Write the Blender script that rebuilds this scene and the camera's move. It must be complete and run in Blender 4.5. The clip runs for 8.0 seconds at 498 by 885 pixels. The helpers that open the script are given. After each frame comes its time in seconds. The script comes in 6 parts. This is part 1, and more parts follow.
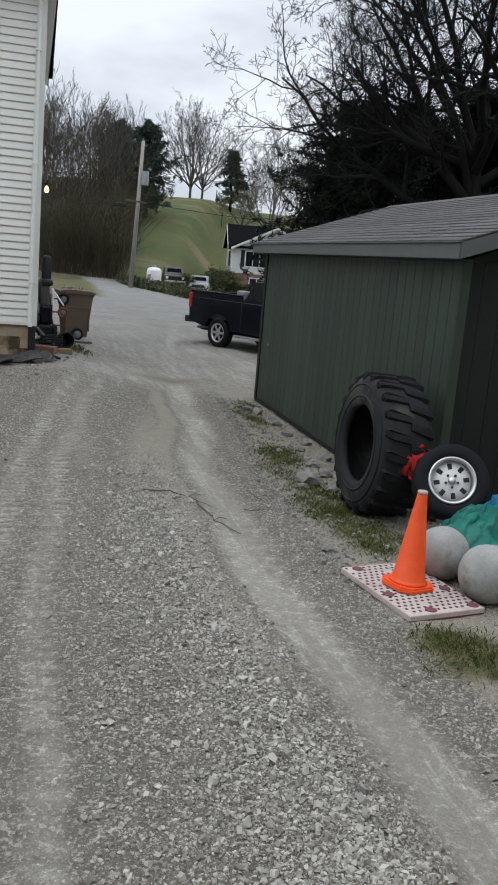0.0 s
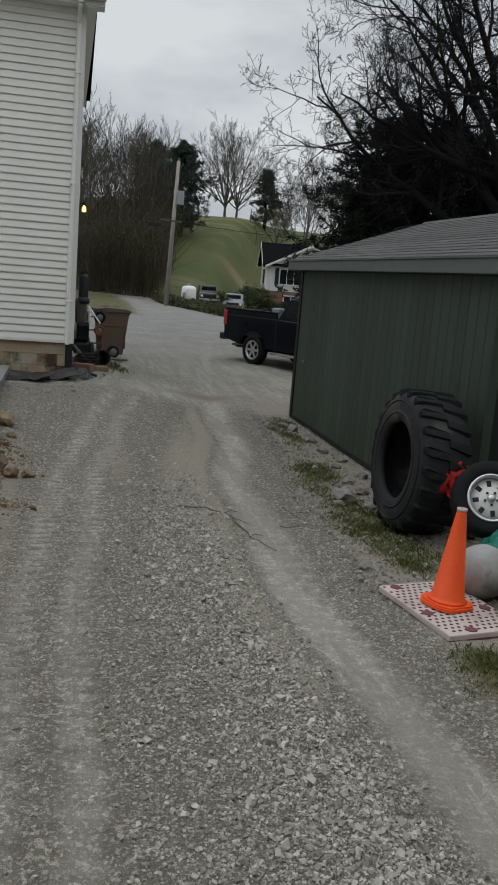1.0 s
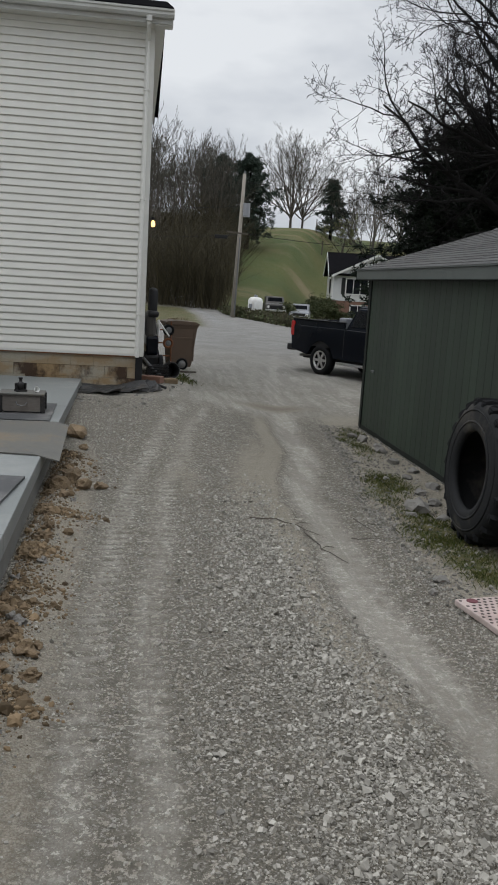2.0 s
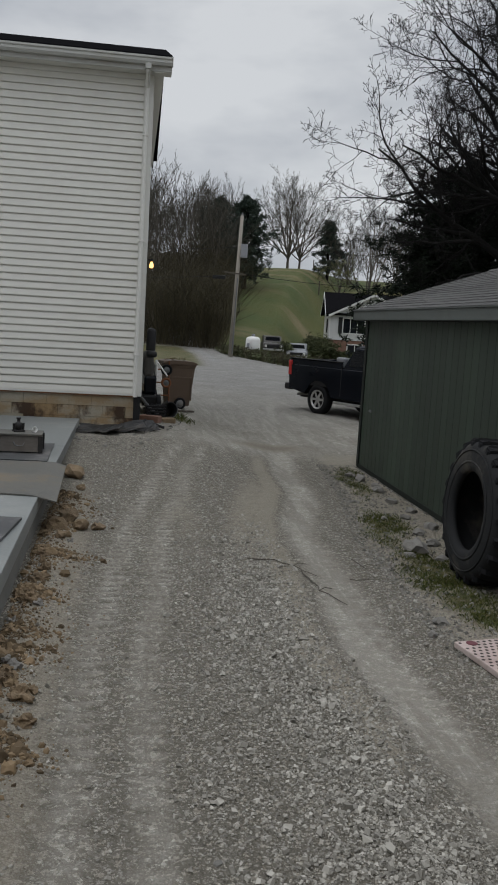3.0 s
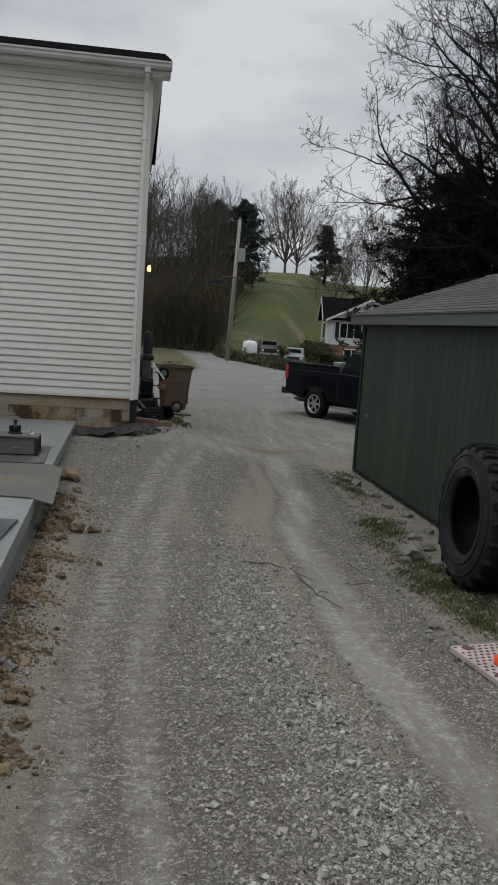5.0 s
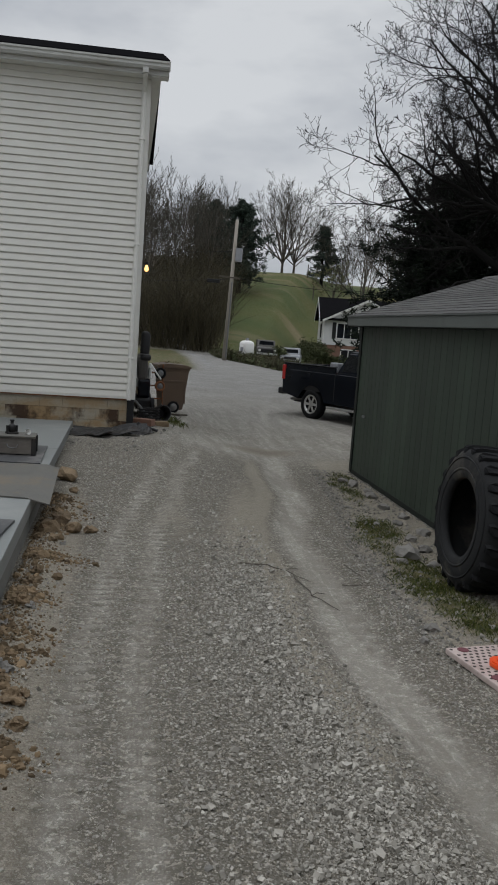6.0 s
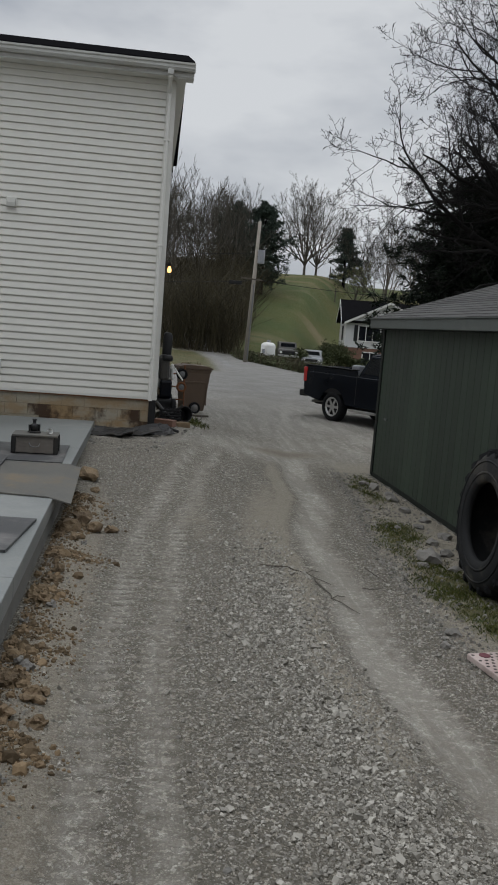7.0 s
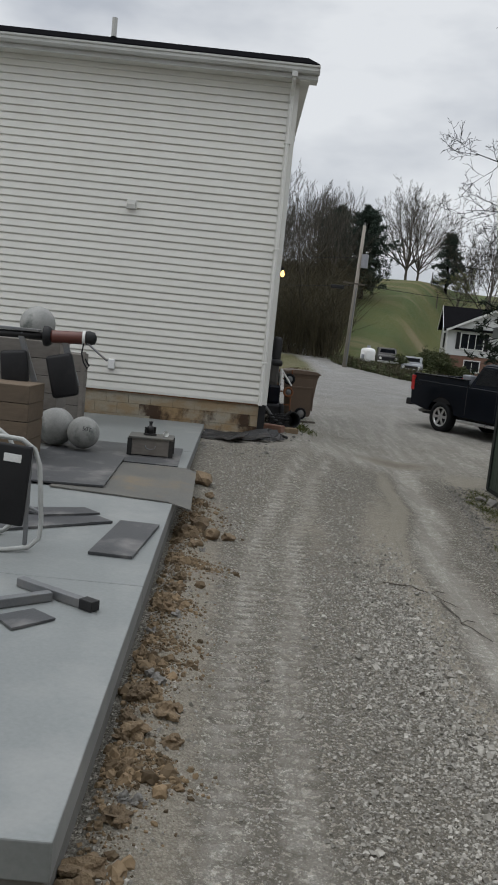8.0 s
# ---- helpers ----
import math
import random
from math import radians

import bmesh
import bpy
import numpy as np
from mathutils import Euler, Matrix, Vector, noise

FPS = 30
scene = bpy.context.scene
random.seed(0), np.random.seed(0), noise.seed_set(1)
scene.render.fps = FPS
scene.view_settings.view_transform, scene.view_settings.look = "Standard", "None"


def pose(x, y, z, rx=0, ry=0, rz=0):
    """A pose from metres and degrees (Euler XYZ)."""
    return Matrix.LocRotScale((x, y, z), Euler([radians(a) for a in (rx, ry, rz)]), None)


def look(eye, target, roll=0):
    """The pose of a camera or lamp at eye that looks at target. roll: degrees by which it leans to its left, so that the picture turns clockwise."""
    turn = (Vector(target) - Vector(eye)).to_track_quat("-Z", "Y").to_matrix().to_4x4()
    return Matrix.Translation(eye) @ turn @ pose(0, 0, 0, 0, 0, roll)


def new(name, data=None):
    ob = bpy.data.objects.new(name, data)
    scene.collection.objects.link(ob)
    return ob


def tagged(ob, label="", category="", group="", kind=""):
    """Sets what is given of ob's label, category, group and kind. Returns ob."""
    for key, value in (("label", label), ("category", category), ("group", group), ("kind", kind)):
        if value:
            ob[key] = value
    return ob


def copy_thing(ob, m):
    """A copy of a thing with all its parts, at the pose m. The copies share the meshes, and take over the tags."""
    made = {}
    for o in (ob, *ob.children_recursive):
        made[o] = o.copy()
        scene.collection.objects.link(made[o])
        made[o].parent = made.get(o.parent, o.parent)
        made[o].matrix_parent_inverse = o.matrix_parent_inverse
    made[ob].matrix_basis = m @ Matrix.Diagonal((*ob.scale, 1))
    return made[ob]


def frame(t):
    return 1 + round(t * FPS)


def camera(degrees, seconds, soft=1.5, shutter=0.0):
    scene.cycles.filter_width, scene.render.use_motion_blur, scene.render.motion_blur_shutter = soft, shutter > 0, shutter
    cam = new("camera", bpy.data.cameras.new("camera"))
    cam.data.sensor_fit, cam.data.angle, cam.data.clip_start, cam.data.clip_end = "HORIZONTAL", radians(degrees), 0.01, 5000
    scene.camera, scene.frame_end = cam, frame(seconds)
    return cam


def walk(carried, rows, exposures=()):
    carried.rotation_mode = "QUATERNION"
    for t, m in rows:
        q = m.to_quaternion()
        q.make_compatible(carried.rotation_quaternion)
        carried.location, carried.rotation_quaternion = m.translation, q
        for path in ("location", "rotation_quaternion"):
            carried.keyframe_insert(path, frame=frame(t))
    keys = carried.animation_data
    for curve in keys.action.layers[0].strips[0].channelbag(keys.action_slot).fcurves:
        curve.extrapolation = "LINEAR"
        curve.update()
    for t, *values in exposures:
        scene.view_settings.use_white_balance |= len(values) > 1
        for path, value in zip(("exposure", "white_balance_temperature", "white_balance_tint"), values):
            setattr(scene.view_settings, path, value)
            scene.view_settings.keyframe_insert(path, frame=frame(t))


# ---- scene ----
# ---------- camera ----------
cam = camera(32.094, 8.0, soft=1.8)
PATH = [
    (0.0, pose(0.0602, -0.0365, 2.2439, 78.391, -4.866, 1.057)),
    (0.5, pose(0.0495, -0.0360, 2.2377, 79.300, -5.271, 3.584)),
    (1.0, pose(0.0399, -0.0121, 2.2295, 79.359, -4.514, 3.275)),
    (1.5, pose(0.0244, -0.0036, 2.2346, 79.334, -3.140, 6.278)),
    (1.7, pose(0.0020, 0.0033, 2.2277, 79.319, -3.457, 7.541)),
    (3.0, pose(0.0029, 0.0107, 2.2504, 82.305, -3.342, 7.413)),
    (3.5, pose(0.0001, 0.0000, 2.2500, 82.433, -3.265, 8.200)),
    (4.0, pose(0.0173, -0.0099, 2.2468, 82.501, -3.287, 7.960)),
    (4.5, pose(0.0053, 0.0041, 2.2405, 82.589, -3.483, 7.429)),
    (6.0, pose(-0.0067, -0.0033, 2.2600, 82.585, -3.997, 7.008)),
    (6.5, pose(-0.0154, 0.0020, 2.2562, 82.738, -4.339, 7.127)),
    (7.0, pose(-0.0210, 0.0050, 2.2558, 82.599, -4.432, 8.413)),
    (7.5, pose(-0.1497, 0.0616, 2.2557, 82.421, -4.950, 11.275)),
    (8.0, pose(-0.3827, 0.1577, 2.2675, 82.241, -5.768, 14.695)),
]
walk(cam, PATH, exposures=[(0.0, 0.5, 6250, 10), (0.2, 0.2, 6350, 10), (0.5, -0.06, 6400, 8), (1.0, 0.0, 6500, 8), (1.5, 0.36, 6500, 10), (1.8, 0.3, 6500, 10), (2.8, -0.1, 6500, 10), (6.5, -0.1, 6500, 10), (7.5, -0.04, 6500, 10), (8.0, 0.16, 6500, 10)])

# ---------- light ----------
SUN_EL, SUN_AZ = 62.0, 250.0
world = bpy.data.worlds.new("overcast_sky")
scene.world = world
world.use_nodes = True
wt = world.node_tree
wt.nodes.clear()
w_out = wt.nodes.new("ShaderNodeOutputWorld")
w_bg = wt.nodes.new("ShaderNodeBackground")
w_bg2 = wt.nodes.new("ShaderNodeBackground")
w_mix = wt.nodes.new("ShaderNodeMixShader")
w_sky = wt.nodes.new("ShaderNodeTexSky")
w_sky.sky_type = "NISHITA"
w_sky.sun_disc = False
w_sky.sun_elevation = radians(SUN_EL)
w_sky.sun_rotation = radians(SUN_AZ)
w_tc = wt.nodes.new("ShaderNodeTexCoord")
w_map = wt.nodes.new("ShaderNodeMapping")
w_map.inputs["Scale"].default_value = (2.2, 2.2, 5.5)
w_noise = wt.nodes.new("ShaderNodeTexNoise")
w_noise.inputs["Scale"].default_value = 1.6
w_noise.inputs["Detail"].default_value = 5.0
w_noise.inputs["Roughness"].default_value = 0.5
w_ramp = wt.nodes.new("ShaderNodeValToRGB")
w_ramp.color_ramp.elements[0].position = 0.38
w_ramp.color_ramp.elements[0].color = (0.44, 0.468, 0.515, 1)
w_ramp.color_ramp.elements[1].position = 0.62
w_ramp.color_ramp.elements[1].color = (0.72, 0.742, 0.765, 1)
wt.links.new(w_tc.outputs["Generated"], w_map.inputs["Vector"])
wt.links.new(w_map.outputs["Vector"], w_noise.inputs["Vector"])
wt.links.new(w_noise.outputs["Fac"], w_ramp.inputs["Fac"])
wt.links.new(w_ramp.outputs["Color"], w_bg2.inputs["Color"])
wt.links.new(w_sky.outputs["Color"], w_bg.inputs["Color"])
w_bg.inputs["Strength"].default_value = 0.07
w_sep = wt.nodes.new("ShaderNodeSeparateXYZ")
wt.links.new(w_tc.outputs["Generated"], w_sep.inputs["Vector"])
w_up = wt.nodes.new("ShaderNodeMapRange")
w_up.inputs["From Min"].default_value, w_up.inputs["From Max"].default_value = 0.36, 1.0
w_up.inputs["To Min"].default_value, w_up.inputs["To Max"].default_value = 1.0, 2.5
wt.links.new(w_sep.outputs["Z"], w_up.inputs["Value"])
wt.links.new(w_up.outputs["Result"], w_bg2.inputs["Strength"])
w_mix.inputs["Fac"].default_value = 0.9
wt.links.new(w_bg.outputs["Background"], w_mix.inputs[1])
wt.links.new(w_bg2.outputs["Background"], w_mix.inputs[2])
wt.links.new(w_mix.outputs["Shader"], w_out.inputs["Surface"])

sun_data = bpy.data.lights.new("sun", "SUN")
sun_data.energy = 0.6
sun_data.angle = radians(60)
sun_data.color = (1.0, 0.97, 0.93)
sun = new("sun", sun_data)
sun.matrix_world = look((0, 0, 40), Vector((0, 0, 40)) - Vector((math.sin(radians(SUN_AZ)) * math.cos(radians(SUN_EL)), math.cos(radians(SUN_AZ)) * math.cos(radians(SUN_EL)), math.sin(radians(SUN_EL)))))

# ---------- materials ----------


class Nodes:
    """A small builder for node materials."""

    def __init__(self, name, rough=0.7, metal=0.0):
        self.m = bpy.data.materials.new(name)
        self.m.use_nodes = True
        self.t = self.m.node_tree
        self.b = self.t.nodes["Principled BSDF"]
        self.b.inputs["Roughness"].default_value = rough
        self.b.inputs["Metallic"].default_value = metal
        self.tc = self.t.nodes.new("ShaderNodeTexCoord")
        self.geo = self.t.nodes.new("ShaderNodeNewGeometry")
        self.space = "Object"

    def link(self, a, b):
        self.t.links.new(a, b)

    def noise(self, scale, detail=4.0, rough=0.55, stretch=(1, 1, 1)):
        mp = self.t.nodes.new("ShaderNodeMapping")
        mp.inputs["Scale"].default_value = stretch
        n = self.t.nodes.new("ShaderNodeTexNoise")
        n.inputs["Scale"].default_value = scale
        n.inputs["Detail"].default_value = detail
        n.inputs["Roughness"].default_value = rough
        self.link(self.geo.outputs["Position"] if self.space == "World" else self.tc.outputs["Object"], mp.inputs["Vector"])
        self.link(mp.outputs["Vector"], n.inputs["Vector"])
        return n.outputs["Fac"]

    def ramp(self, fac, lo=0.35, hi=0.65, c0=(0, 0, 0), c1=(1, 1, 1)):
        r = self.t.nodes.new("ShaderNodeValToRGB")
        e = r.color_ramp.elements
        e[0].position, e[1].position = lo, hi
        e[0].color, e[1].color = (*c0, 1), (*c1, 1)
        self.link(fac, r.inputs["Fac"])
        return r.outputs["Color"]

    def mix(self, fac, a, b, mode="MIX"):
        n = self.t.nodes.new("ShaderNodeMix")
        n.data_type, n.blend_type = "RGBA", mode
        for sock, v in ((n.inputs["Factor"], fac), (n.inputs["A"], a), (n.inputs["B"], b)):
            if isinstance(v, (int, float)):
                sock.default_value = v
            elif isinstance(v, tuple):
                sock.default_value = (*v, 1)
            else:
                self.link(v, sock)
        return n.outputs["Result"]

    def math(self, op, a, b):
        n = self.t.nodes.new("ShaderNodeMath")
        n.operation = op
        for sock, v in zip(n.inputs, (a, b)):
            if isinstance(v, (int, float)):
                sock.default_value = v
            else:
                self.link(v, sock)
        return n.outputs["Value"]

    def color(self, c):
        self.link(c, self.b.inputs["Base Color"])

    def rough(self, r):
        self.link(r, self.b.inputs["Roughness"])

    def bump(self, h, strength=0.3, dist=0.01):
        n = self.t.nodes.new("ShaderNodeBump")
        n.inputs["Strength"].default_value = strength
        n.inputs["Distance"].default_value = dist
        self.link(h, n.inputs["Height"])
        self.link(n.outputs["Normal"], self.b.inputs["Normal"])

    def random(self):
        return self.t.nodes.new("ShaderNodeObjectInfo").outputs["Random"]

    def island(self):
        return self.t.nodes.new("ShaderNodeNewGeometry").outputs["Random Per Island"]


def worn(name, c0, c1, dirt=None, scale=4.0, fine=60.0, rough=0.7, metal=0.0, bump=0.25, dist=0.006, vary=0.0, stretch=(1, 1, 1), dirt_amt=0.5, site=False):
    """Two-tone surface with coarse blotches, fine grain, dirt stains and relief."""
    n = Nodes(name, rough, metal)
    n.space = "World" if site else "Object"
    big = n.noise(scale, 5, 0.6, stretch)
    small = n.noise(fine, 3, 0.6, stretch)
    c = n.mix(n.ramp(big, 0.3, 0.7), c0, c1)
    c = n.mix(0.35, c, n.mix(small, tuple(v * 0.7 for v in c0), tuple(min(1, v * 1.25) for v in c1)))
    if dirt:
        d = n.ramp(n.noise(scale * 0.6 + 0.3, 7, 0.65), 0.52, 0.72)
        c = n.mix(n.math("MULTIPLY", d, dirt_amt), c, dirt)
    if vary:
        k = n.math("ADD", n.math("MULTIPLY", n.random(), vary), 1 - vary / 2)
        hsv = n.t.nodes.new("ShaderNodeHueSaturation")
        n.link(k, hsv.inputs["Value"])
        n.link(c, hsv.inputs["Color"])
        c = hsv.outputs["Color"]
    n.color(c)
    r = n.math("ADD", n.math("MULTIPLY", big, 0.25), rough - 0.12)
    n.rough(r)
    n.bump(n.math("ADD", n.math("MULTIPLY", big, 0.6), small), bump, dist)
    return n.m


def stained_block(name, low, rust, ochre):
    """Concrete block with washed-down ochre and darker rust blots that run across the joints."""
    n = Nodes(name, 0.92)
    n.space = "World"
    c = n.mix(n.noise(40, 4, 0.7), (0.24, 0.215, 0.165), (0.40, 0.365, 0.29))
    c = n.mix(n.math("MULTIPLY", n.ramp(n.noise(1.3, 6, 0.62, (1, 1, 1.6)), 0.42, 0.56), ochre), c, (0.25, 0.14, 0.04))
    c = n.mix(n.math("MULTIPLY", n.ramp(n.noise(2.3, 7, 0.65, (1, 1, 0.7)), low, low + 0.13), rust), c, (0.04, 0.02, 0.01))
    n.color(c)
    n.bump(n.noise(60, 5, 0.7), 0.5, 0.006)
    return n.m


M_block = stained_block("concrete_block", 0.58, 0.6, 0.55)
M_rust_block = stained_block("rust_stained_block", 0.4, 0.95, 0.7)
M_siding = worn("white_vinyl_siding", (0.65, 0.637, 0.582), (0.70, 0.687, 0.632), (0.56, 0.545, 0.48), 0.7, 90, 0.45, bump=0.08, vary=0.04, dirt_amt=0.35, site=True)
M_trim = worn("white_vinyl_trim", (0.66, 0.655, 0.61), (0.72, 0.715, 0.67), (0.52, 0.5, 0.44), 1.2, 60, 0.45, bump=0.05, dirt_amt=0.3, site=True)
# White gutter paint greyed: the eave's shadow is put into the colour.
M_gutter = worn("shaded_white_gutter", (0.43, 0.435, 0.41), (0.52, 0.52, 0.495), (0.4, 0.38, 0.33), 2.5, 50, 0.4, bump=0.05)
M_dark_roof = worn("dark_asphalt_shingle", (0.006, 0.006, 0.007), (0.012, 0.012, 0.013), None, 6, 120, 0.9, bump=0.5)
M_mortar = worn("mortar", (0.25, 0.2, 0.13), (0.33, 0.28, 0.2), (0.2, 0.12, 0.05), 1.3, 80, 0.95, site=True)
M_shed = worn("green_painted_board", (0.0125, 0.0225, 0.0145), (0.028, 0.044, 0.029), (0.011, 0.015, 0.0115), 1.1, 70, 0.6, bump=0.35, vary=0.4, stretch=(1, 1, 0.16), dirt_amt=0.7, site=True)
# Same green boards, with the shade of end wall and soffit put into the colour.
M_shed_shaded = worn("shaded_green_board", (0.009, 0.012, 0.010), (0.015, 0.019, 0.016), (0.010, 0.011, 0.010), 1.3, 70, 0.65, bump=0.3, vary=0.15, stretch=(1, 1, 0.18))
M_shed_trim = worn("green_grey_trim", (0.06, 0.07, 0.066), (0.095, 0.108, 0.1), (0.04, 0.045, 0.04), 2, 80, 0.55, bump=0.2, site=True)
M_shingle = worn("weathered_grey_shingle", (0.045, 0.045, 0.044), (0.1, 0.098, 0.095), (0.025, 0.026, 0.024), 1.6, 160, 0.92, bump=0.6, vary=0.35, site=True)
M_rubber = worn("worn_black_rubber", (0.005, 0.0055, 0.0065), (0.010, 0.0105, 0.012), (0.03, 0.029, 0.026), 3, 90, 0.8, bump=0.35, dirt_amt=0.3)
M_dusty_rubber = worn("dusty_sidewall_rubber", (0.010, 0.011, 0.012), (0.024, 0.025, 0.026), (0.12, 0.108, 0.09), 2.2, 80, 0.8, bump=0.3, dirt_amt=0.85)
M_concrete = worn("smooth_grey_concrete", (0.15, 0.162, 0.16), (0.225, 0.24, 0.235), (0.3, 0.3, 0.288), 0.8, 40, 0.5, bump=0.12, dirt_amt=0.75, site=True)
M_concrete_side = worn("rough_concrete_edge", (0.13, 0.13, 0.12), (0.22, 0.215, 0.2), (0.08, 0.07, 0.06), 3, 40, 0.9, bump=0.6)
M_bark = worn("grey_brown_bark", (0.06, 0.052, 0.042), (0.12, 0.105, 0.086), None, 6, 40, 0.95, bump=0.6, stretch=(1, 1, 0.3))
M_twig = worn("brown_grey_twig", (0.042, 0.039, 0.03), (0.074, 0.068, 0.053), None, 1, 10, 0.95)
# Near-black bark: the branches' silhouette against the sky is put into the colour.
M_silhouette_bark = worn("silhouette_twig_bark", (0.007, 0.007, 0.007), (0.016, 0.015, 0.014), None, 2, 20, 0.95)
M_pole = worn("weathered_pole_wood", (0.22, 0.2, 0.17), (0.33, 0.3, 0.26), (0.12, 0.1, 0.08), 2, 40, 0.9, stretch=(1, 1, 0.15))
M_black_paint = worn("black_truck_paint", (0.004, 0.006, 0.010), (0.006, 0.008, 0.013), None, 2, 30, 0.12, bump=0.0)
M_black_paint.node_tree.nodes["Principled BSDF"].inputs["Specular IOR Level"].default_value = 0.16
M_black_plastic = worn("black_plastic", (0.012, 0.012, 0.013), (0.022, 0.022, 0.023), (0.05, 0.05, 0.045), 4, 60, 0.5, bump=0.15, dirt_amt=0.3)
M_glass = worn("tinted_glass", (0.01, 0.012, 0.015), (0.014, 0.016, 0.02), None, 2, 20, 0.08, bump=0.0)
M_alloy = worn("silver_alloy", (0.5, 0.5, 0.5), (0.62, 0.62, 0.62), (0.2, 0.18, 0.16), 6, 60, 0.35, 0.85, 0.05)
M_chrome = worn("dull_chrome", (0.45, 0.45, 0.46), (0.6, 0.6, 0.6), None, 4, 40, 0.3, 0.9, 0.05)
M_tail = worn("red_tail_lens", (0.35, 0.012, 0.012), (0.5, 0.02, 0.018), None, 4, 30, 0.2, bump=0.02)
M_steel = worn("grey_weathered_steel", (0.11, 0.115, 0.12), (0.2, 0.205, 0.21), (0.2, 0.16, 0.11), 2.5, 50, 0.5, 0.35, 0.15)
M_black_steel = worn("black_powder_steel", (0.012, 0.012, 0.013), (0.024, 0.024, 0.024), (0.09, 0.07, 0.05), 5, 50, 0.5, 0.2, 0.15, dirt_amt=0.3)
M_wood_brown = worn("brown_weathered_plank", (0.075, 0.055, 0.038), (0.17, 0.125, 0.082), (0.05, 0.036, 0.026), 3, 40, 0.8, bump=0.4, vary=0.4, stretch=(0.2, 1, 1))
M_wood_grey = worn("weathered_grey_plank", (0.1, 0.09, 0.08), (0.22, 0.2, 0.175), (0.08, 0.06, 0.05), 3, 40, 0.85, bump=0.4, vary=0.3, stretch=(0.2, 1, 1))
M_ply = worn("dirty_plywood_sheet", (0.06, 0.063, 0.062), (0.14, 0.132, 0.112), (0.19, 0.13, 0.06), 1.6, 40, 0.6, bump=0.25, dirt_amt=0.8)
M_mat = worn("black_rubber_mat", (0.03, 0.032, 0.035), (0.075, 0.077, 0.08), (0.22, 0.21, 0.2), 2.4, 60, 0.5, bump=0.2, dirt_amt=0.8)
M_stone_ball = worn("cast_concrete_ball", (0.17, 0.175, 0.168), (0.36, 0.36, 0.34), (0.05, 0.065, 0.055), 4.2, 50, 0.8, bump=0.35, dirt_amt=1.0)
M_white_paint = worn("chalky_white_paint", (0.6, 0.6, 0.58), (0.72, 0.72, 0.7), (0.35, 0.33, 0.3), 4, 60, 0.6, bump=0.1)
M_orange = worn("orange_cone_plastic", (0.72, 0.062, 0.008), (0.82, 0.1, 0.012), (0.4, 0.06, 0.02), 5, 60, 0.5, bump=0.05, dirt_amt=0.3)
M_pink = worn("chalky_pink_plastic", (0.4, 0.325, 0.3), (0.5, 0.42, 0.39), (0.18, 0.13, 0.11), 5, 60, 0.7, bump=0.15, dirt_amt=0.7)
# Near black for holes and gaps: their inner shade is put into the colour.
M_inner_shade = worn("inner_shade", (0.02, 0.015, 0.015), (0.04, 0.03, 0.028), None, 5, 50, 0.95)
M_plum = worn("plum_rubber_plug", (0.1, 0.03, 0.04), (0.16, 0.05, 0.06), None, 5, 50, 0.8)
M_teal = worn("teal_plastic_tarp", (0.008, 0.17, 0.13), (0.03, 0.36, 0.28), (0.01, 0.1, 0.09), 3, 60, 0.5, bump=0.2)
M_blue = worn("blue_plastic_tarp", (0.01, 0.16, 0.34), (0.03, 0.28, 0.5), None, 3, 60, 0.5, bump=0.2)
M_red = worn("red_cloth", (0.4, 0.015, 0.012), (0.55, 0.03, 0.02), None, 4, 90, 0.8, bump=0.3)
M_bin = worn("brown_bin_plastic", (0.085, 0.056, 0.036), (0.12, 0.08, 0.053), (0.06, 0.045, 0.035), 3, 60, 0.55, bump=0.1)
M_rust = worn("rusty_iron", (0.12, 0.045, 0.02), (0.24, 0.1, 0.045), (0.06, 0.03, 0.02), 6, 70, 0.85, 0.2, 0.4)
M_brick = worn("red_brown_brick", (0.16, 0.085, 0.06), (0.23, 0.13, 0.095), None, 3, 30, 0.9, bump=0.4)
M_nb_wall = worn("pale_house_siding", (0.52, 0.53, 0.52), (0.6, 0.6, 0.59), None, 1, 20, 0.6, bump=0.1)
M_clay = worn("tan_clay_rock", (0.1, 0.07, 0.04), (0.25, 0.182, 0.112), (0.055, 0.042, 0.028), 9, 70, 0.95, bump=1.0, dist=0.012, vary=0.5)
M_grey_rock = worn("grey_limestone", (0.13, 0.125, 0.115), (0.23, 0.22, 0.2), (0.09, 0.08, 0.06), 8, 70, 0.9, bump=0.5, vary=0.3)
M_car_grey = worn("faded_grey_paint", (0.2, 0.21, 0.23), (0.28, 0.29, 0.31), None, 2, 30, 0.35, bump=0.02)
M_car_dark = worn("dark_faded_paint", (0.05, 0.048, 0.045), (0.08, 0.075, 0.07), None, 2, 30, 0.5, bump=0.05)
M_white_tank = worn("white_tank_paint", (0.7, 0.7, 0.68), (0.78, 0.78, 0.77), (0.5, 0.45, 0.4), 2, 30, 0.4, bump=0.03)

M_dark_roof.node_tree.nodes["Principled BSDF"].inputs["Specular IOR Level"].default_value = 0.0
# Crown shade put into the evergreen bark's colour, hence near black.
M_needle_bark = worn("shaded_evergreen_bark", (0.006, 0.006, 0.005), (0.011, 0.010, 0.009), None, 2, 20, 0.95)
for m_ in (M_rubber, M_dusty_rubber, M_black_plastic, M_shed_shaded, M_silhouette_bark, M_needle_bark):
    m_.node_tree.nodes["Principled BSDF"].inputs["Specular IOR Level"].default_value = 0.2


def leaf_material(name, dark, light):
    n = Nodes(name, 0.75)
    k = n.island()
    n.color(n.mix(k, dark, light))
    n.b.inputs["Specular IOR Level"].default_value = 0.2
    return n.m


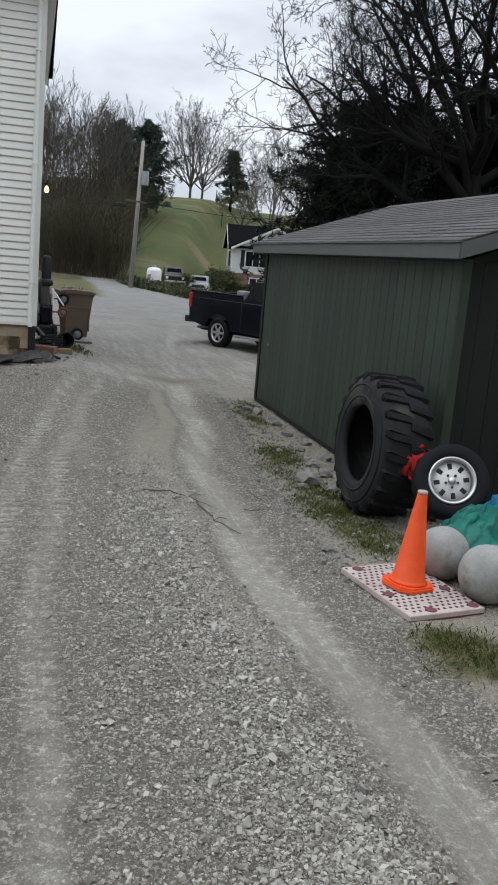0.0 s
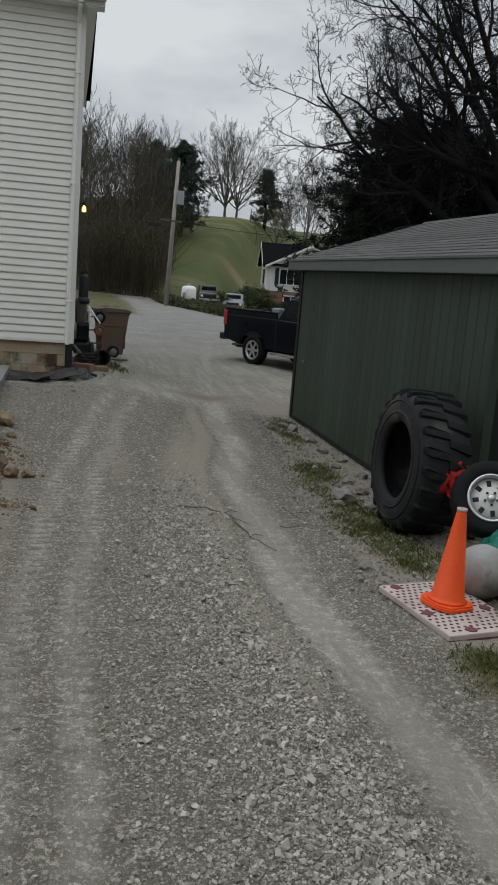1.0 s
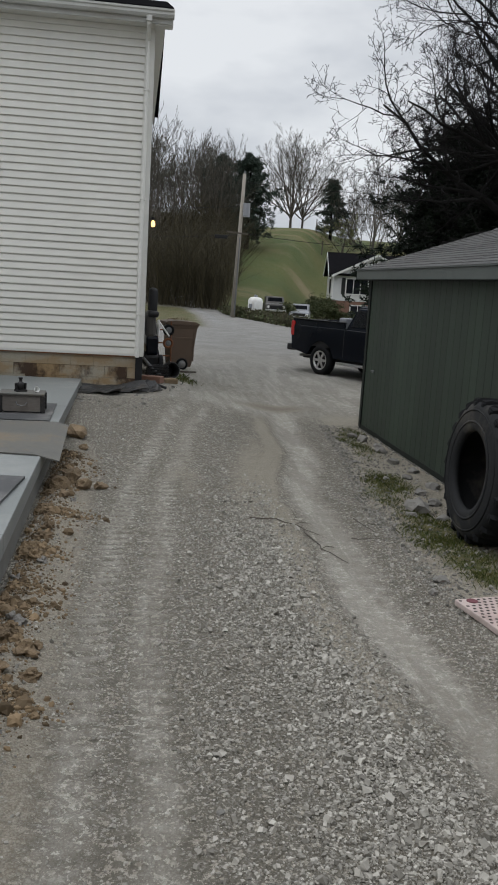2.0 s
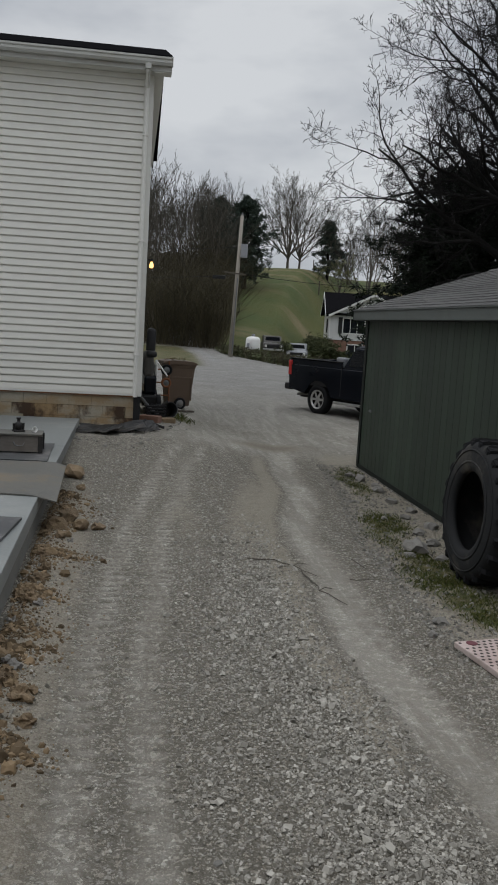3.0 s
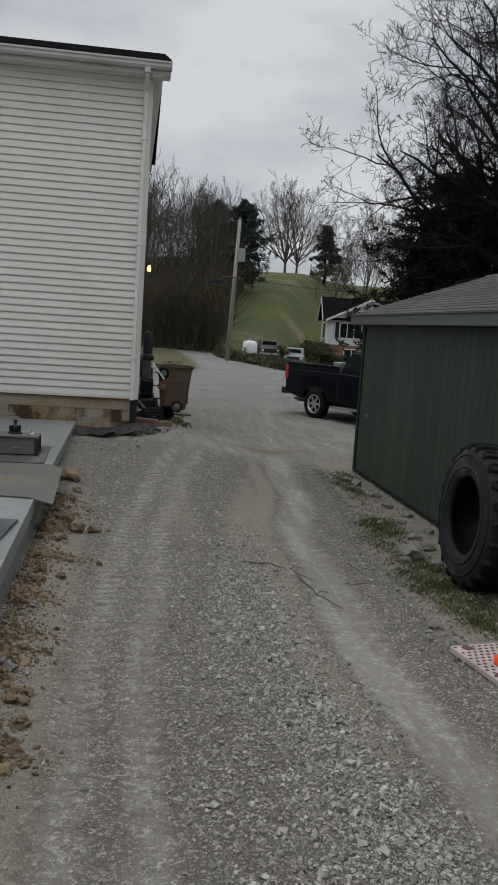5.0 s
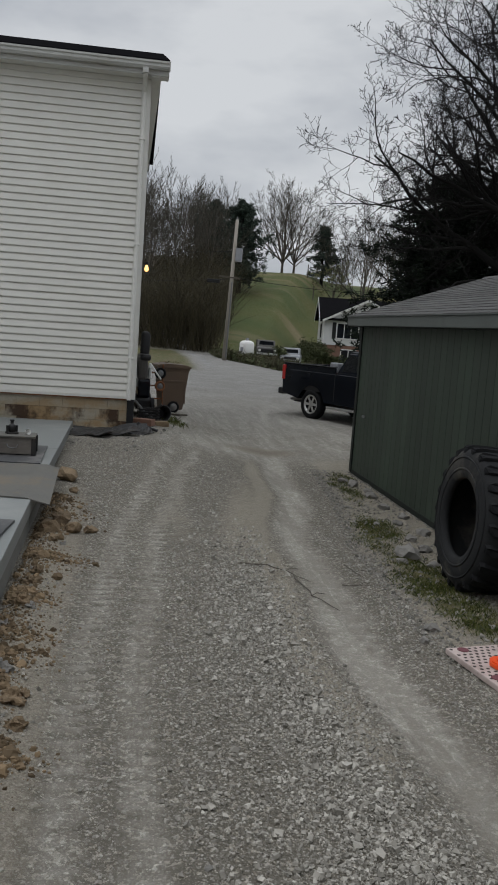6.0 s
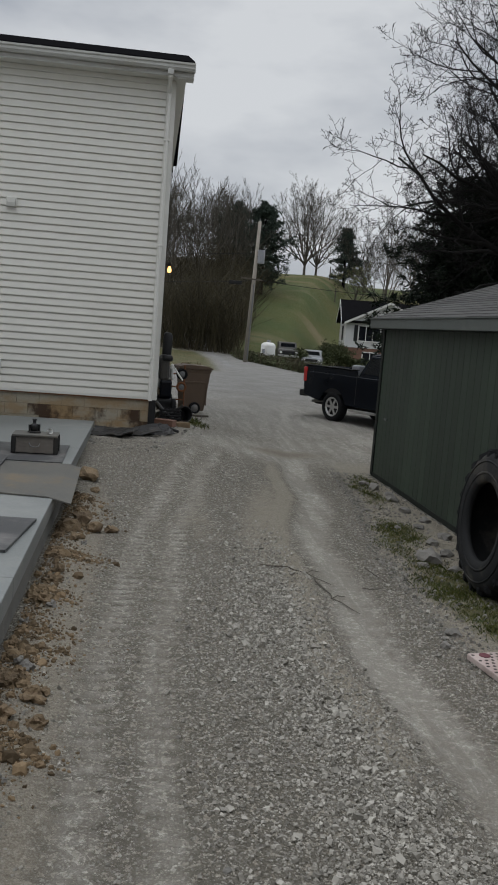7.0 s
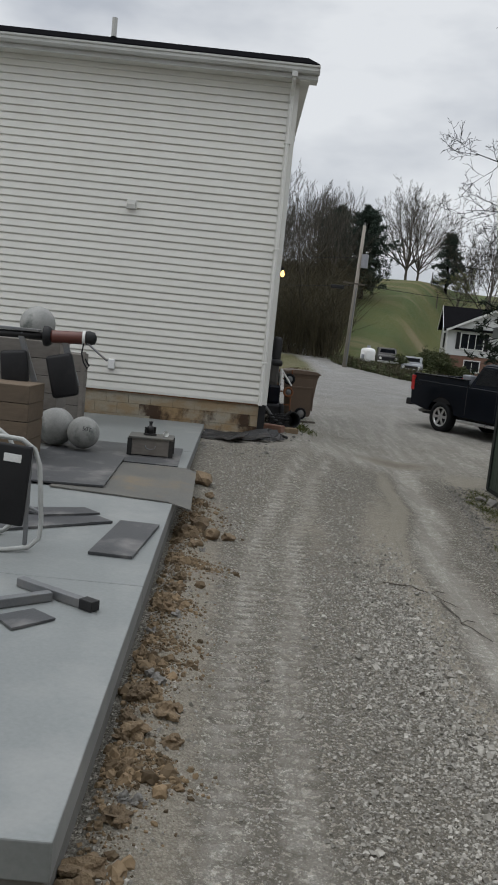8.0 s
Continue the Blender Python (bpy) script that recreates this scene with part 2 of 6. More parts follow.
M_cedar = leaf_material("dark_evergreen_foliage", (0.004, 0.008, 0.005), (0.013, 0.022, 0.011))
# Paler copy for far trees, with the distance haze put into the green.
M_cedar_hazed = leaf_material("hazed_evergreen_foliage", (0.022, 0.036, 0.028), (0.045, 0.062, 0.046))
M_bud = leaf_material("yellow_green_buds", (0.12, 0.13, 0.05), (0.22, 0.23, 0.1))
M_shrub = leaf_material("olive_shrub_foliage", (0.035, 0.045, 0.02), (0.09, 0.1, 0.045))
M_grass = leaf_material("short_grass", (0.03, 0.048, 0.011), (0.115, 0.118, 0.032))
M_gravel = leaf_material("crushed_limestone", (0.17, 0.161, 0.14), (0.44, 0.422, 0.376))
M_verge_stone = leaf_material("dirty_verge_stone", (0.1, 0.096, 0.085), (0.28, 0.268, 0.24))
M_clod = leaf_material("clay_clods", (0.075, 0.055, 0.033), (0.25, 0.18, 0.108))
M_brush = leaf_material("brown_brush", (0.028, 0.025, 0.015), (0.075, 0.064, 0.036))

n_ = Nodes("lit_lamp", 0.4)
n_.b.inputs["Base Color"].default_value = (1, 0.75, 0.4, 1)
n_.b.inputs["Emission Color"].default_value = (1.0, 0.52, 0.16, 1)
n_.b.inputs["Emission Strength"].default_value = 2.6
M_lamp = n_.m

# gravel, dust tracks, clay and turf, laid out by the ground's own zones
g = Nodes("gravel_ground", 0.95)
zone = g.t.nodes.new("ShaderNodeVertexColor")
zone.layer_name = "zones"
zsep = g.t.nodes.new("ShaderNodeSeparateColor")
g.link(zone.outputs["Color"], zsep.inputs["Color"])
zone2 = g.t.nodes.new("ShaderNodeVertexColor")
zone2.layer_name = "zones_far"
zsep2 = g.t.nodes.new("ShaderNodeSeparateColor")
g.link(zone2.outputs["Color"], zsep2.inputs["Color"])
vor = g.t.nodes.new("ShaderNodeTexVoronoi")
vor.inputs["Scale"].default_value = 46.0
g.link(g.tc.outputs["Object"], vor.inputs["Vector"])
vor2 = g.t.nodes.new("ShaderNodeTexVoronoi")
vor2.inputs["Scale"].default_value = 105.0
g.link(g.tc.outputs["Object"], vor2.inputs["Vector"])
blotch = g.noise(0.9, 6, 0.6)
mid = g.noise(7, 5, 0.65)
fine = g.noise(130, 3, 0.6)
cell = g.t.nodes.new("ShaderNodeSeparateColor")
g.link(vor.outputs["Color"], cell.inputs["Color"])
cell2 = g.t.nodes.new("ShaderNodeSeparateColor")
g.link(vor2.outputs["Color"], cell2.inputs["Color"])
# Cell edges darkened for the shade and dirt between stones.
edge1 = g.ramp(vor.outputs["Distance"], 0.35, 0.72, (1, 1, 1), (0.2, 0.18, 0.155))
edge2 = g.ramp(vor2.outputs["Distance"], 0.3, 0.75, (1, 1, 1), (0.45, 0.43, 0.4))
stone_c = g.mix(cell.outputs["Red"], (0.44, 0.42, 0.367), (0.74, 0.713, 0.637))
stone_c = g.mix(1.0, stone_c, edge1, "MULTIPLY")
small_c = g.mix(cell2.outputs["Red"], (0.47, 0.448, 0.393), (0.74, 0.713, 0.637))
small_c = g.mix(1.0, small_c, edge2, "MULTIPLY")
grav = g.mix(g.ramp(mid, 0.4, 0.6), stone_c, small_c)
grav = g.mix(g.math("MULTIPLY", g.ramp(blotch, 0.45, 0.7), 0.4), grav, (0.36, 0.326, 0.27))
dust_c = g.mix(mid, (0.46, 0.441, 0.392), (0.6, 0.577, 0.52))
dust_c = g.mix(0.35, dust_c, small_c)
smap = g.t.nodes.new("ShaderNodeMapping")
smap.inputs["Rotation"].default_value = (0, 0, radians(-15))
smap2 = g.t.nodes.new("ShaderNodeMapping")
smap2.inputs["Scale"].default_value = (5.5, 0.45, 1)
streak_n = g.t.nodes.new("ShaderNodeTexNoise")
streak_n.inputs["Scale"].default_value = 1.0
streak_n.inputs["Detail"].default_value = 6.0
streak_n.inputs["Roughness"].default_value = 0.62
g.link(g.tc.outputs["Object"], smap.inputs["Vector"])
g.link(smap.outputs["Vector"], smap2.inputs["Vector"])
g.link(smap2.outputs["Vector"], streak_n.inputs["Vector"])
streak = streak_n.outputs["Fac"]
grav = g.mix(g.math("MULTIPLY", g.ramp(streak, 0.5, 0.66), 0.55), grav, dust_c)
grav = g.mix(g.math("MULTIPLY", g.ramp(streak, 0.46, 0.32), 0.35), grav, (0.27, 0.24, 0.19))
dust_c = g.mix(g.math("MULTIPLY", g.ramp(streak, 0.5, 0.36), 0.5), dust_c, (0.24, 0.22, 0.19))
soil_c = g.mix(fine, (0.19, 0.16, 0.114), (0.32, 0.28, 0.21))
soil_c = g.mix(0.3, soil_c, small_c)
turf_c = g.mix(g.ramp(mid, 0.4, 0.62), (0.12, 0.105, 0.04), (0.05, 0.07, 0.018))
turf_c = g.mix(g.ramp(blotch, 0.45, 0.7), turf_c, (0.15, 0.12, 0.065))
edge_n = g.math("MULTIPLY", g.math("SUBTRACT", mid, 0.5), 0.7)


def zoned(value):
    return g.ramp(g.math("ADD", value, edge_n), 0.3, 0.75)


# scattered gaps painted dark as if shaded, and pale stones, at the width of a hand
speck = g.noise(24, 4, 0.75)
hand = g.noise(8.5, 6, 0.8)
grav = g.mix(g.math("MULTIPLY", g.ramp(hand, 0.47, 0.37), 0.45), grav, (0.27, 0.242, 0.192))
grav = g.mix(g.math("MULTIPLY", g.ramp(speck, 0.45, 0.4), 0.8), grav, (0.1, 0.09, 0.07))
dust_c = g.mix(g.math("MULTIPLY", g.ramp(hand, 0.48, 0.36), 0.4), dust_c, (0.27, 0.246, 0.2))
grav = g.mix(g.math("MULTIPLY", g.ramp(speck, 0.56, 0.66), 0.5), grav, (0.6, 0.577, 0.516))
dust_c = g.mix(g.math("MULTIPLY", g.ramp(speck, 0.44, 0.32), 0.35), dust_c, (0.2, 0.182, 0.15))
col = g.mix(g.math("MULTIPLY", zoned(zsep.outputs["Red"]), 0.85), grav, dust_c)
col = g.mix(g.math("MULTIPLY", zoned(zsep.outputs["Blue"]), 0.8), col, soil_c)
col = g.mix(zoned(zsep.outputs["Green"]), col, turf_c)
hill_c = g.mix(g.ramp(g.noise(0.16, 6, 0.6), 0.35, 0.65), (0.105, 0.105, 0.03), (0.062, 0.088, 0.022))
hill_c = g.mix(g.ramp(g.noise(0.07, 4, 0.6, (1, 2.5, 1)), 0.5, 0.68), hill_c, (0.185, 0.155, 0.08))
col = g.mix(zsep2.outputs["Red"], col, hill_c)
litter_c = g.mix(g.noise(1.5, 6, 0.7), (0.05, 0.04, 0.03), (0.115, 0.092, 0.066))
col = g.mix(zsep2.outputs["Green"], col, litter_c)
pale_c = g.mix(g.ramp(g.noise(0.7, 7, 0.7), 0.35, 0.65), (0.22, 0.222, 0.22), (0.36, 0.362, 0.36))
pale_c = g.mix(g.math("MULTIPLY", g.ramp(g.noise(9, 5, 0.8), 0.52, 0.4), 0.5), pale_c, (0.16, 0.155, 0.145))
col = g.mix(zsep2.outputs["Blue"], col, pale_c)
g.color(col)
rocky = g.math("SUBTRACT", 1.0, vor.outputs["Distance"])
rel = g.math("ADD", g.math("MULTIPLY", rocky, g.math("SUBTRACT", 1.0, g.math("MULTIPLY", zsep.outputs["Red"], 0.85))), g.math("MULTIPLY", fine, 0.5))
rel = g.math("ADD", rel, g.math("MULTIPLY", g.math("ADD", speck, hand), 1.2))
rel = g.math("ADD", rel, g.math("MULTIPLY", mid, 0.8))
g.bump(rel, 1.0, 0.026)
M_ground = g.m

# ---------- shape helpers ----------
SITE = pose(0, 0, 0, 0, 0, 15)


def at(a, b, z=0.0, turn=0.0, lean=0.0, tip=0.0):
    """A pose in the yard's own axes: a across the drive, b along it."""
    return SITE @ pose(a, b, z, lean, tip, turn)


def part(name, bm, material, parent=None, label="", smooth=False):
    me = bpy.data.meshes.new(name)
    bm.to_mesh(me)
    bm.free()
    me.materials.append(material)
    if smooth:
        for p in me.polygons:
            p.use_smooth = True
    ob = new(name, me)
    if parent is not None:
        ob.parent = parent
    if label:
        tagged(ob, label)
    return ob


def shared(name, me, parent, m=None):
    ob = new(name, me)
    ob.parent = parent
    if m is not None:
        ob.matrix_basis = m
    return ob


def thing(name, m, label, category, group="", kind=""):
    ob = new(name)
    ob.empty_display_size = 0.1
    ob.matrix_basis = m
    return tagged(ob, label, category, group, kind)


def bmx():
    return bmesh.new()


def box(bm, x0, x1, y0, y1, z0, z1, bevel=0.0, m=None):
    mat = Matrix.Translation(((x0 + x1) / 2, (y0 + y1) / 2, (z0 + z1) / 2)) @ Matrix.Diagonal((abs(x1 - x0), abs(y1 - y0), abs(z1 - z0), 1))
    vs = bmesh.ops.create_cube(bm, size=1.0, matrix=(m @ mat) if m is not None else mat)["verts"]
    if bevel:
        es = list({e for v in vs for e in v.link_edges})
        bmesh.ops.bevel(bm, geom=es, offset=bevel, segments=2, affect="EDGES", profile=0.5)
    return bm


def boxed(*a, **k):
    return box(bmx(), *a, **k)


def cyl(bm, p0, p1, r0, r1=None, n=16, cap=True):
    p0, p1 = Vector(p0), Vector(p1)
    d = p1 - p0
    m = Matrix.Translation((p0 + p1) / 2) @ d.to_track_quat("Z", "Y").to_matrix().to_4x4()
    bmesh.ops.create_cone(bm, cap_ends=cap, segments=n, radius1=r0, radius2=r0 if r1 is None else r1, depth=d.length, matrix=m)
    return bm


def tube(bm, pts, r, n=8):
    """A round bar bent along the points."""
    pts = [Vector(p) for p in pts]
    rings = []
    for i, p in enumerate(pts):
        d = (pts[min(i + 1, len(pts) - 1)] - pts[max(i - 1, 0)]).normalized()
        s = d.orthogonal().normalized() if i == 0 else (side - side.dot(d) * d).normalized()
        side = s
        t = d.cross(s)
        rr = r(i / (len(pts) - 1)) if callable(r) else r
        rings.append([bm.verts.new(p + rr * (math.cos(2 * math.pi * k / n) * s + math.sin(2 * math.pi * k / n) * t)) for k in range(n)])
    for a, b in zip(rings, rings[1:]):
        for k in range(n):
            bm.faces.new((a[k], a[(k + 1) % n], b[(k + 1) % n], b[k]))
    bm.faces.new(rings[0][::-1])
    bm.faces.new(rings[-1])
    return bm


def lathe(bm, prof, n=32, m=None, closed=False):
    """Turns a profile of (radius, height) about z."""
    rings = []
    for r, z in prof:
        ring = []
        for k in range(n):
            v = Vector((r * math.cos(2 * math.pi * k / n), r * math.sin(2 * math.pi * k / n), z))
            ring.append(bm.verts.new(m @ v if m is not None else v))
        rings.append(ring)
    pairs = list(zip(rings, rings[1:])) + ([(rings[-1], rings[0])] if closed else [])
    for a, b in pairs:
        for k in range(n):
            bm.faces.new((a[k], a[(k + 1) % n], b[(k + 1) % n], b[k]))
    if not closed:
        bm.faces.new(rings[0][::-1])
        bm.faces.new(rings[-1])
    return bm


def slab_of(bm, pts, depth, axis="y", start=0.0):
    """A flat outline (two coordinates each) pushed out along an axis."""
    def put(p, d):
        return {"y": (p[0], d, p[1]), "x": (d, p[0], p[1]), "z": (p[0], p[1], d)}[axis]
    a = [bm.verts.new(put(p, start)) for p in pts]
    b = [bm.verts.new(put(p, start + depth)) for p in pts]
    bm.faces.new(a)
    bm.faces.new(b[::-1])
    for i in range(len(pts)):
        j = (i + 1) % len(pts)
        bm.faces.new((a[j], a[i], b[i], b[j]))
    bmesh.ops.recalc_face_normals(bm, faces=bm.faces[:])
    return bm


def rock_mesh(bm, c, r, rng, squash=0.7, sub=2, rough=0.3):
    vs = bmesh.ops.create_icosphere(bm, subdivisions=sub, radius=1.0)["verts"]
    off = Vector((rng.uniform(0, 90), rng.uniform(0, 90), 0))
    sx, sy = rng.uniform(0.8, 1.25), rng.uniform(0.75, 1.1)
    for v in vs:
        k = 1 + rough * noise.noise(v.co * 1.5 + off) * 1.6 + rough * 0.5 * noise.noise(v.co * 3.7 + off)
        v.co = Vector((v.co.x * sx, v.co.y * sy, v.co.z * squash)) * (k * r) + Vector(c)
    return bm


def soup(name, verts, faces, material, parent=None, smooth=False):
    """A mesh from computed arrays."""
    me = bpy.data.meshes.new(name)
    me.from_pydata(verts if isinstance(verts, list) else verts.tolist(), [], faces if isinstance(faces, list) else faces.tolist())
    me.materials.append(material)
    if smooth:
        me.polygons.foreach_set("use_smooth", [True] * len(me.polygons))
    ob = new(name, me)
    if parent is not None:
        ob.parent = parent
    return ob


def step(lo, hi, v):
    k = np.clip((np.asarray(v, float) - lo) / (hi - lo), 0, 1)
    return k * k * (3 - 2 * k)


# ---------- ground ----------
CA, SA = math.cos(radians(15)), math.sin(radians(15))


def across(x, y):
    return CA * x + SA * y


def along(x, y):
    return -SA * x + CA * y


def left_track(b):
    return np.interp(b, [2, 6, 9.5, 14.5, 20, 30], [-0.12, -0.02, 0.2, 1.0, 1.9, 3.0])


def right_track(b):
    return np.interp(b, [2, 5, 6, 9, 11.5, 15.8, 22, 30], [2.0, 1.84, 1.8, 1.95, 2.35, 2.75, 3.6, 5.0])


def band(v, c, w):
    return np.exp(-(((v - c) / w) ** 2))


def wob(x, y, s, k):
    """Smooth waves that stand in for unevenness."""
    return (np.sin(x * s + k) * np.cos(y * s * 1.13 + k * 2.1) + 0.5 * np.sin(x * s * 2.3 + y * s * 1.7 + k * 3) + 0.3 * np.cos(y * s * 3.9 - x * s * 3.1 + k)) / 1.8


def ribs(a, b, x, y):
    """The print of lugged tyres along the wheel tracks."""
    left = left_track(b)
    rib = np.maximum(band(a, left - 0.1, 0.13), 0.8 * band(a, left + 0.3, 0.12))
    rib = np.maximum(rib, 0.8 * band(a, 1.2 + 0.05 * (b - 9), 0.2) * band(b, 10.0, 2.2))
    rib = np.maximum(rib, 0.45 * band(a, right_track(b) + 0.1, 0.12))
    patch = np.clip(0.6 + 0.8 * wob(x, y, 0.9, 1.4), 0.05, 1) * (0.25 + 0.75 * step(3.6, 6.0, b))
    return rib * patch * np.sin(2 * np.pi * (b + 0.3 * np.abs(a - left)) / 0.15 + 1.3 * wob(x, y, 3.0, 0.5) + 0.9 * wob(x, y, 8.0, 1.5)) * (1 - step(12.5, 15, b))


def land(x, y):
    """The height of the ground."""
    x, y = np.asarray(x, float), np.asarray(y, float)
    a, b = across(x, y), along(x, y)
    near = 1 - step(25, 45, b)
    z = 0.3 * step(9, 15, b) * (1 - step(20, 36, b)) * (1 - step(0.3, 2.6, a))
    z = z - 0.035 * band(a, right_track(b), 0.28) * near - 0.022 * band(a, left_track(b), 0.3) * near
    z = z + 0.03 * band(a, right_track(b) - 0.55, 0.22) * near * (1 - step(9, 13, b))
    z = z + 0.02 * step(-1, 1, a - right_track(b) - 0.5) * near
    z = z + 0.06 * band(a, -0.68, 0.22) * step(2.0, 3.4, b) * (1 - step(11, 13.5, b))
    z = z + 0.012 * wob(x, y, 2.1, 0.4) * near + 0.008 * wob(x, y, 6.3, 1.9) * near
    z = z + 0.011 * ribs(a, b, x, y)
    stony = (1 - 0.6 * band(a, right_track(b), 0.3)) * (1 - step(12, 16, b))
    z = z + stony * (0.006 * wob(x, y, 17.0, 2.7) + 0.005 * wob(y, x, 31.0, 0.6))
    foot = 68 + 18 * step(-9, -3, x)
    z = z + 10.2 * step(-6, 52, y - foot) - 0.6 * step(62, 76, y) * step(-12, -6, x) * (1 - step(90, 100, y))
    wood = step(62, 100, y) * (1 - step(-19, -12, x + 0.12 * (y - 80)))
    z = z + 2.0 * wood * (1 - step(100, 130, y))
    z = z + 0.22 * wob(x, y, 0.09, 0.7) * step(60, 110, y)
    return z


def zones(x, y):
    a, b = across(x, y), along(x, y)
    near = 1 - step(22, 40, b)
    wig = 0.06 * wob(x, y, 1.3, 2.2)
    dust = np.maximum(0.85 * band(a + wig, right_track(b), 0.27), 0.55 * band(a + wig, left_track(b) - 0.16, 0.17) + 0.55 * band(a + wig, left_track(b) + 0.24, 0.17)) * near
    dust = np.maximum(dust, (0.64 + 0.2 * wob(x, y, 1.1, 0.9)) * step(12.5, 16, b) * near)
    dust = np.clip(dust + 0.34 * np.maximum(ribs(a, b, x, y), -0.6), 0, 1)
    soil = 1.0 * band(a + wig, right_track(b) - 0.42, 0.15) * near * step(3, 5, b) * (1 - step(13, 16, b))
    soil = np.maximum(soil, 0.75 * band(a, right_track(b) - 0.62, 0.36) * band(b, 10.2, 3.0))
    soil = np.maximum(soil, 0.5 * band(a, 0.75, 0.35) * band(b, 10.0, 1.6) + 0.25 * wob(x, y, 1.7, 0.3) * near)
    soil = np.maximum(soil, 1.0 * np.exp(-(((x + 1.6) / 0.75) ** 2 + ((y - 16.2) / 0.55) ** 2)))
    soil = np.maximum(soil, 0.9 * band(a, -0.55, 0.26) * (1 - step(9, 13, b)))
    soil = np.maximum(soil, 0.6 * band(b, 15.2, 0.5) * (1 - step(0.2, 0.8, a)))
    soil = np.maximum(soil, 0.8 * step(0.5, 0.8, a - right_track(b)) * near * (1 - step(14.5, 16, b)))
    right_bank = a - right_track(b)
    turf = 0.95 * band(right_bank, 1.15, 0.35) * band(b, 7.0, 1.1) + 0.75 * band(right_bank, 0.95, 0.3) * band(b, 9.6, 0.9)
    turf = turf + 0.95 * band(right_bank, 0.95, 0.25) * band(b, 12.9, 0.8) + 0.9 * band(a, 2.75, 0.5) * band(b, 4.35, 0.45)
    turf = turf + 0.8 * np.exp(-(((a - 1.0) / 0.5) ** 2 + ((b - 18.2) / 0.8) ** 2))
    turf = turf + 0.9 * step(8.3, 9.5, a) * (1 - step(40, 50, b))
    turf = turf + 0.5 * band(right_bank, 1.0, 0.3) * band(b, 8.3, 1.2) + 0.45 * band(right_bank, 0.9, 0.25) * band(b, 11.3, 0.8)
    turf = np.clip(turf * (0.8 + 0.75 * wob(x, y, 2.7, 0.2)), 0, 1)
    lot_edge = -3.6 - (y - 47.2) * 0.435
    verge = -7.85 - (y - 46.6) * 0.225 - np.clip(y - 62, 0, 99) * 0.155
    isle = step(0, 1.2, verge - x) * step(43, 47, y + 0.25 * (x + 9))
    hill = step(0, 1.5, x - lot_edge - 0.6) * step(40, 44, y)
    hill = np.maximum(hill, step(66, 70, y))
    turf = np.maximum(turf, isle * (1 - step(66, 68, y)))
    wood = step(66.5, 69, y) * (1 - step(-14.5, -11.5, x + 0.1 * (y - 80)))
    wood = np.maximum(wood, step(14, 17, a) * step(8, 12, b) * (1 - step(60, 66, y)))
    wood = np.maximum(wood, 0.5 * np.exp(-(((x + 1.55) / 0.75) ** 2 + ((y - 16.3 + 0.12 * np.sin(3 * x)) / 0.4) ** 2)))
    pale = (1 - hill) * (1 - isle) * step(17, 25, y) * (0.3 + 0.3 * step(24, 34, y))
    pale = np.maximum(pale, 0.9 * band(x, verge + 0.35, 0.35) * step(46, 52, y) * (1 - step(90, 110, y)))
    return dust, turf, soil, hill, wood, pale


def build_ground():
    xs = np.concatenate([-np.geomspace(2500, 7, 34), np.arange(-6.5, -3.2, 0.12), np.arange(-3.2, 2.8, 0.05), np.arange(2.8, 6, 0.12), np.geomspace(6.2, 2500, 34)])
    far_x = np.concatenate([np.arange(-40, -14, 1.4), np.arange(-14, -6.5, 0.3), np.arange(6.2, 30, 1.6)])
    xs = np.unique(np.concatenate([xs, far_x[(far_x < -6.5) | (far_x > 6.2)]]))
    ys = np.concatenate([-np.geomspace(900, 4, 14), np.arange(-3, 2, 0.4), np.arange(2, 12.0, 0.032), np.arange(12.0, 26, 0.12), np.arange(26, 42, 0.9), np.arange(42, 72, 0.4), np.arange(72, 140, 1.1), np.geomspace(141, 3500, 26)])
    X, Y = np.meshgrid(xs, ys)
    Z = land(X, Y)
    verts = np.stack([X.ravel(), Y.ravel(), Z.ravel()], 1)
    nx, ny = len(xs), len(ys)
    i = (np.arange(ny - 1)[:, None] * nx + np.arange(nx - 1)[None]).ravel()
    faces = np.stack([i, i + 1, i + nx + 1, i + nx], 1)
    ob = soup("ground", verts, faces, M_ground, smooth=True)
    dust, turf, soil, hill, wood, pale = zones(X.ravel(), Y.ravel())
    one = np.ones_like(dust)
    for key, trio in (("zones", (dust, turf, soil)), ("zones_far", (hill, wood, pale))):
        layer = ob.data.color_attributes.new(key, "FLOAT_COLOR", "POINT")
        layer.data.foreach_set("color", np.stack([*trio, one], 1).ravel())
    tagged(ob, "grey crushed gravel drive with dusty wheel tracks and grassy hill", "ground", kind="structure")
    return ob


build_ground()


# ---------- house ----------
HA, HB = 0.20, 15.80          # the house's corner in the yard's axes
WALL_W, WALL_D = 10.5, 9.0


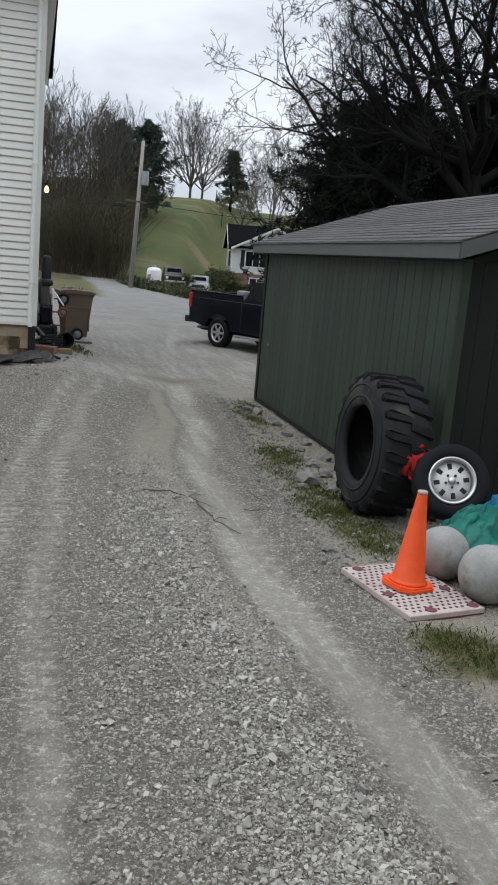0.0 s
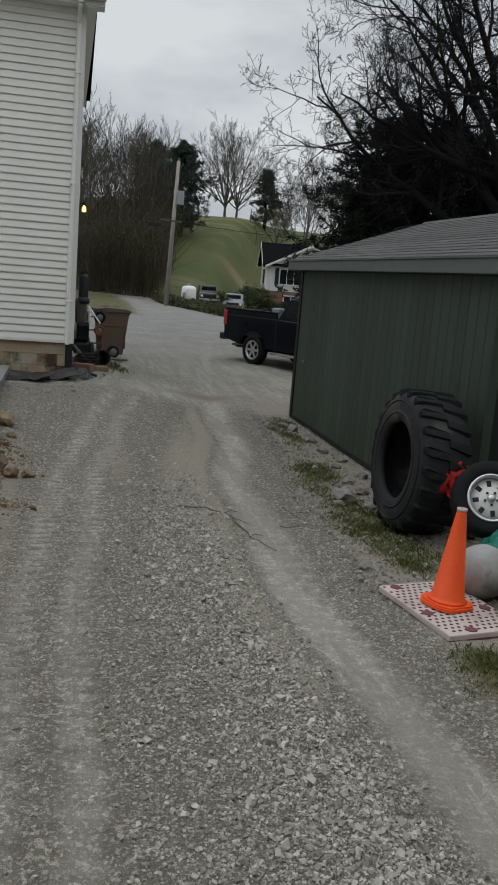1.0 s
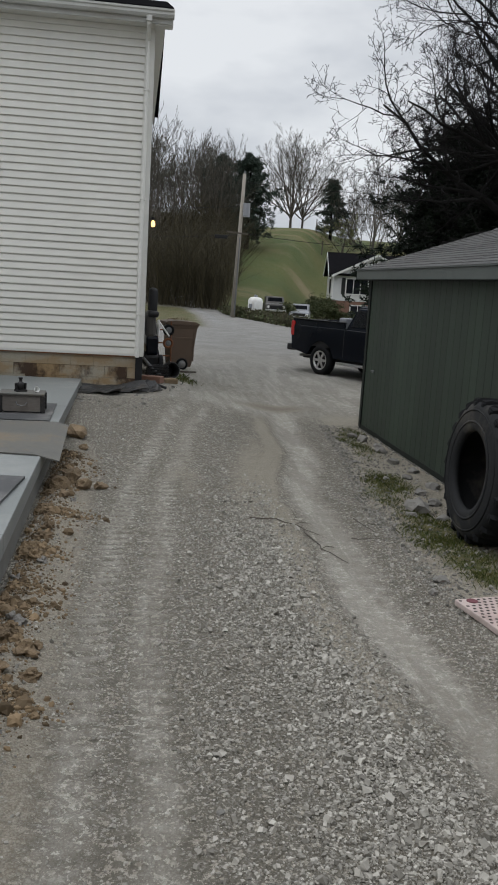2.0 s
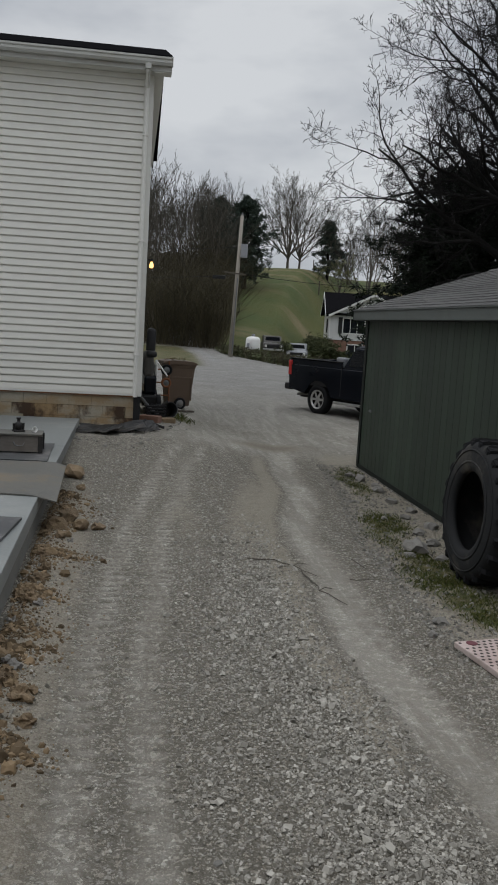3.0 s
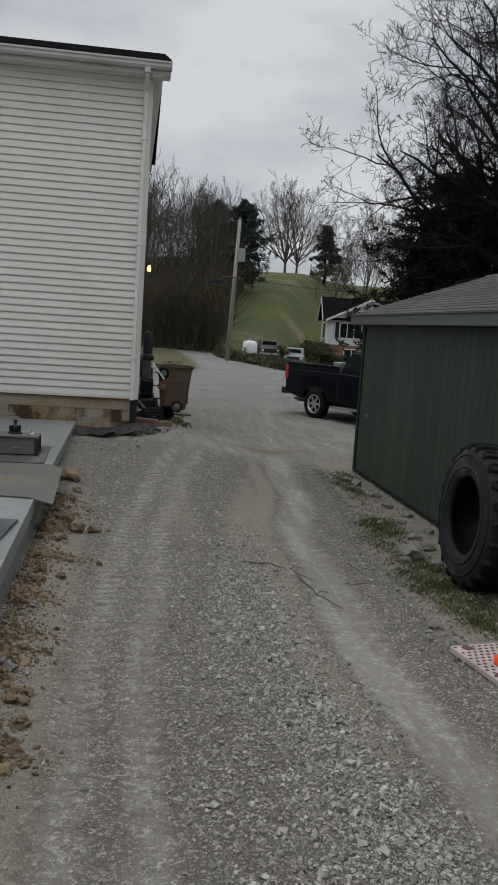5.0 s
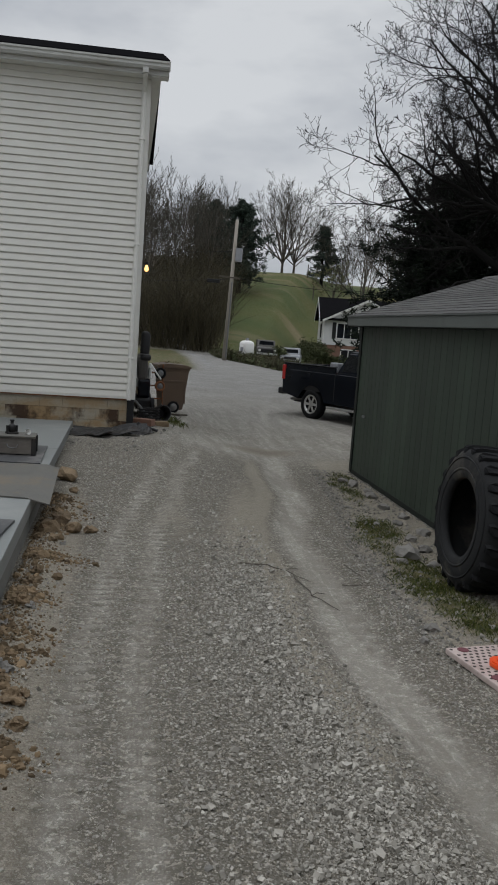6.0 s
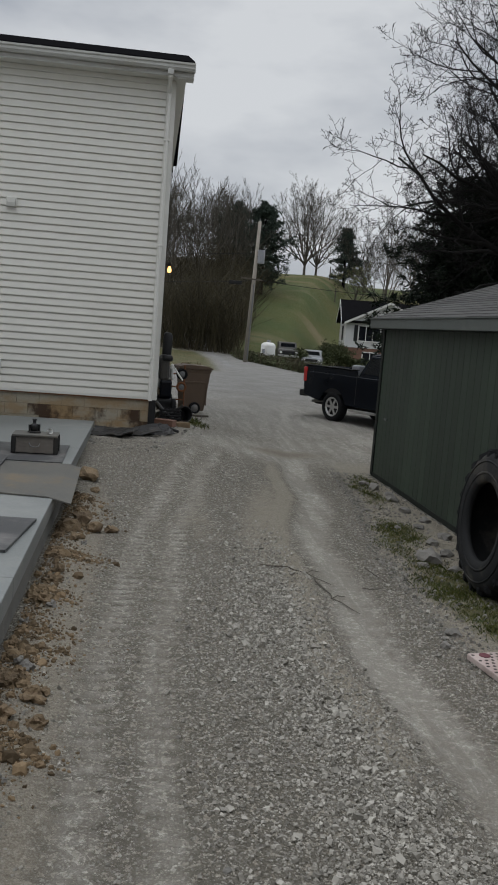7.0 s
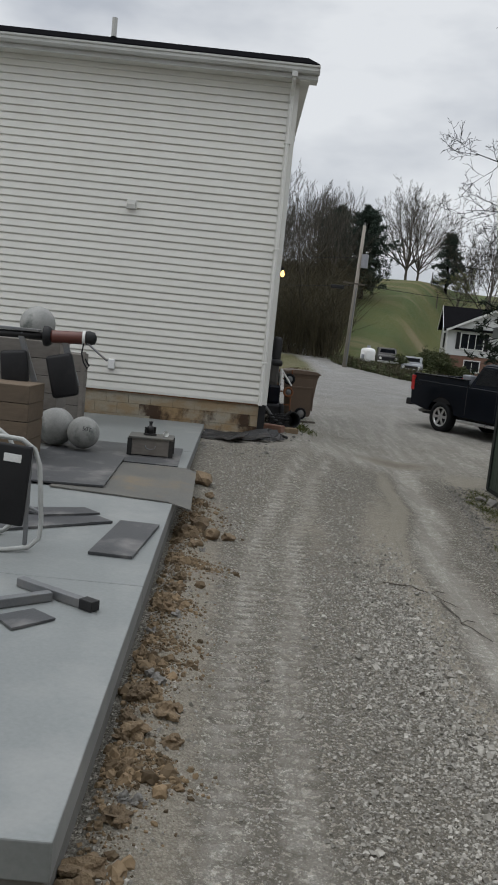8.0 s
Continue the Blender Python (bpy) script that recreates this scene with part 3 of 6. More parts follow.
def build_house():
    h = thing("house", at(HA, HB, 0), "white vinyl-sided house on a concrete block foundation", "house")
    # local x runs to the house's corner at 0, y away from the yard
    part("wall", boxed(-WALL_W, -0.02, 0.02, WALL_D, 0.86, 6.5), M_trim, h, "white wall sheathing")
    bm = bmx()
    exposure, rows = 0.127, 44
    prof = [(0.0, 0.0), (-0.032, 0.0), (-0.033, 0.01), (-0.017, exposure - 0.022), (-0.001, exposure - 0.016), (-0.001, exposure + 0.003), (0.0, exposure + 0.003)]
    slab_of(bm, prof, WALL_W - 0.14, "x", -WALL_W)
    board = part("siding_board", bm, M_siding, h)
    board.matrix_basis = Matrix.Translation((0, 0.018, 0.9))
    for i in range(1, rows):
        shared("siding_board", board.data, h, Matrix.Translation((0, 0.018, 0.9 + i * exposure)))
    bm = bmx()
    slab_of(bm, prof, WALL_D - 0.1, "x", 0)
    side = part("side_siding_board", bm, M_siding, h)
    turn = pose(-0.018, 0.08, 0, 0, 0, 90)
    side.matrix_basis = Matrix.Translation((0, 0, 0.9)) @ turn
    for i in range(1, rows):
        shared("side_siding_board", side.data, h, Matrix.Translation((0, 0, 0.9 + i * exposure)) @ turn)
    part("starter_strip", boxed(-WALL_W, -0.02, -0.012, 0.03, 0.865, 0.9, 0.004), M_trim, h)
    bm = boxed(-0.15, 0.012, -0.016, 0.012, 0.86, 6.48, 0.006)
    box(bm, -0.012, 0.016, -0.016, 0.12, 0.86, 6.48, 0.006)
    part("corner_trim", bm, M_trim, h)
    # block foundation
    part("foundation_core", boxed(-WALL_W, -0.05, 0.07, WALL_D - 0.05, -0.2, 0.86), M_mortar, h)
    blk = {}
    for key, length in (("block", 0.396), ("half_block", 0.196)):
        bm = boxed(0, length, 0, 0.06, 0, 0.196, 0.003)
        me = bpy.data.meshes.new(key)
        bm.to_mesh(me)
        bm.free()
        me.materials.append(M_block)
        blk[key] = me
    rusty = blk["block"].copy()
    rusty.materials[0] = M_rust_block
    for row in range(5):
        z = 0.655 - row * 0.2
        x = -0.07 - (0.2 if row % 2 else 0.0)
        if row % 2:
            shared("half_block", blk["half_block"], h, Matrix.Translation((-0.26, 0.03, z)))
            x = -0.27
        while x > -WALL_W + 0.45:
            x -= 0.4
            stained = row >= 1 and -2.4 < x < -0.3
            shared("block", rusty if stained else blk["block"], h, Matrix.Translation((x, 0.03, z)))
    bm = boxed(-0.125, 0.0, -0.012, 0.2, -0.1, 0.86, 0.006)
    part("corner_post", bm, M_black_plastic, h, "black corner flashing below the siding")
    # eave: soffit, fascia, gutter
    part("soffit", boxed(-WALL_W - 0.3, 0.3, -0.3, 0.02, 6.43, 6.455), M_trim, h)
    part("frieze", boxed(-WALL_W, 0.0, -0.02, 0.02, 6.34, 6.43, 0.006), M_trim, h)
    part("fascia", boxed(-WALL_W - 0.3, 0.3, -0.325, -0.3, 6.42, 6.62, 0.004), M_gutter, h)
    bm = bmx()
    gut = [(-0.33, 6.5), (-0.41, 6.5), (-0.44, 6.54), (-0.44, 6.58), (-0.46, 6.6), (-0.46, 6.63), (-0.45, 6.63), (-0.43, 6.59), (-0.4, 6.52), (-0.34, 6.52), (-0.34, 6.63), (-0.33, 6.63)]
    slab_of(bm, gut, WALL_W + 0.6, "x", -WALL_W - 0.3)
    part("gutter", bm, M_gutter, h, "white metal gutter along the eave")
    part("gutter_end_cap", boxed(0.302, 0.312, -0.465, -0.33, 6.495, 6.633), M_gutter, h)
    part("gutter_outlet", boxed(-0.15, -0.05, -0.45, -0.34, 6.42, 6.505, 0.006), M_gutter, h)
    bm = bmx()
    tube(bm, [(-0.1, -0.39, 6.52), (-0.1, -0.38, 6.4), (-0.1, -0.2, 6.3), (-0.1, -0.07, 6.2), (-0.1, -0.06, 6.0), (-0.1, -0.06, 3.0), (-0.1, -0.06, 0.85)], 0.036, 8)
    part("downspout", bm, M_trim, h, "white downspout at the corner")
    for z in (1.6, 3.6, 5.4):
        part("downspout_strap", boxed(-0.15, -0.05, -0.1, 0.0, z, z + 0.03, 0.003), M_trim, h)
    # gabled roof, ridge parallel to the eave
    ridge_y, rise = WALL_D / 2, 1.5
    for sgn, nm in ((1, "front"), (-1, "back")):
        y0, y1 = (-0.36, ridge_y) if sgn == 1 else (WALL_D + 0.36, ridge_y)
        bm = bmx()
        pts = [(y0, 6.63), (y1, 6.63 + rise), (y1, 6.69 + rise), (y0, 6.68)]
        slab_of(bm, pts, WALL_W + 0.6, "x", -WALL_W - 0.3)
        part("roof_slope", bm, M_dark_roof, h, "dark asphalt shingle roof")
    bm = bmx()
    slab_of(bm, [(0.0, 6.45), (WALL_D, 6.45), (ridge_y, 6.55 + rise)], 0.1, "x", -0.12)
    slab_of(bm, [(0.0, 6.45), (WALL_D, 6.45), (ridge_y, 6.55 + rise)], 0.1, "x", -WALL_W)
    part("gable_wall", bm, M_siding, h)
    bm = bmx()
    slab_of(bm, [(-0.3, 6.43), (ridge_y, 6.43 + rise), (ridge_y, 6.62 + rise), (-0.3, 6.62)], 0.03, "x", 0.17)
    slab_of(bm, [(WALL_D + 0.3, 6.43), (ridge_y, 6.43 + rise), (ridge_y, 6.62 + rise), (WALL_D + 0.3, 6.62)], 0.03, "x", 0.17)
    part("rake_board", bm, M_dark_roof, h, "dark rake edge")
    part("rake_soffit", boxed(0.0, 0.17, -0.3, WALL_D, 6.40, 6.43), M_trim, h)
    bm = cyl(bmx(), (-3.45, 1.3, 6.95), (-3.45, 1.3, 7.58), 0.05)
    part("vent_pipe", bm, M_gutter, h, "grey plumbing vent pipe on the roof")
    part("pipe_boot", cyl(bmx(), (-3.45, 1.3, 6.95), (-3.45, 1.3, 7.25), 0.14, 0.055), M_dark_roof, h)
    # wall fittings
    v = part("dryer_vent", boxed(-2.78, -2.6, -0.03, 0.0, 4.05, 4.22, 0.01), M_trim, h, "white vent hood on the wall")
    bm = bmx()
    slab_of(bm, [(-0.03, 4.2), (-0.12, 4.12), (-0.12, 4.05), (-0.03, 4.05)], 0.14, "x", -2.76)
    part("hood", bm, M_gutter, v)
    o = part("outlet_box", boxed(-2.88, -2.76, -0.07, 0.0, 1.24, 1.42, 0.01), M_white_tank, h, "white weatherproof outlet box")
    part("lid", boxed(-2.87, -2.77, -0.082, -0.07, 1.25, 1.41, 0.006), M_white_tank, o)
    # Thin rust-brown line along the top of the foundation.
    part("sill_brown_strip", boxed(-WALL_W, -0.1, -0.005, 0.06, 0.845, 0.862), M_rust, h)
    return h


build_house()


def build_wall_lamp():
    lamp = thing("wall_lamp", at(HA, HB + 2.3, 3.36), "lit warm bulb lamp on the house's side wall", "lamp")
    part("back_plate", boxed(-0.015, 0.02, -0.07, 0.07, -0.06, 0.12, 0.008), M_black_plastic, lamp)
    part("arm", tube(bmx(), [(0.01, 0, 0.05), (0.08, 0, 0.1), (0.14, 0, 0.1)], 0.015), M_black_plastic, lamp)
    part("socket", cyl(bmx(), (0.14, 0, 0.12), (0.14, 0, 0.06), 0.03), M_black_plastic, lamp)
    bm = bmx()
    lathe(bm, [(0.015, 0.06), (0.034, 0.02), (0.044, -0.02), (0.034, -0.06), (0.01, -0.07)], 16, Matrix.Translation((0.14, 0, 0)))
    part("bulb", bm, M_lamp, lamp, "glowing warm bulb", True)


build_wall_lamp()

# ---------- shed ----------
SA0, SB0, SB1, SW = 3.80, 7.12, 13.85, 4.2    # near wall line, its two ends, width


def build_shed():
    s = thing("shed", at(SA0, SB0, 0), "dark green board shed with a grey shingle roof", "shed")
    L = SB1 - SB0
    top = 2.46
    core = boxed(0.02, SW, 0.02, L, 0.06, top)
    part("wall_core", core, M_shed_shaded, s, "shed wall core behind the boards, in the shaded green")
    w = L / 33
    bm = boxed(0, 0.018, 0.003, w - 0.003, 0.06, top, 0.004)
    b0 = part("wall_board", bm, M_shed, s)
    for i in range(1, 33):
        shared("wall_board", b0.data, s, Matrix.Translation((0, i * w, 0)))
    wn = SW / 21
    # The end wall's shade is in its darker board colour.
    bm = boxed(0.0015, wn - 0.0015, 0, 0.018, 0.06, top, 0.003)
    e0 = part("end_board", bm, M_shed_shaded, s)
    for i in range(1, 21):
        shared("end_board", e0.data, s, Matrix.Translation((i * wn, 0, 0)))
    bm = boxed(-0.022, 0.07, -0.022, 0.0, 0.05, top, 0.004)
    box(bm, -0.022, 0.0, 0.0, 0.09, 0.05, top, 0.004)
    part("corner_trim", bm, M_shed, s, "green corner board")
    bm = boxed(-0.022, 0.0, L - 0.09, L + 0.022, 0.05, top, 0.004)
    part("corner_trim", bm, M_shed_shaded, s)
    part("skid", boxed(0.05, 0.2, 0.0, L, -0.06, 0.08, 0.01), M_wood_grey, s, "weathered timber skid")
    part("skid", boxed(SW - 0.3, SW - 0.15, 0.0, L, -0.06, 0.08, 0.01), M_wood_grey, s)
    part("sill_board", boxed(-0.012, 0.02, 0.0, L, 0.03, 0.1, 0.004), M_shed_shaded, s)
    # roof
    rx, rise, ov, zb = SW / 2, 0.73, 0.19, 2.5
    y0, y1 = -0.26, L + 0.2
    slope = rise / rx
    for sgn in (1, -1):
        def X(u):
            return u if sgn == 1 else SW - u
        pts = [(X(-ov), zb + 0.07 - ov * slope + 0.06), (X(rx), zb + 0.13 + rise), (X(rx), zb + 0.16 + rise), (X(-ov), zb + 0.16 - ov * slope)]
        bm = bmx()
        slab_of(bm, pts, y1 - y0, "y", y0)
        part("roof_deck", bm, M_shingle, s)
        fx = X(-ov)
        bm = boxed(fx - 0.012, fx + 0.012, y0, y1, zb - ov * slope + 0.01, zb - ov * slope + 0.145, 0.004)
        part("fascia", bm, M_shed_trim, s, "grey-green fascia board")
        part("drip_edge", boxed(fx - 0.03, fx + 0.02, y0 - 0.01, y1 + 0.01, zb - ov * slope + 0.148, zb - ov * slope + 0.16), M_shed_trim, s)
        part("soffit", boxed(min(fx, X(0)), max(fx, X(0)), y0, y1, zb - ov * slope + 0.0, zb - ov * slope + 0.012), M_shed_shaded, s)
        # shingle courses with tabs
        rng = random.Random(5)
        n = 17
        length = math.hypot(rx + ov, rise + ov * slope)
        for i in range(n):
            u0, u1 = -ov - 0.02 + (rx + ov) * i / n, -ov + (rx + ov) * (i + 1.25) / n
            u1 = min(u1, rx)
            bm = bmx()
            y = y0 - 0.02 - rng.uniform(0, 0.25)
            while y < y1 + 0.02:
                ye = min(y + 0.3, y1 + 0.02)
                ys = max(y, y0 - 0.02)
                if ye - ys > 0.03:
                    za, zc = zb + 0.16 + u0 * slope, zb + 0.16 + u1 * slope
                    lift = 0.014 + rng.uniform(0, 0.005)
                    vs = [bm.verts.new((X(u), yy, zz)) for u, yy, zz in ((u0, ys + 0.004, za + 0.002), (u0, ye - 0.004, za + 0.002), (u0, ye - 0.004, za + lift), (u0, ys + 0.004, za + lift), (u1, ys + 0.004, zc + 0.003), (u1, ye - 0.004, zc + 0.003))]
                    for f in ((0, 1, 2, 3), (3, 2, 5, 4), (0, 3, 4), (1, 5, 2)):
                        bm.faces.new([vs[k] for k in f])
                y += 0.3
            bmesh.ops.recalc_face_normals(bm, faces=bm.faces[:])
            part("shingle_course", bm, M_shingle, s)
    bm = bmx()
    slab_of(bm, [(rx - 0.16, zb + 0.1 + rise), (rx, zb + 0.185 + rise), (rx + 0.16, zb + 0.1 + rise)], y1 - y0 + 0.04, "y", y0 - 0.02)
    part("ridge_cap", bm, M_shingle, s)
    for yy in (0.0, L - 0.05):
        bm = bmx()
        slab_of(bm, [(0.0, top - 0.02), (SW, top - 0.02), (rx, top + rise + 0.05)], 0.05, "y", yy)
        part("gable_panel", bm, M_shed_shaded, s)
    for yy in (y0 - 0.012, y1 - 0.012):
        for sgn in (1, -1):
            def X(u):
                return u if sgn == 1 else SW - u
            bm = bmx()
            slab_of(bm, [(X(-ov), zb - ov * slope + 0.01), (X(rx), zb + rise + 0.01), (X(rx), zb + rise + 0.155), (X(-ov), zb - ov * slope + 0.15)], 0.024, "y", yy)
            part("rake_board", bm, M_shed_trim, s)
    lt = part("latch", boxed(-0.02, 0.0, L - 0.62, L - 0.5, 1.0, 1.04, 0.004), M_steel, s, "small steel hasp latch")
    part("staple", tube(bmx(), [(-0.02, L - 0.53, 1.0), (-0.045, L - 0.53, 1.02), (-0.02, L - 0.53, 1.04)], 0.005), M_steel, lt)


build_shed()

# ---------- concrete slab ----------
SLAB_Z, SLAB_A = 0.42, -0.87


def slab_edge(b):
    return SLAB_A + 0.055 * float(np.clip((9.05 - b) / 6.0, 0, 1))


def build_slab():
    s = thing("concrete_slab", at(0, 0, 0), "smooth pale grey concrete slab poured beside the drive", "slab", kind="structure")
    joints = [3.05, 6.02, 9.05, 12.3, 15.76]
    for b0, b1 in zip(joints, joints[1:]):
        bm = boxed(-8.5, SLAB_A, b0 + 0.004, b1 - 0.004, SLAB_Z - 0.16, SLAB_Z, 0.008)
        for v in bm.verts:
            if v.co.x > -2:
                v.co.x += slab_edge(v.co.y) - SLAB_A
        part("slab_panel", bm, M_concrete, s)
    bm = boxed(-8.5, SLAB_A - 0.03, 9.05, 15.76, -0.1, SLAB_Z - 0.15)
    near = boxed(-8.5, SLAB_A - 0.03, 3.08, 9.04, -0.1, SLAB_Z - 0.15)
    for v in near.verts:
        if v.co.x > -2:
            v.co.x += slab_edge(v.co.y) - SLAB_A
    part("slab_base", near, M_concrete_side, s, "rough grey concrete footing")
    part("slab_base", bm, M_concrete_side, s, "rough grey concrete footing")


build_slab()


def light_blocking_walls():
    """Plain unseen walls, added behind the eye to hold back sky light."""
    for name, m, w in (("added_wall_south", at(1.5, -3.2, 0), 22.0), ("added_wall_east", at(7.2, 0.6, 0, 90), 7.6)):
        ob = part(name, boxed(-w / 2, w / 2, -0.12, 0.12, -0.3, 4.6, 0.01), M_mortar)
        ob.matrix_basis = m
        tagged(ob, "plain unseen wall added behind the eye to block sky light", "wall", kind="structure")


light_blocking_walls()


# ---------- trees ----------


def grow(rng, start, way, length, radius, level, dens, out, bend, up, least, ratio, spread):
    """Adds the (level, points, radii) of a limb and of all that grows along it."""
    n = (9, 6, 4, 3, 2, 2)[level]
    p, d = Vector(start), Vector(way).normalized()
    curl = Vector((rng.gauss(0, 1), rng.gauss(0, 1), rng.gauss(0, 0.7))) * bend
    pts, rad = [p.copy()], [radius]
    for i in range(n):
        kink = Vector((rng.gauss(0, 1), rng.gauss(0, 1), rng.gauss(0, 1))) * bend * 0.4
        d = (d + curl / n + kink + Vector((0, 0, up / n))).normalized()
        p = p + d * (length / n)
        pts.append(p.copy())
        rad.append(max(least, radius * (1 - 0.82 * (i + 1) / n)))
    out.append((level, pts, rad))
    if level >= len(dens):
        return
    turn = rng.uniform(0, 2 * math.pi)
    for j in range(dens[level]):
        f = 0.2 + 0.79 * (j + rng.uniform(0.1, 0.9)) / dens[level]
        i = min(int(f * n), n - 1)
        q = pts[i].lerp(pts[i + 1], f * n - i)
        axis = (pts[i + 1] - pts[i]).normalized()
        turn += 2.4 + rng.uniform(-0.4, 0.4)
        side = axis.orthogonal().normalized()
        side.rotate(Matrix.Rotation(turn, 3, axis))
        s = rng.uniform(*spread) * (1.15 - 0.4 * f)
        grow(rng, q, axis * math.cos(s) + side * math.sin(s), length * ratio * (1.15 - 0.55 * f) * rng.uniform(0.65, 1.25), max(least, min(rad[i] * 0.62, radius * 0.45)), level + 1, dens, out, bend, up, least, ratio, spread)


def limbs_mesh(limbs, thick_sides=7, thin_sides=3):
    verts, faces = [], []
    for depth, pts, rad in limbs:
        n = thick_sides if rad[0] > 0.05 else (4 if rad[0] > 0.02 else thin_sides)
        base = len(verts)
        side = None
        for i, p in enumerate(pts):
            d = (pts[min(i + 1, len(pts) - 1)] - pts[max(i - 1, 0)]).normalized()
            side = d.orthogonal().normalized() if side is None else (side - side.dot(d) * d).normalized()
            t = d.cross(side)
            for k in range(n):
                c, s = math.cos(2 * math.pi * k / n), math.sin(2 * math.pi * k / n)
                verts.append(tuple(p + rad[i] * (c * side + s * t)))
        for i in range(len(pts) - 1):
            a, b = base + i * n, base + (i + 1) * n
            for k in range(n):
                faces.append((a + k, a + (k + 1) % n, b + (k + 1) % n, b + k))
    return verts, faces


def bare_tree(m, seed, height, label, trunk_r, mains, dens, trunk_share=0.3, least=0.008, bend=0.25, up=0.3, wood=None, lean=(0, 0), ratio=0.5, spread=(0.45, 0.85)):
    """A leafless tree. mains: the bearing, the tilt from upright and the share of the height of each main limb."""
    rng = random.Random(seed)
    tree = thing("bare_tree", m, label, "tree")
    out = []
    p = Vector((0, 0, -0.3))
    pts, rad = [p.copy()], [trunk_r * 1.35]
    th = height * trunk_share
    for i in range(6):
        p = p + Vector((rng.gauss(0, 0.05) + lean[0], rng.gauss(0, 0.05) + lean[1], 1)) * (th / 6)
        pts.append(p.copy())
        rad.append(trunk_r * (1 - 0.06 * i))
    for k, (bearing, tilt, share) in enumerate(mains):
        az, s = radians(bearing + rng.uniform(-8, 8)), radians(tilt)
        q = pts[-1] if k % 2 == 0 else pts[-3].lerp(pts[-1], rng.uniform(0, 1))
        grow(rng, q, (math.cos(az) * math.sin(s), math.sin(az) * math.sin(s), math.cos(s)), height * share, trunk_r * rng.uniform(0.42, 0.6), 0, dens, out, bend, up, least, ratio, spread)
    bark = wood or M_bark
    soup("trunk", *limbs_mesh([(9, pts, rad)]), bark, tree, True)
    soup("branching", *limbs_mesh([o for o in out if o[0] < 2]), bark, tree, True)
    soup("crown", *limbs_mesh([o for o in out if o[0] >= 2]), wood or M_twig, tree)
    return tree, out


def fan(count, low, high, share):
    """Main limbs spread evenly about the trunk, the tilt going from low to high."""
    return [(k * 137.5, low + (high - low) * k / max(1, count - 1), share * (1.05 - 0.2 * k / count)) for k in range(count)]


def sprays(rng, centres, size, per, droop=0.3, narrow=0.2):
    """Leaf sprays: slim pointed blades round each centre."""
    c = np.repeat(np.asarray(centres), per, axis=0)
    n = len(c)
    d = rng.normal(size=(n, 3))
    d[:, 2] = d[:, 2] * 0.7 - droop * 0.2
    d /= np.linalg.norm(d, axis=1, keepdims=True)
    s = np.cross(d, rng.normal(size=(n, 3)))
    s /= np.linalg.norm(s, axis=1, keepdims=True) + 1e-9
    L = size * rng.uniform(0.6, 1.4, (n, 1))
    base = c + rng.normal(size=(n, 3)) * size * 0.3
    v = np.stack([base - s * L * narrow, base + s * L * narrow, base + d * L], 1).reshape(-1, 3)
    i = np.arange(n) * 3
    return v, np.stack([i, i + 1, i + 2], 1)


def evergreen(m, seed, height, radius, label, leaf, count=1700, per=9, size=0.24, bottom=0.06, full=0.75):
    """A cedar: trunk, whorled limbs and sprays along them."""
    rng = np.random.default_rng(seed)
    pr = random.Random(seed)
    tree = thing("evergreen_tree", m, label, "tree")
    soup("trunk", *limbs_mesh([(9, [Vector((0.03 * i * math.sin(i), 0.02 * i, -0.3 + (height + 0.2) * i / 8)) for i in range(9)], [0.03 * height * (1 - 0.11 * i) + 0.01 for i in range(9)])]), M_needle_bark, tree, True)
    limbs, centres = [], []
    while len(centres) < count:
        h = pr.uniform(bottom, 0.99)
        env = radius * min(1.0, (1 - h) * 1.9 + 0.07) ** full * pr.uniform(0.45, 1.25) * (1 + 0.28 * math.sin(h * 21 + seed + 2 * math.sin(pr.uniform(0, 6.3))))
        ang = pr.uniform(0, 2 * math.pi)
        base = Vector((0, 0, h * height))
        tip = base + Vector((math.cos(ang) * env, math.sin(ang) * env, pr.uniform(-0.05, 0.35) * env))
        sag = pr.uniform(-0.1, 0.12) * env
        pts = [base.lerp(tip, f) - Vector((0, 0, sag * math.sin(f * math.pi))) for f in (0, 0.35, 0.7, 1.0)]
        limbs.append((0, pts, [0.02, 0.014, 0.008, 0.004]))
        for k in range(7):
            f = pr.uniform(0.3, 1.02)
            q = base.lerp(tip, f)
            centres.append((q.x + pr.gauss(0, 0.16), q.y + pr.gauss(0, 0.16), q.z - sag * math.sin(min(f, 1) * math.pi) + pr.gauss(0, 0.14)))
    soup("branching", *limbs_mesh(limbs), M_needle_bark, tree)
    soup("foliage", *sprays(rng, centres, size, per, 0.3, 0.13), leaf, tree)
    return tree


def stand(x, y, z=None, turn=0.0):
    return pose(x, y, float(land(x, y)) if z is None else z, 0, 0, turn)


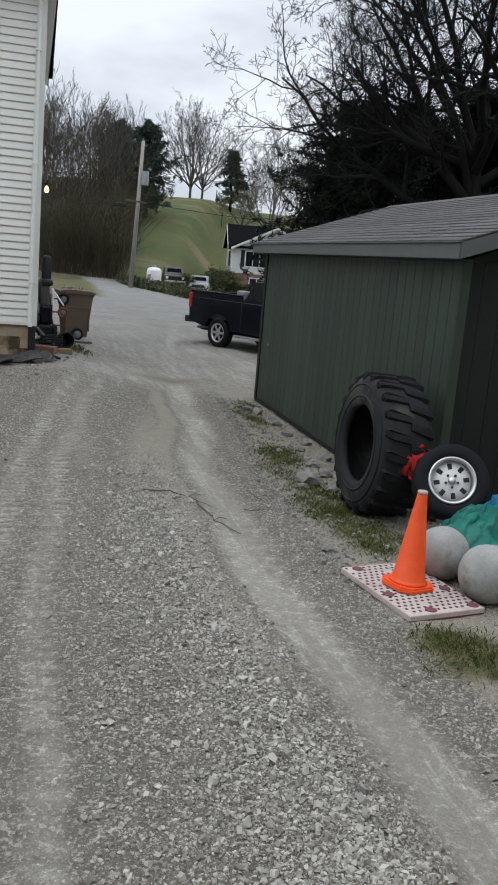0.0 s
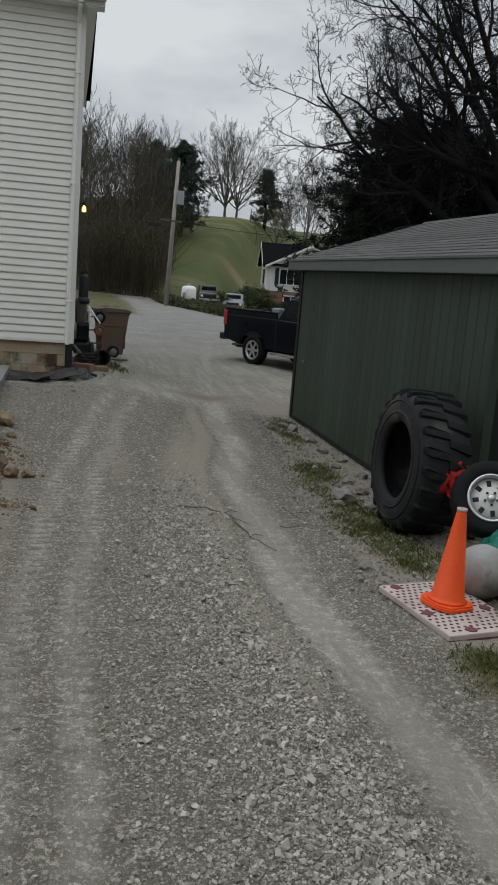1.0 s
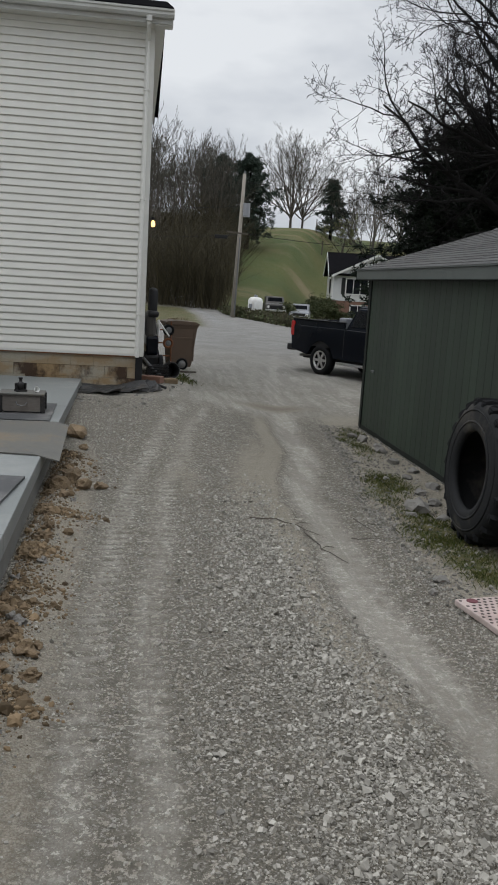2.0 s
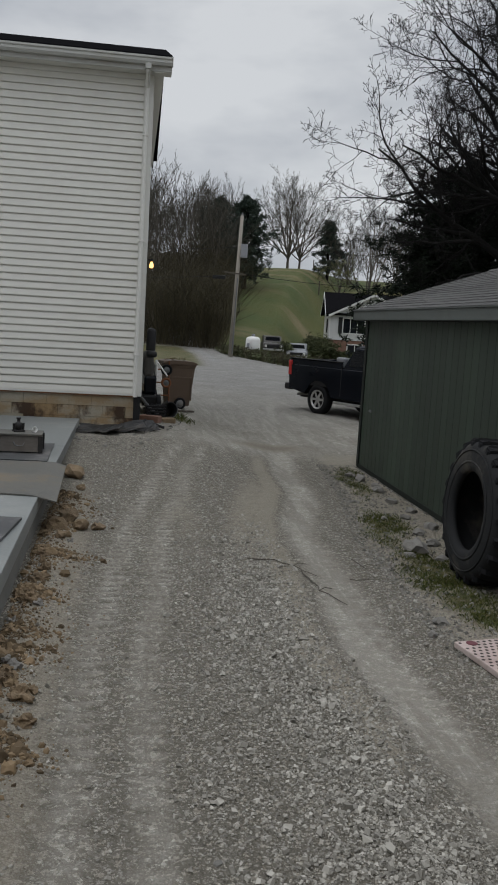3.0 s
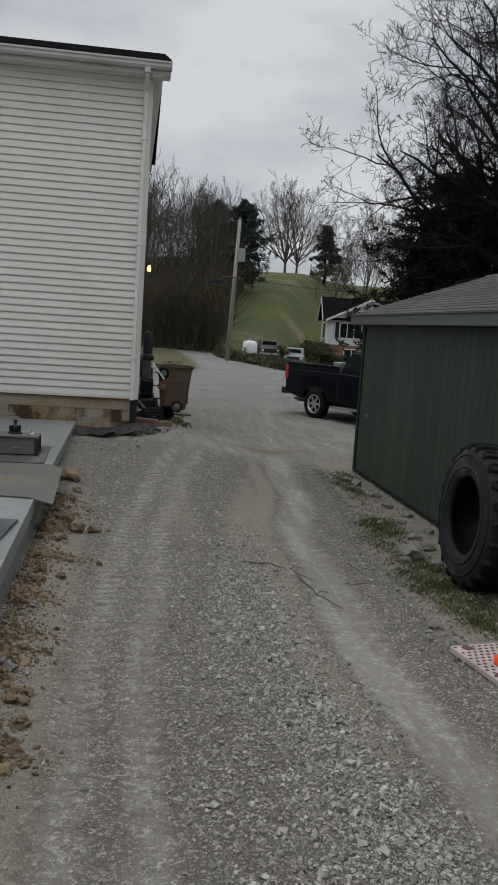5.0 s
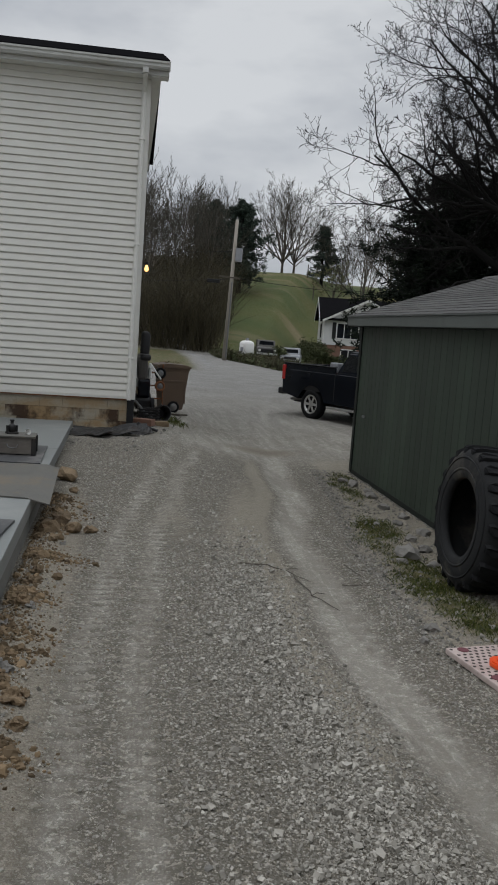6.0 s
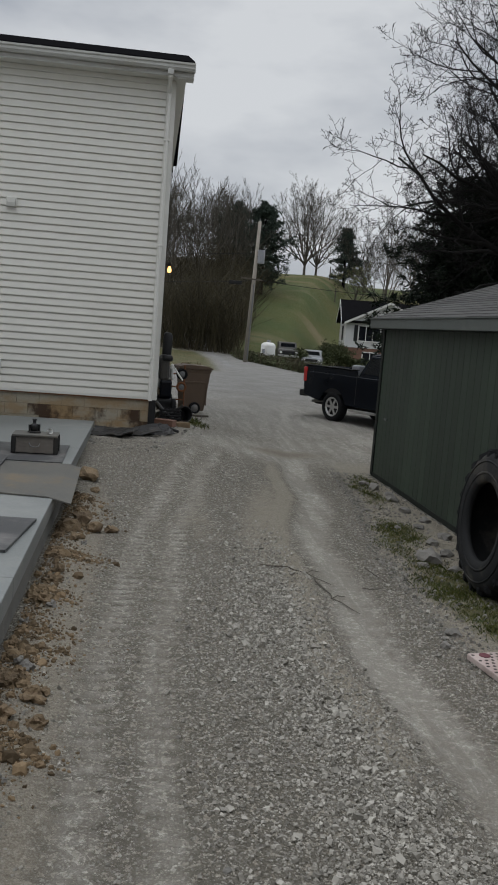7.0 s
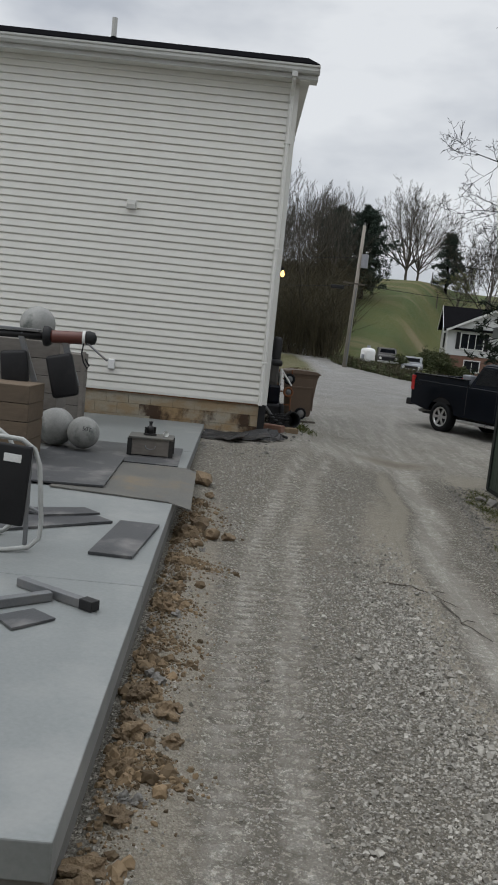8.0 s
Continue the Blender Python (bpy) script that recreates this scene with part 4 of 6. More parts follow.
def grove():
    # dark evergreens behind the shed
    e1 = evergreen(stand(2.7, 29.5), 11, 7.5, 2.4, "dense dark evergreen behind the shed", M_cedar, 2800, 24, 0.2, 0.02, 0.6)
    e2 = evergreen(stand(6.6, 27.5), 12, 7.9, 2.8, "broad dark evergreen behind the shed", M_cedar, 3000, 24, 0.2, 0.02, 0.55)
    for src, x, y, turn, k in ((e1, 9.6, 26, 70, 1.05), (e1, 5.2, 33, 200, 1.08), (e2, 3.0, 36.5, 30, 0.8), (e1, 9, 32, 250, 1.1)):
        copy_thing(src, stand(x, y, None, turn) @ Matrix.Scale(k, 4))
    tagged(copy_thing(e2, stand(-20.6, 32.4, None, 40) @ Matrix.Scale(1.45, 4)), "tall dark evergreen rising behind the house")
    # great bare tree whose limbs reach over the drive
    reach = [(180, 64, 0.44), (172, 52, 0.49), (196, 42, 0.5), (165, 28, 0.54), (190, 12, 0.54), (100, 10, 0.5), (250, 42, 0.42), (300, 50, 0.4), (345, 32, 0.46), (20, 60, 0.42), (75, 45, 0.38), (205, 60, 0.42), (186, 74, 0.4), (178, 46, 0.42), (160, 62, 0.4), (185, 30, 0.46)]
    bare_tree(stand(5.9, 25.5), 4, 14.5, "large bare tree with dense dark branching behind the shed", 0.27, reach, (9, 7, 6, 4), 0.4, 0.0055, 0.4, 0.2, M_silhouette_bark, (-0.05, 0), 0.47, (0.65, 1.15))
    # slender bare tree in the middle distance
    bare_tree(stand(0.2, 108), 31, 11.8, "bare slender tree behind the far house", 0.2, fan(9, 6, 50, 0.84), (7, 6, 4, 3), 0.08, 0.013, 0.14, 0.3, spread=(0.4, 0.8))
    # crest of the hill
    t1, _ = bare_tree(stand(-10.7, 119), 7, 12.6, "tall bare tree on the crest of the hill", 0.2, fan(13, 4, 72, 0.7), (7, 5, 4, 3), 0.16, 0.009, 0.1, 0.25, spread=(0.35, 0.75))
    t2, _ = bare_tree(stand(-9.3, 121), 8, 12.0, "tall bare tree on the crest of the hill", 0.18, fan(12, 4, 70, 0.7), (7, 5, 4, 3), 0.16, 0.009, 0.1, 0.25, spread=(0.35, 0.75))
    e3 = evergreen(stand(-5.3, 119), 15, 7.6, 2.2, "small dark evergreen on the crest of the hill", M_cedar_hazed, 700, 22, 0.32, 0.14, 0.8)
    e4 = evergreen(stand(-13.2, 95), 16, 9.6, 3.2, "tall dark evergreen at the wood's edge", M_cedar_hazed, 1300, 22, 0.32, 0.1, 0.7)
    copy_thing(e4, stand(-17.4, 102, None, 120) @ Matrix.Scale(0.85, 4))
    copy_thing(t2, stand(-2.6, 123, None, 80) @ Matrix.Scale(0.6, 4))
    copy_thing(t1, stand(4.0, 122, None, 160) @ Matrix.Scale(0.85, 4))
    # wood on the bank
    w1, _ = bare_tree(stand(-17.2, 82), 41, 11.6, "bare brown tree in the wood on the bank", 0.13, fan(6, 5, 32, 0.66), (7, 5, 4), 0.3, 0.012, 0.14, 0.3, spread=(0.3, 0.65))
    w2, _ = bare_tree(stand(-19.5, 78), 42, 12.2, "bare brown tree in the wood on the bank", 0.14, fan(6, 4, 28, 0.66), (7, 5, 4), 0.3, 0.012, 0.14, 0.3, spread=(0.3, 0.65))
    w3, _ = bare_tree(stand(-15.2, 88), 43, 9.8, "slim bare tree in the wood on the bank", 0.1, fan(5, 4, 30, 0.7), (7, 5, 4), 0.3, 0.012, 0.14, 0.3, spread=(0.3, 0.65))
    rng = random.Random(3)
    for i in range(34):
        y = rng.uniform(76, 112)
        x = -13.2 - 0.12 * (y - 80) - rng.uniform(0.0, 15) ** 1.0 - (1.5 if y < 82 else 0)
        copy_thing(rng.choice((w1, w2, w3)), stand(x, y, None, rng.uniform(0, 360)) @ Matrix.Scale(rng.uniform(0.7, 1.0) * (1 - 0.006 * (y - 76)), 4))
    # budding small tree on the crest
    t, out = bare_tree(stand(-3.4, 112), 51, 5.6, "small tree with yellow-green buds on the hill", 0.12, fan(6, 10, 55, 0.7), (6, 5, 4), 0.2, 0.012)
    tips = [o[1][-1] for o in out if o[0] == 3]
    soup("bud_foliage", *sprays(np.random.default_rng(2), [tuple(p) for p in tips], 0.14, 5), M_bud, t)


grove()


def brush():
    """Tangled stems at the foot of the wood and along the lot's far edge."""
    rng = random.Random(9)
    limbs = []
    for i in range(2500):
        if i < 2000:
            y = 67.5 + 32 * rng.random() ** 1.5
            x = -12.2 - 0.12 * (y - 80) - abs(rng.gauss(0, 5.5))
            h = rng.uniform(1.2, 6.6)
        else:
            y = rng.uniform(50, 66)
            x = -3.6 - (y - 47.2) * 0.435 + rng.uniform(0.8, 3.0)
            h = rng.uniform(0.25, 0.8)
        z = float(land(x, y)) - 0.05
        d = Vector((rng.gauss(0, 0.25), rng.gauss(0, 0.25), 1))
        p = Vector((x, y, z))
        limbs.append((0, [p, p + d * h * 0.5, p + d * h + Vector((rng.gauss(0, 0.2), rng.gauss(0, 0.2), 0)) * h], [0.028, 0.02, 0.008]))
        for k in range(4):
            f = rng.uniform(0.3, 0.9)
            q = p + d * h * f
            e = Vector((rng.gauss(0, 0.5), rng.gauss(0, 0.5), 0.6)) * h * 0.35
            limbs.append((0, [q, q + e * 0.5, q + e], [0.016, 0.012, 0.006]))
    ob = soup("brush", *limbs_mesh(limbs), M_brush)
    tagged(ob, "tangled bare brown brush under the trees", "brush", kind="stuff")
    rng2 = np.random.default_rng(4)
    cs = []
    for i in range(1500):
        y = rng.uniform(50, 67)
        x = -3.6 - (y - 47.2) * 0.435 + rng.uniform(1.0, 3.2)
        cs.append((x, y, float(land(x, y)) + abs(rng.gauss(0, 0.2))))
    ob = soup("hedge_growth", *sprays(rng2, cs, 0.25, 5), M_shrub)
    tagged(ob, "low olive undergrowth along the lot's edge", "undergrowth", kind="stuff")


brush()


def shrub(x, y, r, h, seed):
    t = thing("shrub", stand(x, y), "rounded olive-brown shrub beside the pale house", "shrub", "shrubs by the far house")
    rng = random.Random(seed)
    limbs, cs = [], []
    for i in range(60):
        tip = Vector((rng.gauss(0, 0.5) * r, rng.gauss(0, 0.5) * r, rng.uniform(0.4, 1.0) * h))
        limbs.append((0, [Vector((0, 0, -0.05)), tip * 0.5 + Vector((0, 0, 0.1)), tip], [0.02, 0.015, 0.006]))
        cs += [tuple(tip + Vector((rng.gauss(0, 0.2), rng.gauss(0, 0.2), rng.gauss(0, 0.15)))) for k in range(9)]
    soup("branching", *limbs_mesh(limbs), M_bark, t)
    soup("foliage", *sprays(np.random.default_rng(seed), cs, 0.2, 6), M_shrub, t)


for i_, (x_, y_, r_, h_) in enumerate(((-4.0, 75.5, 1.2, 2.2), (-3.0, 75.2, 0.9, 1.6), (-1.6, 75.8, 0.6, 0.8), (-6.3, 70.5, 0.6, 1.2))):
    shrub(x_, y_, r_, h_, 60 + i_)


# ---------- far house, pole, tank, vehicles ----------


def glazed(parent, x0, x1, z0, z1, y, mullions, group_name="window"):
    w = part(group_name, boxed(x0, x1, y - 0.02, y + 0.05, z0, z1), M_glass, parent, "dark glass window with white frame")
    bm = bmx()
    for a0, a1, b0, b1 in ((x0 - 0.09, x0, z0 - 0.09, z1 + 0.09), (x1, x1 + 0.09, z0 - 0.09, z1 + 0.09), (x0, x1, z1, z1 + 0.09), (x0, x1, z0 - 0.09, z0)):
        box(bm, a0, a1, y - 0.06, y + 0.02, b0, b1)
    part("window_frame", bm, M_white_paint, w)
    for f in mullions:
        x = x0 + (x1 - x0) * f
        part("mullion", boxed(x - 0.03, x + 0.03, y - 0.05, y + 0.0, z0, z1), M_white_paint, w)
    return w


def far_house():
    h = thing("far_house", pose(-2.95, 77.9, -0.6, 0, 0, 6), "pale two-level house with dark roof and brick base", "house")
    W, D = 11.0, 7.5
    part("brick_wall", boxed(0.03, W, 0.03, D, 0, 2.05), M_brick, h, "red-brown brick lower level")
    part("upper_wall", boxed(0, W + 0.03, 0, D + 0.03, 2.05, 4.3), M_nb_wall, h, "pale siding upper level")
    n = 15
    for i in range(n):
        z = 2.05 + 2.25 * i / n
        bm = bmx()
        slab_of(bm, [(-0.03, z), (-0.005, z + 0.15), (0.0, z + 0.15), (0.0, z)], W, "x", 0)
        part("siding_board", bm, M_nb_wall, h)
    for sgn in (1, -1):
        y0 = -0.4 if sgn == 1 else D + 0.4
        bm = bmx()
        slab_of(bm, [(y0, 4.2), (D / 2, 6.2), (D / 2, 6.35), (y0, 4.35)], W + 0.8, "x", -0.4)
        part("roof_slope", bm, M_dark_roof, h)
    bm = bmx()
    slab_of(bm, [(0, 4.28), (D, 4.28), (D / 2, 6.15)], 0.1, "x", 0.0)
    slab_of(bm, [(0, 4.28), (D, 4.28), (D / 2, 6.15)], 0.1, "x", W - 0.1)
    part("gable_wall", bm, M_nb_wall, h)
    bm = bmx()
    slab_of(bm, [(-0.4, 4.15), (D / 2, 6.15), (D / 2, 6.35), (-0.4, 4.35)], 0.05, "x", -0.43)
    slab_of(bm, [(D + 0.4, 4.15), (D / 2, 6.15), (D / 2, 6.35), (D + 0.4, 4.35)], 0.05, "x", -0.43)
    part("rake_trim", bm, M_white_paint, h)
    # cross gable at the front
    bm = bmx()
    slab_of(bm, [(0.2, 4.2), (7.4, 4.2), (3.8, 6.0)], 3.0, "y", -0.25)
    part("front_gable", bm, M_nb_wall, h)
    for x0, x1 in ((-0.15, 3.8), (7.75, 3.8)):
        bm = bmx()
        slab_of(bm, [(x0, 4.08), (x1, 6.06), (x1, 6.2), (x0, 4.22)], 3.3, "y", -0.5)
        part("gable_roof", bm, M_dark_roof, h)
        bm = bmx()
        slab_of(bm, [(x0, 4.02), (x1, 6.0), (x1, 6.2), (x0, 4.22)], 0.05, "y", -0.56)
        part("gable_trim", bm, M_white_paint, h)
    glazed(h, 1.25, 3.1, 2.7, 3.95, -0.03, (0.33, 0.66))
    for x in (0.8, 3.2):
        part("shutter", boxed(x, x + 0.34, -0.1, -0.02, 2.6, 4.05, 0.01), M_black_plastic, h, "black window shutter")
    glazed(h, 1.75, 3.0, 0.75, 1.65, 0.0, (0.5,))
    glazed(h, 5.2, 6.6, 2.7, 3.95, -0.03, (0.5,))
    bm = bmx()
    side = part("side_window", boxed(-0.04, 0.03, 2.2, 2.9, 2.7, 3.8), M_glass, h)
    for y in (1.85, 2.95):
        part("side_shutter", boxed(-0.07, -0.01, y, y + 0.28, 2.6, 3.9), M_black_plastic, h)
    part("corner_trim", boxed(-0.03, 0.1, -0.05, 0.0, 2.05, 4.25), M_white_paint, h)


far_house()


def utility_pole():
    p = thing("utility_pole", pose(-9.0, 60.8, 0.0, 0, 0, 8), "weathered wooden utility pole with crossing wires", "pole")
    bm = cyl(bmx(), (-0.12, 0, -0.4), (0.18, 0, 9.75), 0.17, 0.11, 14)
    part("post", bm, M_pole, p, "", True)
    part("crossarm", boxed(-1.25, 0.25, -0.16, -0.08, 5.72, 5.82, 0.01, Matrix.Rotation(radians(4), 4, "Y")), M_bark, p, "short dark crossarm")
    can = part("cable_box", boxed(-1.65, -0.75, -0.15, 0.1, 5.35, 5.6, 0.03), M_black_plastic, p, "dark cable splice box")
    part("transformer", cyl(bmx(), (0.45, -0.1, 6.9), (0.45, -0.1, 7.8), 0.24, 0.24, 16), M_car_grey, p, "grey pole transformer")
    part("bracket", boxed(0.1, 0.3, -0.1, 0.0, 7.2, 7.4), M_steel, p)
    part("pole_pin", cyl(bmx(), (0.18, 0, 9.7), (0.18, 0, 9.95), 0.04), M_steel, p)
    part("riser_pipe", tube(bmx(), [(0.0, -0.18, 0.2), (0.05, -0.17, 3), (0.1, -0.16, 5.5)], 0.04), M_steel, p)
    wires = (((0.2, 0, 9.2), (34, -6, 10.5), 1.0), ((0.15, 0, 7.9), (34, -6, 9.2), 1.1), ((0.1, 0, 5.8), (34, -6, 7.4), 1.3), ((0.15, 0, 7.6), (-30, 12, 9.5), 1.0), ((0.1, 0, 5.7), (-30, 12, 7.6), 1.2))
    for a, b, sag in wires:
        A, B = Vector(a), Vector(b)
        pts = [A.lerp(B, k / 14) - Vector((0, 0, 4 * sag * (k / 14) * (1 - k / 14))) for k in range(15)]
        part("wire", tube(bmx(), pts, 0.016, 5), M_black_plastic, p)


utility_pole()


def propane_tank():
    t = thing("propane_tank", pose(-7.9, 63.6, float(land(-7.9, 63.6)), 0, 0, 60), "white upright gas tank on short legs", "tank")
    bm = bmx()
    lathe(bm, [(0.05, 0.2), (0.35, 0.24), (0.5, 0.36), (0.54, 0.5), (0.54, 1.2), (0.5, 1.36), (0.35, 1.46), (0.05, 1.5)], 24)
    part("shell", bm, M_white_tank, t, "", True)
    part("dome_cap", cyl(bmx(), (0, 0, 1.46), (0, 0, 1.66), 0.14, 0.12, 16), M_car_grey, t)
    for k in range(4):
        c, s = math.cos(k * math.pi / 2 + 0.4) * 0.38, math.sin(k * math.pi / 2 + 0.4) * 0.38
        part("leg", boxed(c - 0.05, c + 0.05, s - 0.05, s + 0.05, -0.05, 0.32), M_steel, t)
    part("side_valve", boxed(-0.64, -0.5, -0.1, 0.1, 0.7, 1.0, 0.02), M_car_grey, t)


propane_tank()


def wheel_at(parent, c, r, w, axis="y", name="wheel", rim=None):
    """A road wheel: tyre with tread edge, and a spoked rim."""
    sgn = Matrix.Rotation(radians(90), 4, "X") if axis == "y" else Matrix.Rotation(radians(90), 4, "Y")
    m = Matrix.Translation(c) @ sgn
    bm = bmx()
    prof = [(r * 0.64, -w * 0.42), (r * 0.75, -w * 0.5), (r * 0.93, -w * 0.48), (r, -w * 0.36), (r, w * 0.36), (r * 0.93, w * 0.48), (r * 0.75, w * 0.5), (r * 0.64, w * 0.42)]
    lathe(bm, prof, 32, m, True)
    tyre = part(name, bm, M_rubber, parent, "black road tyre", True)
    bm = bmx()
    for sg in (1, -1):
        z = sg * w * 0.34
        lathe(bm, [(r * 0.655, z), (r * 0.655, z + sg * w * 0.1), (r * 0.58, z + sg * w * 0.08), (r * 0.54, z)], 32, m, True)
        lathe(bm, [(0.001, z + sg * w * 0.05), (r * 0.16, z + sg * w * 0.05), (r * 0.17, z - sg * w * 0.1), (0.001, z - sg * w * 0.1)], 18, m)
        for k in range(6):
            a = k * math.pi / 3
            box(bm, r * 0.1, r * 0.57, -r * 0.085, r * 0.085, min(z, z + sg * w * 0.05), max(z, z + sg * w * 0.05), 0.006, m @ Matrix.Rotation(a, 4, "Z"))
    part("rim", bm, rim or M_alloy, tyre, "silver spoked rim")
    part("brake_drum", cyl(bmx(), m @ Vector((0, 0, -w * 0.2)), m @ Vector((0, 0, w * 0.2)), r * 0.5), M_black_plastic, tyre)
    return tyre


def old_car(x, y, turn, paint, label, hood):
    c = thing("parked_car", pose(x, y, float(land(x, y)), 0, 0, turn), label, "car", "cars by the far house")
    bm = bmx()
    slab_of(bm, [(-2.0, 0.4), (2.0, 0.4), (2.05, 0.75), (1.95, hood), (0.75, hood + 0.08), (-1.95, hood + 0.06), (-2.0, 0.8)], 1.64, "y", -0.82)
    bmesh.ops.bevel(bm, geom=bm.edges[:], offset=0.05, segments=2, affect="EDGES")
    part("body", bm, paint, c)
    bm = bmx()
    slab_of(bm, [(-1.8, hood), (0.9, hood + 0.02), (0.4, hood + 0.6), (-1.65, hood + 0.6)], 1.46, "y", -0.73)
    bmesh.ops.bevel(bm, geom=bm.edges[:], offset=0.05, segments=2, affect="EDGES")
    cab = part("cabin", bm, paint, c)
    bm = bmx()
    slab_of(bm, [(-0.62, hood + 0.12), (0.62, hood + 0.12), (0.56, hood + 0.52), (-0.56, hood + 0.52)], 0.02, "x", 0.0)
    w = part("windscreen", bm, M_glass, cab)
    w.matrix_basis = Matrix.Translation((0.93, 0, 0.0)) @ Matrix.Shear("XZ", 4, (0.0, 0.0)) @ Matrix.Translation((-0.22, 0, 0)) @ Matrix.Rotation(0, 4, "Y")
    part("grille", boxed(2.0, 2.06, -0.5, 0.5, 0.62, hood - 0.08, 0.01), M_black_plastic, c)
    part("bumper", boxed(2.0, 2.14, -0.84, 0.84, 0.42, 0.58, 0.02), M_chrome, c)
    for s in (-1, 1):
        part("headlight", cyl(bmx(), (2.0, s * 0.62, hood - 0.2), (2.08, s * 0.62, hood - 0.2), 0.1), M_white_paint, c)
        for xx in (-1.3, 1.3):
            wheel_at(c, (xx, s * 0.72, 0.33), 0.33, 0.2)


old_car(-7.35, 71.8, -80, M_car_dark, "dark old off-road car parked by the brush", 0.98)
old_car(-5.2, 72.0, -88, M_car_grey, "pale grey car parked beside the brush", 0.9)


def fence_posts():
    for i in range(3):
        x, y = -4.2 + i * 0.1, 98 + i * 9
        p = thing("fence_post", stand(x - 1.5 * i, y), "weathered wooden fence post on the hill", "post", "posts on the hill")
        part("stake", cyl(bmx(), (0, 0, -0.2), (0, 0, 1.7), 0.07, 0.06, 8), M_bark, p)


fence_posts()


# ---------- pickup truck ----------
def pickup():
    t = thing("pickup_truck", pose(-0.38, 23.95, 0.0, 0, 0, -45), "glossy black pickup truck parked on the gravel", "truck")
    R = 0.395

    def arch(cx, r, z0):
        return [(cx + r * math.cos(a), R + r * math.sin(a)) for a in np.linspace(math.pi - 0.15, 0.15, 11)]
    side = [(-1.18, 0.62)] + [(-0.52, 0.5)] + arch(0, 0.5, 0)[1:-1] + [(0.52, 0.48), (3.1, 0.48)] + arch(3.65, 0.5, 0)[1:-1] + [(4.2, 0.5), (4.55, 0.55), (4.6, 1.0), (4.5, 1.16), (3.05, 1.26), (0.9, 1.27), (-1.18, 1.27), (-1.22, 1.1)]
    bm = bmx()
    slab_of(bm, side, 1.98, "y", -0.99)
    bmesh.ops.bevel(bm, geom=[e for e in bm.edges if abs(e.verts[0].co.y - e.verts[1].co.y) < 0.01], offset=0.012, segments=1, affect="EDGES", clamp_overlap=True)
    part("body", bm, M_black_paint, t, "glossy black body sides")
    for s in (-1, 1):
        bm = boxed(-1.2, 0.86, s * 0.97 - 0.05 * (s > 0) - 0.0, s * 0.97 + 0.05 * (s < 0), 1.24, 1.43, 0.02)
        part("bed_side", bm, M_black_paint, t)
        part("rail_cap", boxed(-1.2, 0.86, s * 0.94 - 0.055, s * 0.94 + 0.055, 1.43, 1.455, 0.008), M_black_plastic, t, "matt black bed rail cap")
        part("tail_light", boxed(-1.235, -1.1, s * 0.9 - 0.1, s * 0.9 + 0.1, 0.98, 1.38, 0.02), M_tail, t, "red tail light")
        part("running_board", boxed(0.75, 2.95, s * 1.02 - 0.08, s * 1.02 + 0.08, 0.36, 0.42, 0.015), M_chrome, t, "silver running board")
        part("door_seam", boxed(1.88, 1.895, s * 0.985 - 0.006, s * 0.985 + 0.006, 0.55, 1.24), M_black_plastic, t)
        part("cab_seam", boxed(0.87, 0.895, s * 0.985 - 0.006, s * 0.985 + 0.006, 0.55, 1.3), M_black_plastic, t)
        part("door_handle", boxed(2.6, 2.8, s * 1.0 - 0.02, s * 1.0 + 0.02, 1.08, 1.12, 0.008), M_black_plastic, t)
        part("mirror", boxed(2.95, 3.1, s * 1.12 - 0.11, s * 1.12 + 0.11, 1.27, 1.47, 0.03), M_black_plastic, t)
        for x in (0, 3.65):
            wheel_at(t, (x, s * 0.86, R), R, 0.27)
            part("wheel_well", boxed(x - 0.42, x + 0.42, s * 0.8 - 0.17, s * 0.8 + 0.17, 0.75, 0.92), M_black_plastic, t)
    bm = bmx()
    lo, hi = 1.24, 1.9
    vs = []
    for z, x0, x1, w in ((lo, 0.9, 3.2, 0.96), (1.32, 0.9, 3.12, 0.95), (hi - 0.06, 1.08, 2.55, 0.74), (hi, 1.2, 2.4, 0.66)):
        vs.append([bm.verts.new(p) for p in ((x0, -w, z), (x1, -w, z), (x1, w, z), (x0, w, z))])
    for a, b in zip(vs, vs[1:]):
        for k in range(4):
            bm.faces.new((a[k], a[(k + 1) % 4], b[(k + 1) % 4], b[k]))
    bm.faces.new(vs[-1])
    bm.faces.new(vs[0][::-1])
    bmesh.ops.bevel(bm, geom=bm.edges[:], offset=0.03, segments=2, affect="EDGES")
    cab = part("cab", bm, M_black_paint, t, "black cab")

    def side_pane(x0, x1, s):
        b = bmx()
        pts = []
        for x, z in ((x0, 1.36), (x1, 1.36), (min(x1, 2.48) - 0.08, 1.78), (max(x0, 1.1), 1.78)):
            k = (z - 1.32) / (hi - 0.06 - 1.32)
            pts.append((x, s * (0.95 + (0.74 - 0.95) * k + 0.012), z))
        b.faces.new([b.verts.new(p) for p in pts])
        bmesh.ops.solidify(b, geom=b.faces[:], thickness=0.01)
        return b
    for s in (-1, 1):
        part("side_window", side_pane(1.08, 1.84, s), M_glass, cab)
        part("side_window", side_pane(1.94, 2.92, s), M_glass, cab)
    b = bmx()
    b.faces.new([b.verts.new(p) for p in ((0.9, -0.8, 1.36), (0.9, 0.8, 1.36), (1.05, 0.64, 1.78), (1.05, -0.64, 1.78))])
    bmesh.ops.solidify(b, geom=b.faces[:], thickness=0.012)
    part("rear_window", b, M_glass, cab)
    part("tailgate", boxed(-1.24, -1.19, -0.86, 0.86, 0.75, 1.42, 0.015), M_black_paint, t)
